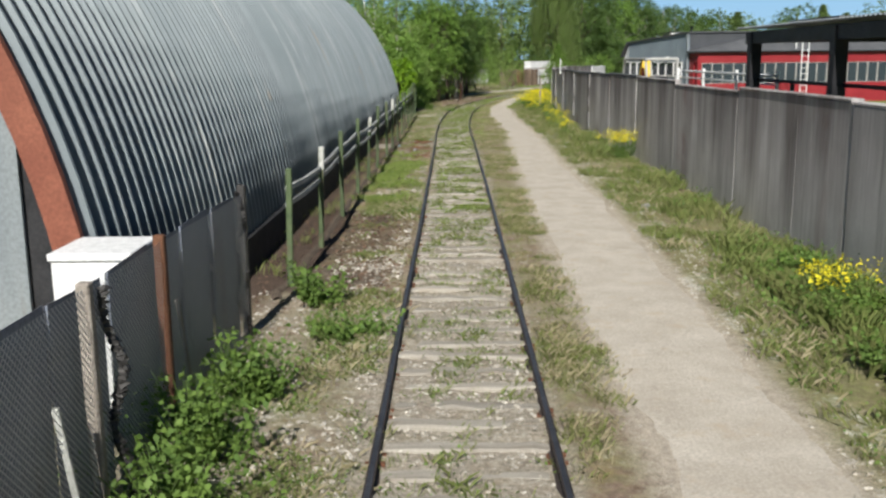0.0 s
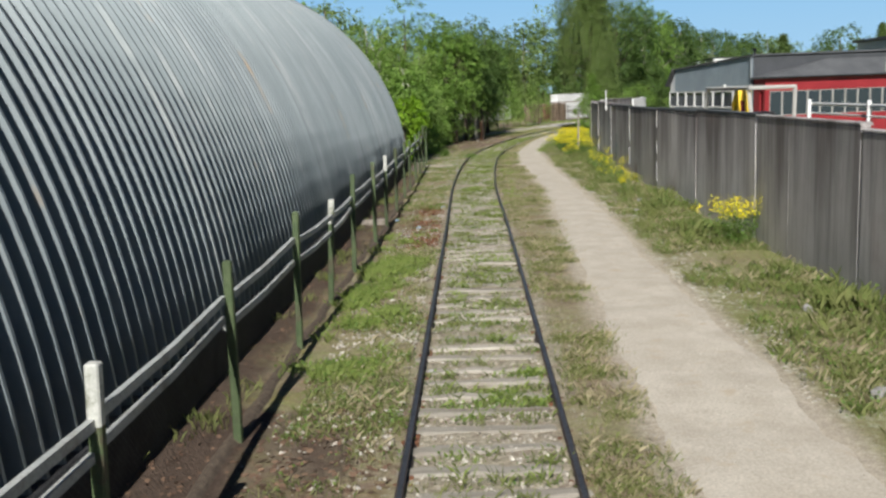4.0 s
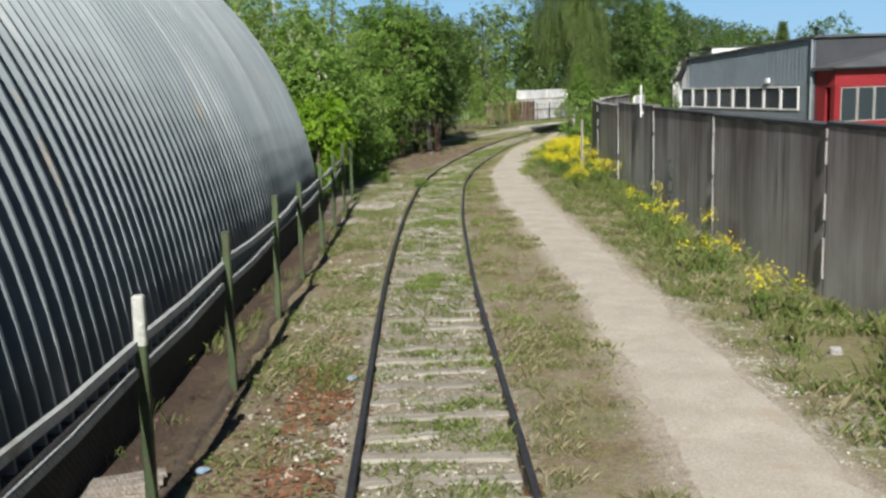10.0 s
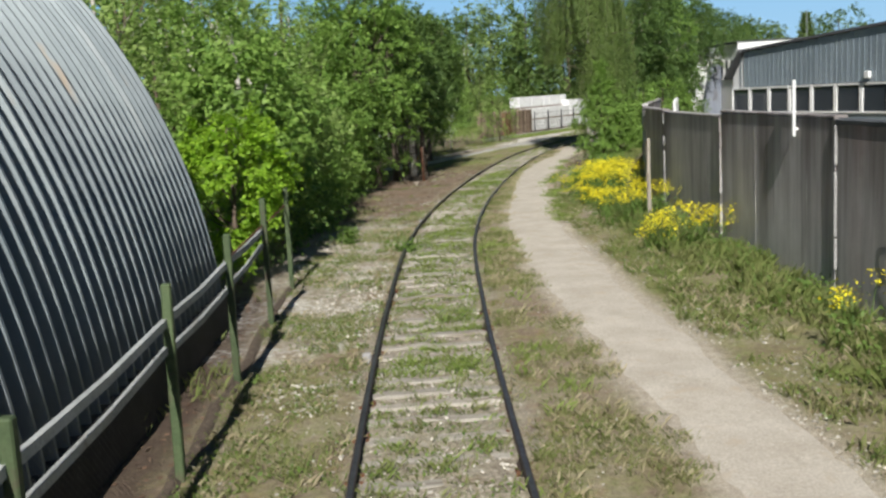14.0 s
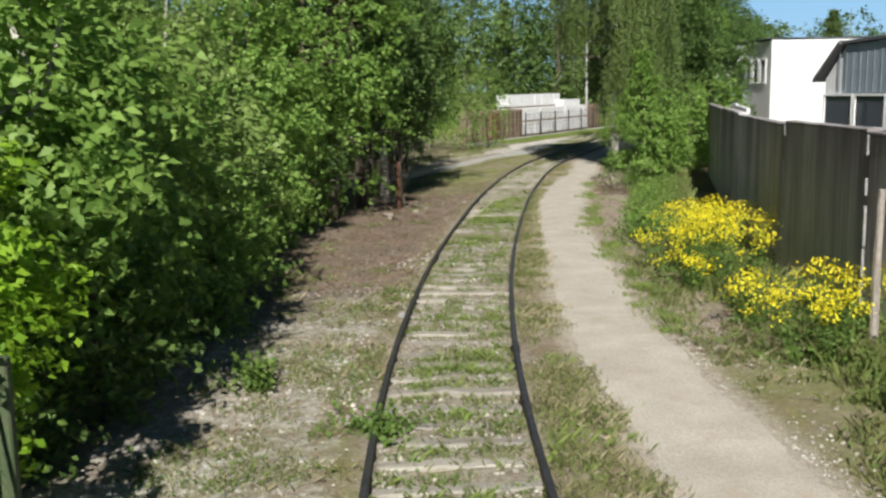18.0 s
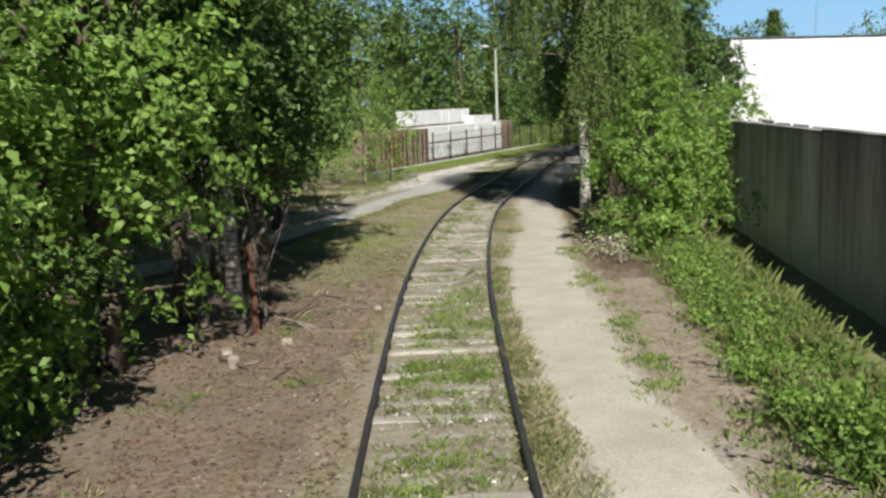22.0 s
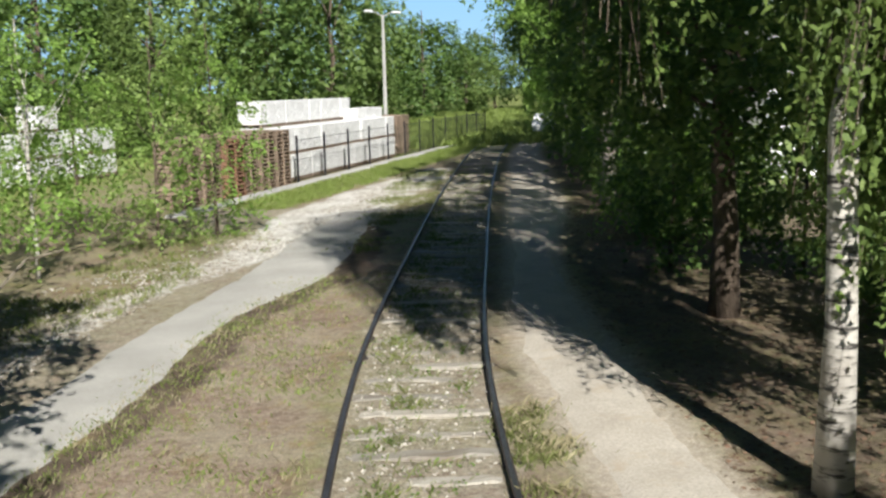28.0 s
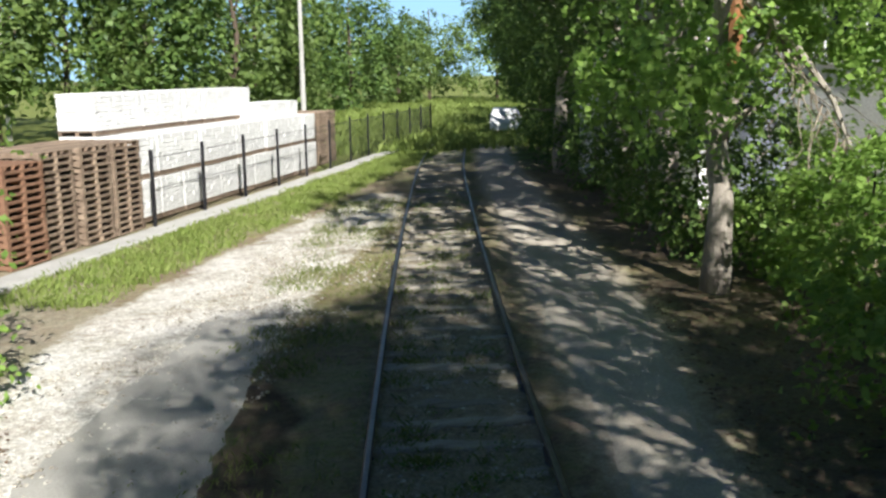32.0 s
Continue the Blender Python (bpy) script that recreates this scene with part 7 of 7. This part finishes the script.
def flowering(x, y, h, spread, n, seed, label="clump of tall yellow flowering weeds"):
    """Stems that branch at the top into many small yellow flowers."""
    r = np.random.default_rng(seed)
    ob = thing("yellow_flowers", label, "flowers", (x, y, float(ground_z(x, y))), group="yellow flowering weeds")
    stem, F, G = Shape(), [], []
    for i in range(n):
        a = r.normal(size=2) * spread * 0.42
        top = np.array([a[0] * 1.35, a[1] * 1.35, h * r.uniform(0.7, 1.05)])
        b = np.array([a[0] * 0.7, a[1] * 0.7, 0])
        stem.tube([b, (b + top) / 2 + r.normal(size=3) * 0.03, top], [0.008, 0.006, 0.003], 3, False)
        F.append(top + r.normal(size=(34, 3)) * np.array([0.085, 0.085, 0.06]))
        t = r.random(22)[:, None]
        G.append(b + (top - b) * t * 0.8 + r.normal(size=(22, 3)) * 0.07)
    part("stalk", stem, "weed", ob)
    part("foliage", quads_mesh("leaves", leaf_quads(np.concatenate(G), 0.085, r, 0.1, 0.45)), "weed", ob)
    part("blossom", quads_mesh("blossom", leaf_quads(np.concatenate(F), 0.04, r, 0.0, 0.9)), "flower", ob, "bright yellow small blossoms")
    return ob


for i, (x, y, h, sp, n) in enumerate([(6.05, 32.3, 0.95, 0.6, 34), (5.7, 46.0, 0.7, 0.5, 6), (6.1, 48.8, 0.85, 0.6, 5), (5.9, 50.4, 0.8, 0.6, 5), (5.4, 43.3, 0.6, 0.5, 6), (5.9, 53.2, 0.8, 0.5, 6), (6.2, 60.8, 0.95, 0.8, 28), (5.7, 61.4, 0.6, 0.5, 12), (6.0, 65.2, 0.95, 0.7, 26), (6.7, 69.8, 1.15, 0.8, 34), (7.4, 72.6, 1.05, 0.8, 46), (7.8, 73.6, 1.0, 0.6, 22), (6.3, 71.0, 0.85, 0.7, 26), (6.9, 71.9, 1.0, 0.7, 30), (5.95, 69.6, 0.6, 0.5, 14), (6.0, 67.2, 0.7, 0.6, 14), (8.5, 71.6, 1.05, 0.5, 18), (5.3, 12.6, 0.6, 0.6, 14), (5.9, 10.2, 0.65, 0.6, 18), (6.9, 66.2, 1.0, 0.6, 22)]):
    flowering(x, y, h, sp, n, 1000 + i)


def weed_bush(x, y, h, spread, n, seed, leaf="weed", label="leafy green weed bush on the verge", yellow=False):
    r = np.random.default_rng(seed)
    ob = thing("weed_bush", label, "weed", (x, y, float(ground_z(x, y))), group="weed bushes on the verge")
    stem, G = Shape(), []
    for i in range(n):
        a = r.normal(size=2) * spread * 0.4
        top = np.array([a[0] * 1.5, a[1] * 1.5, h * r.uniform(0.5, 1.05)])
        b = np.array([a[0] * 0.5, a[1] * 0.5, 0])
        stem.tube([b, top], [0.008, 0.003], 3, False)
        t = 0.15 + 0.85 * r.random(20)[:, None]
        G.append(b + (top - b) * t + r.normal(size=(20, 3)) * 0.06)
    part("stalk", stem, "weed", ob)
    part("foliage", quads_mesh("leaves", leaf_quads(np.concatenate(G), 0.075, r, 0.05, 0.7)), leaf, ob)
    return ob


for i, (x, y, h, sp, n) in enumerate([(-2.1, 7.9, 0.75, 0.6, 60), (-2.0, 9.3, 0.7, 0.5, 50), (-2.15, 6.9, 0.6, 0.5, 40), (-1.9, 13.2, 0.55, 0.5, 40), (-1.3, 11.6, 0.3, 0.5, 25), (5.2, 12.0, 0.5, 0.6, 40), (5.6, 14.4, 0.55, 0.7, 50), (5.0, 9.8, 0.5, 0.6, 36), (-0.9, 65.2, 0.45, 0.3, 20), (0.5, 63.6, 0.22, 0.4, 24), (8.2, 76.0, 0.45, 0.8, 80), (9.0, 77.4, 0.5, 0.9, 90), (9.6, 78.8, 0.6, 0.9, 90), (10.1, 80.4, 0.6, 0.9, 90), (10.4, 83.0, 0.8, 0.9, 90), (10.9, 85.2, 0.8, 0.9, 80), (8.0, 75.0, 0.8, 0.7, 60), (7.2, 74.4, 0.5, 0.8, 60), (10.2, 82.0, 0.6, 0.9, 60), (9.6, 79.6, 0.6, 0.9, 60), (9.9, 84.4, 0.7, 0.9, 60), (10.2, 81.0, 0.8, 0.9, 60)]):
    weed_bush(min(x, float(wall_x(y)) - 2.1) if y > 74 else x, y, h * 0.62 if y > 75.5 else h, sp * 0.8 if y > 75.5 else sp, n // 2 if y > 78 else n, 1100 + i, "weed" if y < 75 else "leaf")

# ---- dead wood, litter and other small things ----
def dead_branch(name, label, base, tips, rad, seed, material="twig", twigs=6, twig_len=0.4):
    """A bare branch that forks: limbs from base to the tips, with thin side twigs."""
    r = np.random.default_rng(seed)
    s = Shape()
    for tip in tips:
        pts = limb_pts(base, tip, r, 0.16, 5)
        s.tube(pts, [rad, rad * 0.8, rad * 0.6, rad * 0.4, rad * 0.15], 5)
        for k in range(twigs):
            p = np.array(pts[1 + int(r.integers(3))])
            q = p + unit(np.array(tip) - np.array(base)) * twig_len * 0.6 + r.normal(size=3) * twig_len * 0.45
            s.tube([p, (p + q) / 2 + r.normal(size=3) * 0.03, q], [rad * 0.35, rad * 0.22, 0.003], 4, False)
    return solid(name, s, material, label, "branch")


# rusty post with a tangle of dry sticks at the end of the thicket
solid("rusty_post", Shape().box(-0.04, -0.04, -0.1, 0.04, -0.03, 1.42, 0.002, pose(1.53, 82.0, 0, 1, -2, 20)).box(-0.04, -0.03, -0.1, -0.03, 0.04, 1.42, 0.002, pose(1.53, 82.0, 0, 1, -2, 20)), "rust", "rusty angle-steel post at the edge of the thicket", "post")
dead_branch("dry_branch", "bare dry branch standing beside the rusty post", (1.7, 82.7, 0.1), [(2.2, 82.7, 2.2), (1.6, 82.5, 2.4), (1.3, 82.9, 2.0)], 0.014, 1, "darktwig", 10, 0.45)
dead_branch("dry_branch", "bare dry branch leaning out of the thicket's edge", (1.9, 82.4, 1.75), [(0.9, 82.0, 0.9), (0.7, 82.2, 0.3), (1.3, 82.0, 0.2)], 0.012, 2, "twig", 12, 0.45)
dead_branch("dry_branch", "dead branch hanging down below the thicket", (1.0, 82.9, 2.9), [(0.6, 82.3, 0.4), (1.1, 82.5, 0.5), (0.3, 82.2, 0.7), (1.4, 82.7, 0.8)], 0.012, 7, "darktwig", 18, 0.45)
for i, (bx, by) in enumerate([(0.75, 83.0), (1.35, 83.3), (0.3, 82.5), (-0.4, 81.3)]):
    dead_branch("dry_branch", "grey dead stem with bare twigs inside the thicket", (bx, by, 0), [(bx + 0.3, by - 0.2, 2.6), (bx - 0.4, by - 0.3, 2.2), (bx + 0.1, by - 0.5, 1.5), (bx + 0.6, by - 0.5, 1.9)], 0.011, 30 + i, "twig" if i == 1 else "darktwig", 14, 0.45)
dead_branch("fallen_branch", "thin pale fallen branch on the bare soil", (1.9, 82.6, 0.1), [(3.3, 81.2, 0.03), (2.9, 81.6, 0.08)], 0.025, 3, twigs=3)
dead_branch("fallen_branch", "dark fallen branch lying on the bare soil", (1.0, 80.6, 0.05), [(2.2, 78.6, 0.03)], 0.028, 4, "bark", 3)
dead_branch("fallen_branch", "long dark fallen branch lying on the bare soil", (1.9, 82.4, 0.08), [(3.6, 85.4, 0.04)], 0.03, 5, "bark", 4)
dead_branch("fallen_branch", "pale fallen branch on the rubble", (3.6, 104.6, 0.1), [(5.6, 107.2, 0.9)], 0.035, 6, "twig", 6)
for i, (x, y, sx, sy, sz, label) in enumerate([(1.96, 81.2, 0.16, 0.1, 0.08, "broken pale brick lying on the soil"), (1.2, 80.2, 0.14, 0.12, 0.16, "broken grey brick standing on the soil"), (1.1, 81.0, 0.2, 0.15, 0.06, "flat broken brick lying on the soil"), (-0.36, 23.35, 0.1, 0.07, 0.06, "white stone lying beside the rail"), (3.55, 83.0, 0.12, 0.1, 0.07, "pale stone lying beside the rail"), (5.3, 25.9, 0.13, 0.1, 0.1, "white stone on the verge"), (4.65, 21.85, 0.2, 0.13, 0.1, "white stone on the verge"), (4.95, 38.2, 0.2, 0.13, 0.12, "white stone on the verge"), (5.55, 41.0, 0.15, 0.1, 0.1, "white stone on the verge"), (-0.18, 54.4, 0.13, 0.12, 0.14, "white painted stone beside the rail"), (5.25, 45.9, 0.45, 0.2, 0.06, "flat pale concrete slab on the verge"), (0.99, 68.7, 0.1, 0.08, 0.06, "white stone beside the rail"), (10.9, 90.4, 0.22, 0.14, 0.1, "pale stone under the birch"), (11.6, 90.7, 0.18, 0.12, 0.08, "pale stone under the birch"), (12.3, 90.9, 0.16, 0.12, 0.08, "pale stone under the birch"), (5.4, 15.0, 0.3, 0.2, 0.12, "pale broken concrete lump in the weeds"), (5.6, 12.8, 0.3, 0.22, 0.16, "pale broken concrete lump in the weeds")]):
    r = np.random.default_rng(500 + i)
    s = Shape().box(-sx / 2, -sy / 2, -0.02, sx / 2, sy / 2, sz, min(sx, sy, sz) * 0.25)
    s.v = [(a + 0.06 * sx * r.normal(), b + 0.06 * sy * r.normal(), c + 0.05 * sz * r.normal()) for a, b, c in s.v]
    ob = solid("broken_stone", s, "mortar" if "white" in label else "rubble", label, "stone")
    ob.matrix_basis = pose(x, y, float(ground_z(x, y)), 0, 0, 60 * r.normal())
r = np.random.default_rng(71)
for i in range(26):
    x, y = r.uniform(0.6, 3.4), r.uniform(79.0, 86.0)
    if x > float(track_x(y)) - 1.1:
        continue
    a, L = r.uniform(0, 6.28), r.uniform(0.4, 1.3)
    z = float(ground_z(x, y)) + 0.015
    dead_branch("fallen_twig", "thin dry fallen twig lying on the bare soil", (x, y, z), [(x + L * math.cos(a), y + L * math.sin(a), z + 0.05 * r.random())], 0.012, 720 + i, "twig" if i % 3 else "darktwig", 2, 0.25)
# heap of cut branches with withered pale leaves
heap = thing("branch_heap", "heap of cut branches with withered pale leaves", "branch heap", (9.0, 86.4, 0))
r = np.random.default_rng(61)
P = r.normal(size=(260, 3)) * np.array([0.3, 0.36, 0.14]) + np.array([0, 0, 0.32])
P[:, 2] = np.abs(P[:, 2])
part("withered_foliage", quads_mesh("withered_foliage", leaf_quads(P, 0.06, r, 0.1, 0.6)), "whiteflower", heap)
for k in range(22):
    a, b = r.normal(size=3) * np.array([0.3, 0.35, 0]) + np.array([0, 0, 0.05]), r.normal(size=3) * np.array([0.45, 0.5, 0.12]) + np.array([0.1, 0, 0.45])
    part("stick", Shape().tube(limb_pts(a, b, r, 0.2, 4), [0.016, 0.012, 0.008, 0.004], 4, False), "twig", heap)
# split limb hanging from the big tree, bare twigs below the torn orange wood
torn = thing("torn_limb", "split bare limb hanging from the big tree", "branch", (19.2, 110.9, 0))
r = np.random.default_rng(62)
part("orange_scar", Shape().tube([(-0.25, -0.12, 3.3), (-0.22, -0.14, 3.9), (-0.24, -0.12, 4.5)], [0.07, 0.12, 0.06], 7), "orangebark", torn, "torn orange heartwood")
part("limb", Shape().tube([(-0.1, -0.2, 4.3), (0.5, -0.5, 3.7), (1.0, -0.8, 2.9), (1.2, -1.0, 2.2)], [0.075, 0.06, 0.045, 0.03], 7), "palebark", torn)
for k in range(26):
    a = np.array([0.3, -0.4, 3.8]) + (np.array([1.2, -1.0, 2.2]) - np.array([0.3, -0.4, 3.8])) * r.random()
    b = a + np.array([0.5 * r.normal() + 0.2, -0.2 + 0.35 * r.normal(), -0.9 - 0.5 * r.random()])
    part("bare_twig", Shape().tube(limb_pts(a, b, r, 0.25, 5), [0.02, 0.015, 0.011, 0.007, 0.003], 4, False), "twig", torn)
# small heap of old boards by the fence
boards = thing("board_heap", "small heap of short weathered boards lying by the fence", "boards", (-2.45, 37.6, 0), 12)
for k in range(6):
    part("board", Shape().box(-0.32, -0.07, 0, 0.32, 0.07, 0.045, 0.006, pose(0.02 * k, (k % 2) * 0.16 - 0.08, (k // 2) * 0.046, 0, 0, 6 * (k % 3 - 1))), "palebark", boards)
# litter
for i, (x, y, m, label) in enumerate([(-1.78, 37.95, "bluebag", "crumpled blue and white plastic bag by the fence"), (-1.1, 36.5, "bluebag", "crumpled blue plastic bag on the verge"), (-1.9, 27.6, "palepost", "crumpled white paper by the fence"), (-0.55, 40.6, "bluebag", "small crumpled grey-blue bag on a sleeper end")]):
    r = np.random.default_rng(700 + i)
    n = 26
    d = unit(r.normal(size=(n, 3)))
    bm = bmesh.new()
    for p in d * (0.05 + 0.025 * r.random((n, 1))) * np.array([1.3, 1, 0.6]):
        bm.verts.new(p + np.array([0, 0, 0.035]))
    bmesh.ops.convex_hull(bm, input=bm.verts)
    me = bpy.data.meshes.new("litter")
    bm.to_mesh(me)
    bm.free()
    ob = tagged(part("crumpled_bag", me, m), label, "litter")
    ob.matrix_basis = pose(x, y, float(ground_z(x, y)), 0, 0, 40 * i)


def scraps(name, pts, size, material, label, seed):
    r = np.random.default_rng(seed)
    v = leaf_quads(pts + np.array([0, 0, 0.012]), size, r, 0, 0.7)
    mid = v.mean(1, keepdims=True)
    v[:, :, 2] = mid[:, :, 2] + (v[:, :, 2] - mid[:, :, 2]) * 0.35
    return solid(name, quads_mesh(name, v), material, label, "litter", kind="stuff")


c = scatter(6500, lambda y, r: track_x(y) - 1.0 - 3.4 * r.random(len(y)), 68, 90, 71)
scraps("leaf_litter", c, 0.07, "litter", "dry brown leaf litter on the bare soil", 72)
c = scatter(5200, lambda y, r: np.interp(y, [12, 22, 33, 42], [-1.35, -1.45, -1.1, -1.1]) + 0.55 * r.normal(size=len(y)), 13, 42, 73, lambda x, y, r: ((y < 22) | (y > 33)) & (x < track_x(y) - 0.85))
scraps("bark_litter", c, 0.09, "litter", "red-brown bark and timber litter beside the rail", 74)
c = scatter(3000, lambda y, r: track_x(y) - 0.95 - 0.75 * r.random(len(y)), 32.5, 41.5, 173, lambda x, y, r: patchy(x, y, r, 45.0, -0.2, 0.9))
scraps("rust_litter", c, 0.085, "rustlitter", "rust-red rotten timber litter beside the rail", 174)
c = scatter(7000, lambda y, r: path_right(y) + 0.2 + 3.2 * r.random(len(y)), 84, 112, 75)
scraps("shade_litter", c, 0.07, "litter", "dry leaf litter under the trees", 76)
c = scatter(2600, lambda y, r: fence_x(y) - 0.15 - 1.4 * r.random(len(y)), 13, 62, 77)
scraps("fence_litter", c, 0.08, "litter", "dry leaf litter behind the wire fence", 78)
scraps("path_litter", scatter(3200, lambda y, r: path_right(y) + 0.05 + 2.2 * r.random(len(y)), 66, 96, 81, lambda x, y, r: patchy(x, y, r, 31.0, -0.2, 0.6)), 0.06, "litter", "brown dead leaves and litter strewn beside the footpath", 82)
scraps("soil_litter", scatter(3000, lambda y, r: track_x(y) - 1.0 - 2.6 * r.random(len(y)), 72, 90, 83, lambda x, y, r: patchy(x, y, r, 33.0, -0.2, 0.6)), 0.06, "litter", "brown dead leaves and litter strewn on the bare soil", 84)
scraps("rubble_litter", scatter(2600, lambda y, r: np.interp(y, [93, 100, 108], [-2.0, 1.2, 6.2]) + 3.0 * r.random(len(y)), 93, 110, 85, lambda x, y, r: patchy(x, y, r, 35.0, -0.1, 0.6)), 0.07, "litter", "brown dead leaves and twigs strewn on the rubble", 86)
c = scatter(1500, lambda y, r: np.interp(y, [93, 100, 108], [-2.4, 1.0, 6.0]) + 3.0 * r.random(len(y)), 93, 110, 87, lambda x, y, r: patchy(x, y, r, 37.0, 0.25, 0.6))
meadow("rubble_grass", c, 11, 0.10, 0.13, 0.005, "grass", "thin grass tufts on the rubble beside the asphalt path", 88, 0.7)
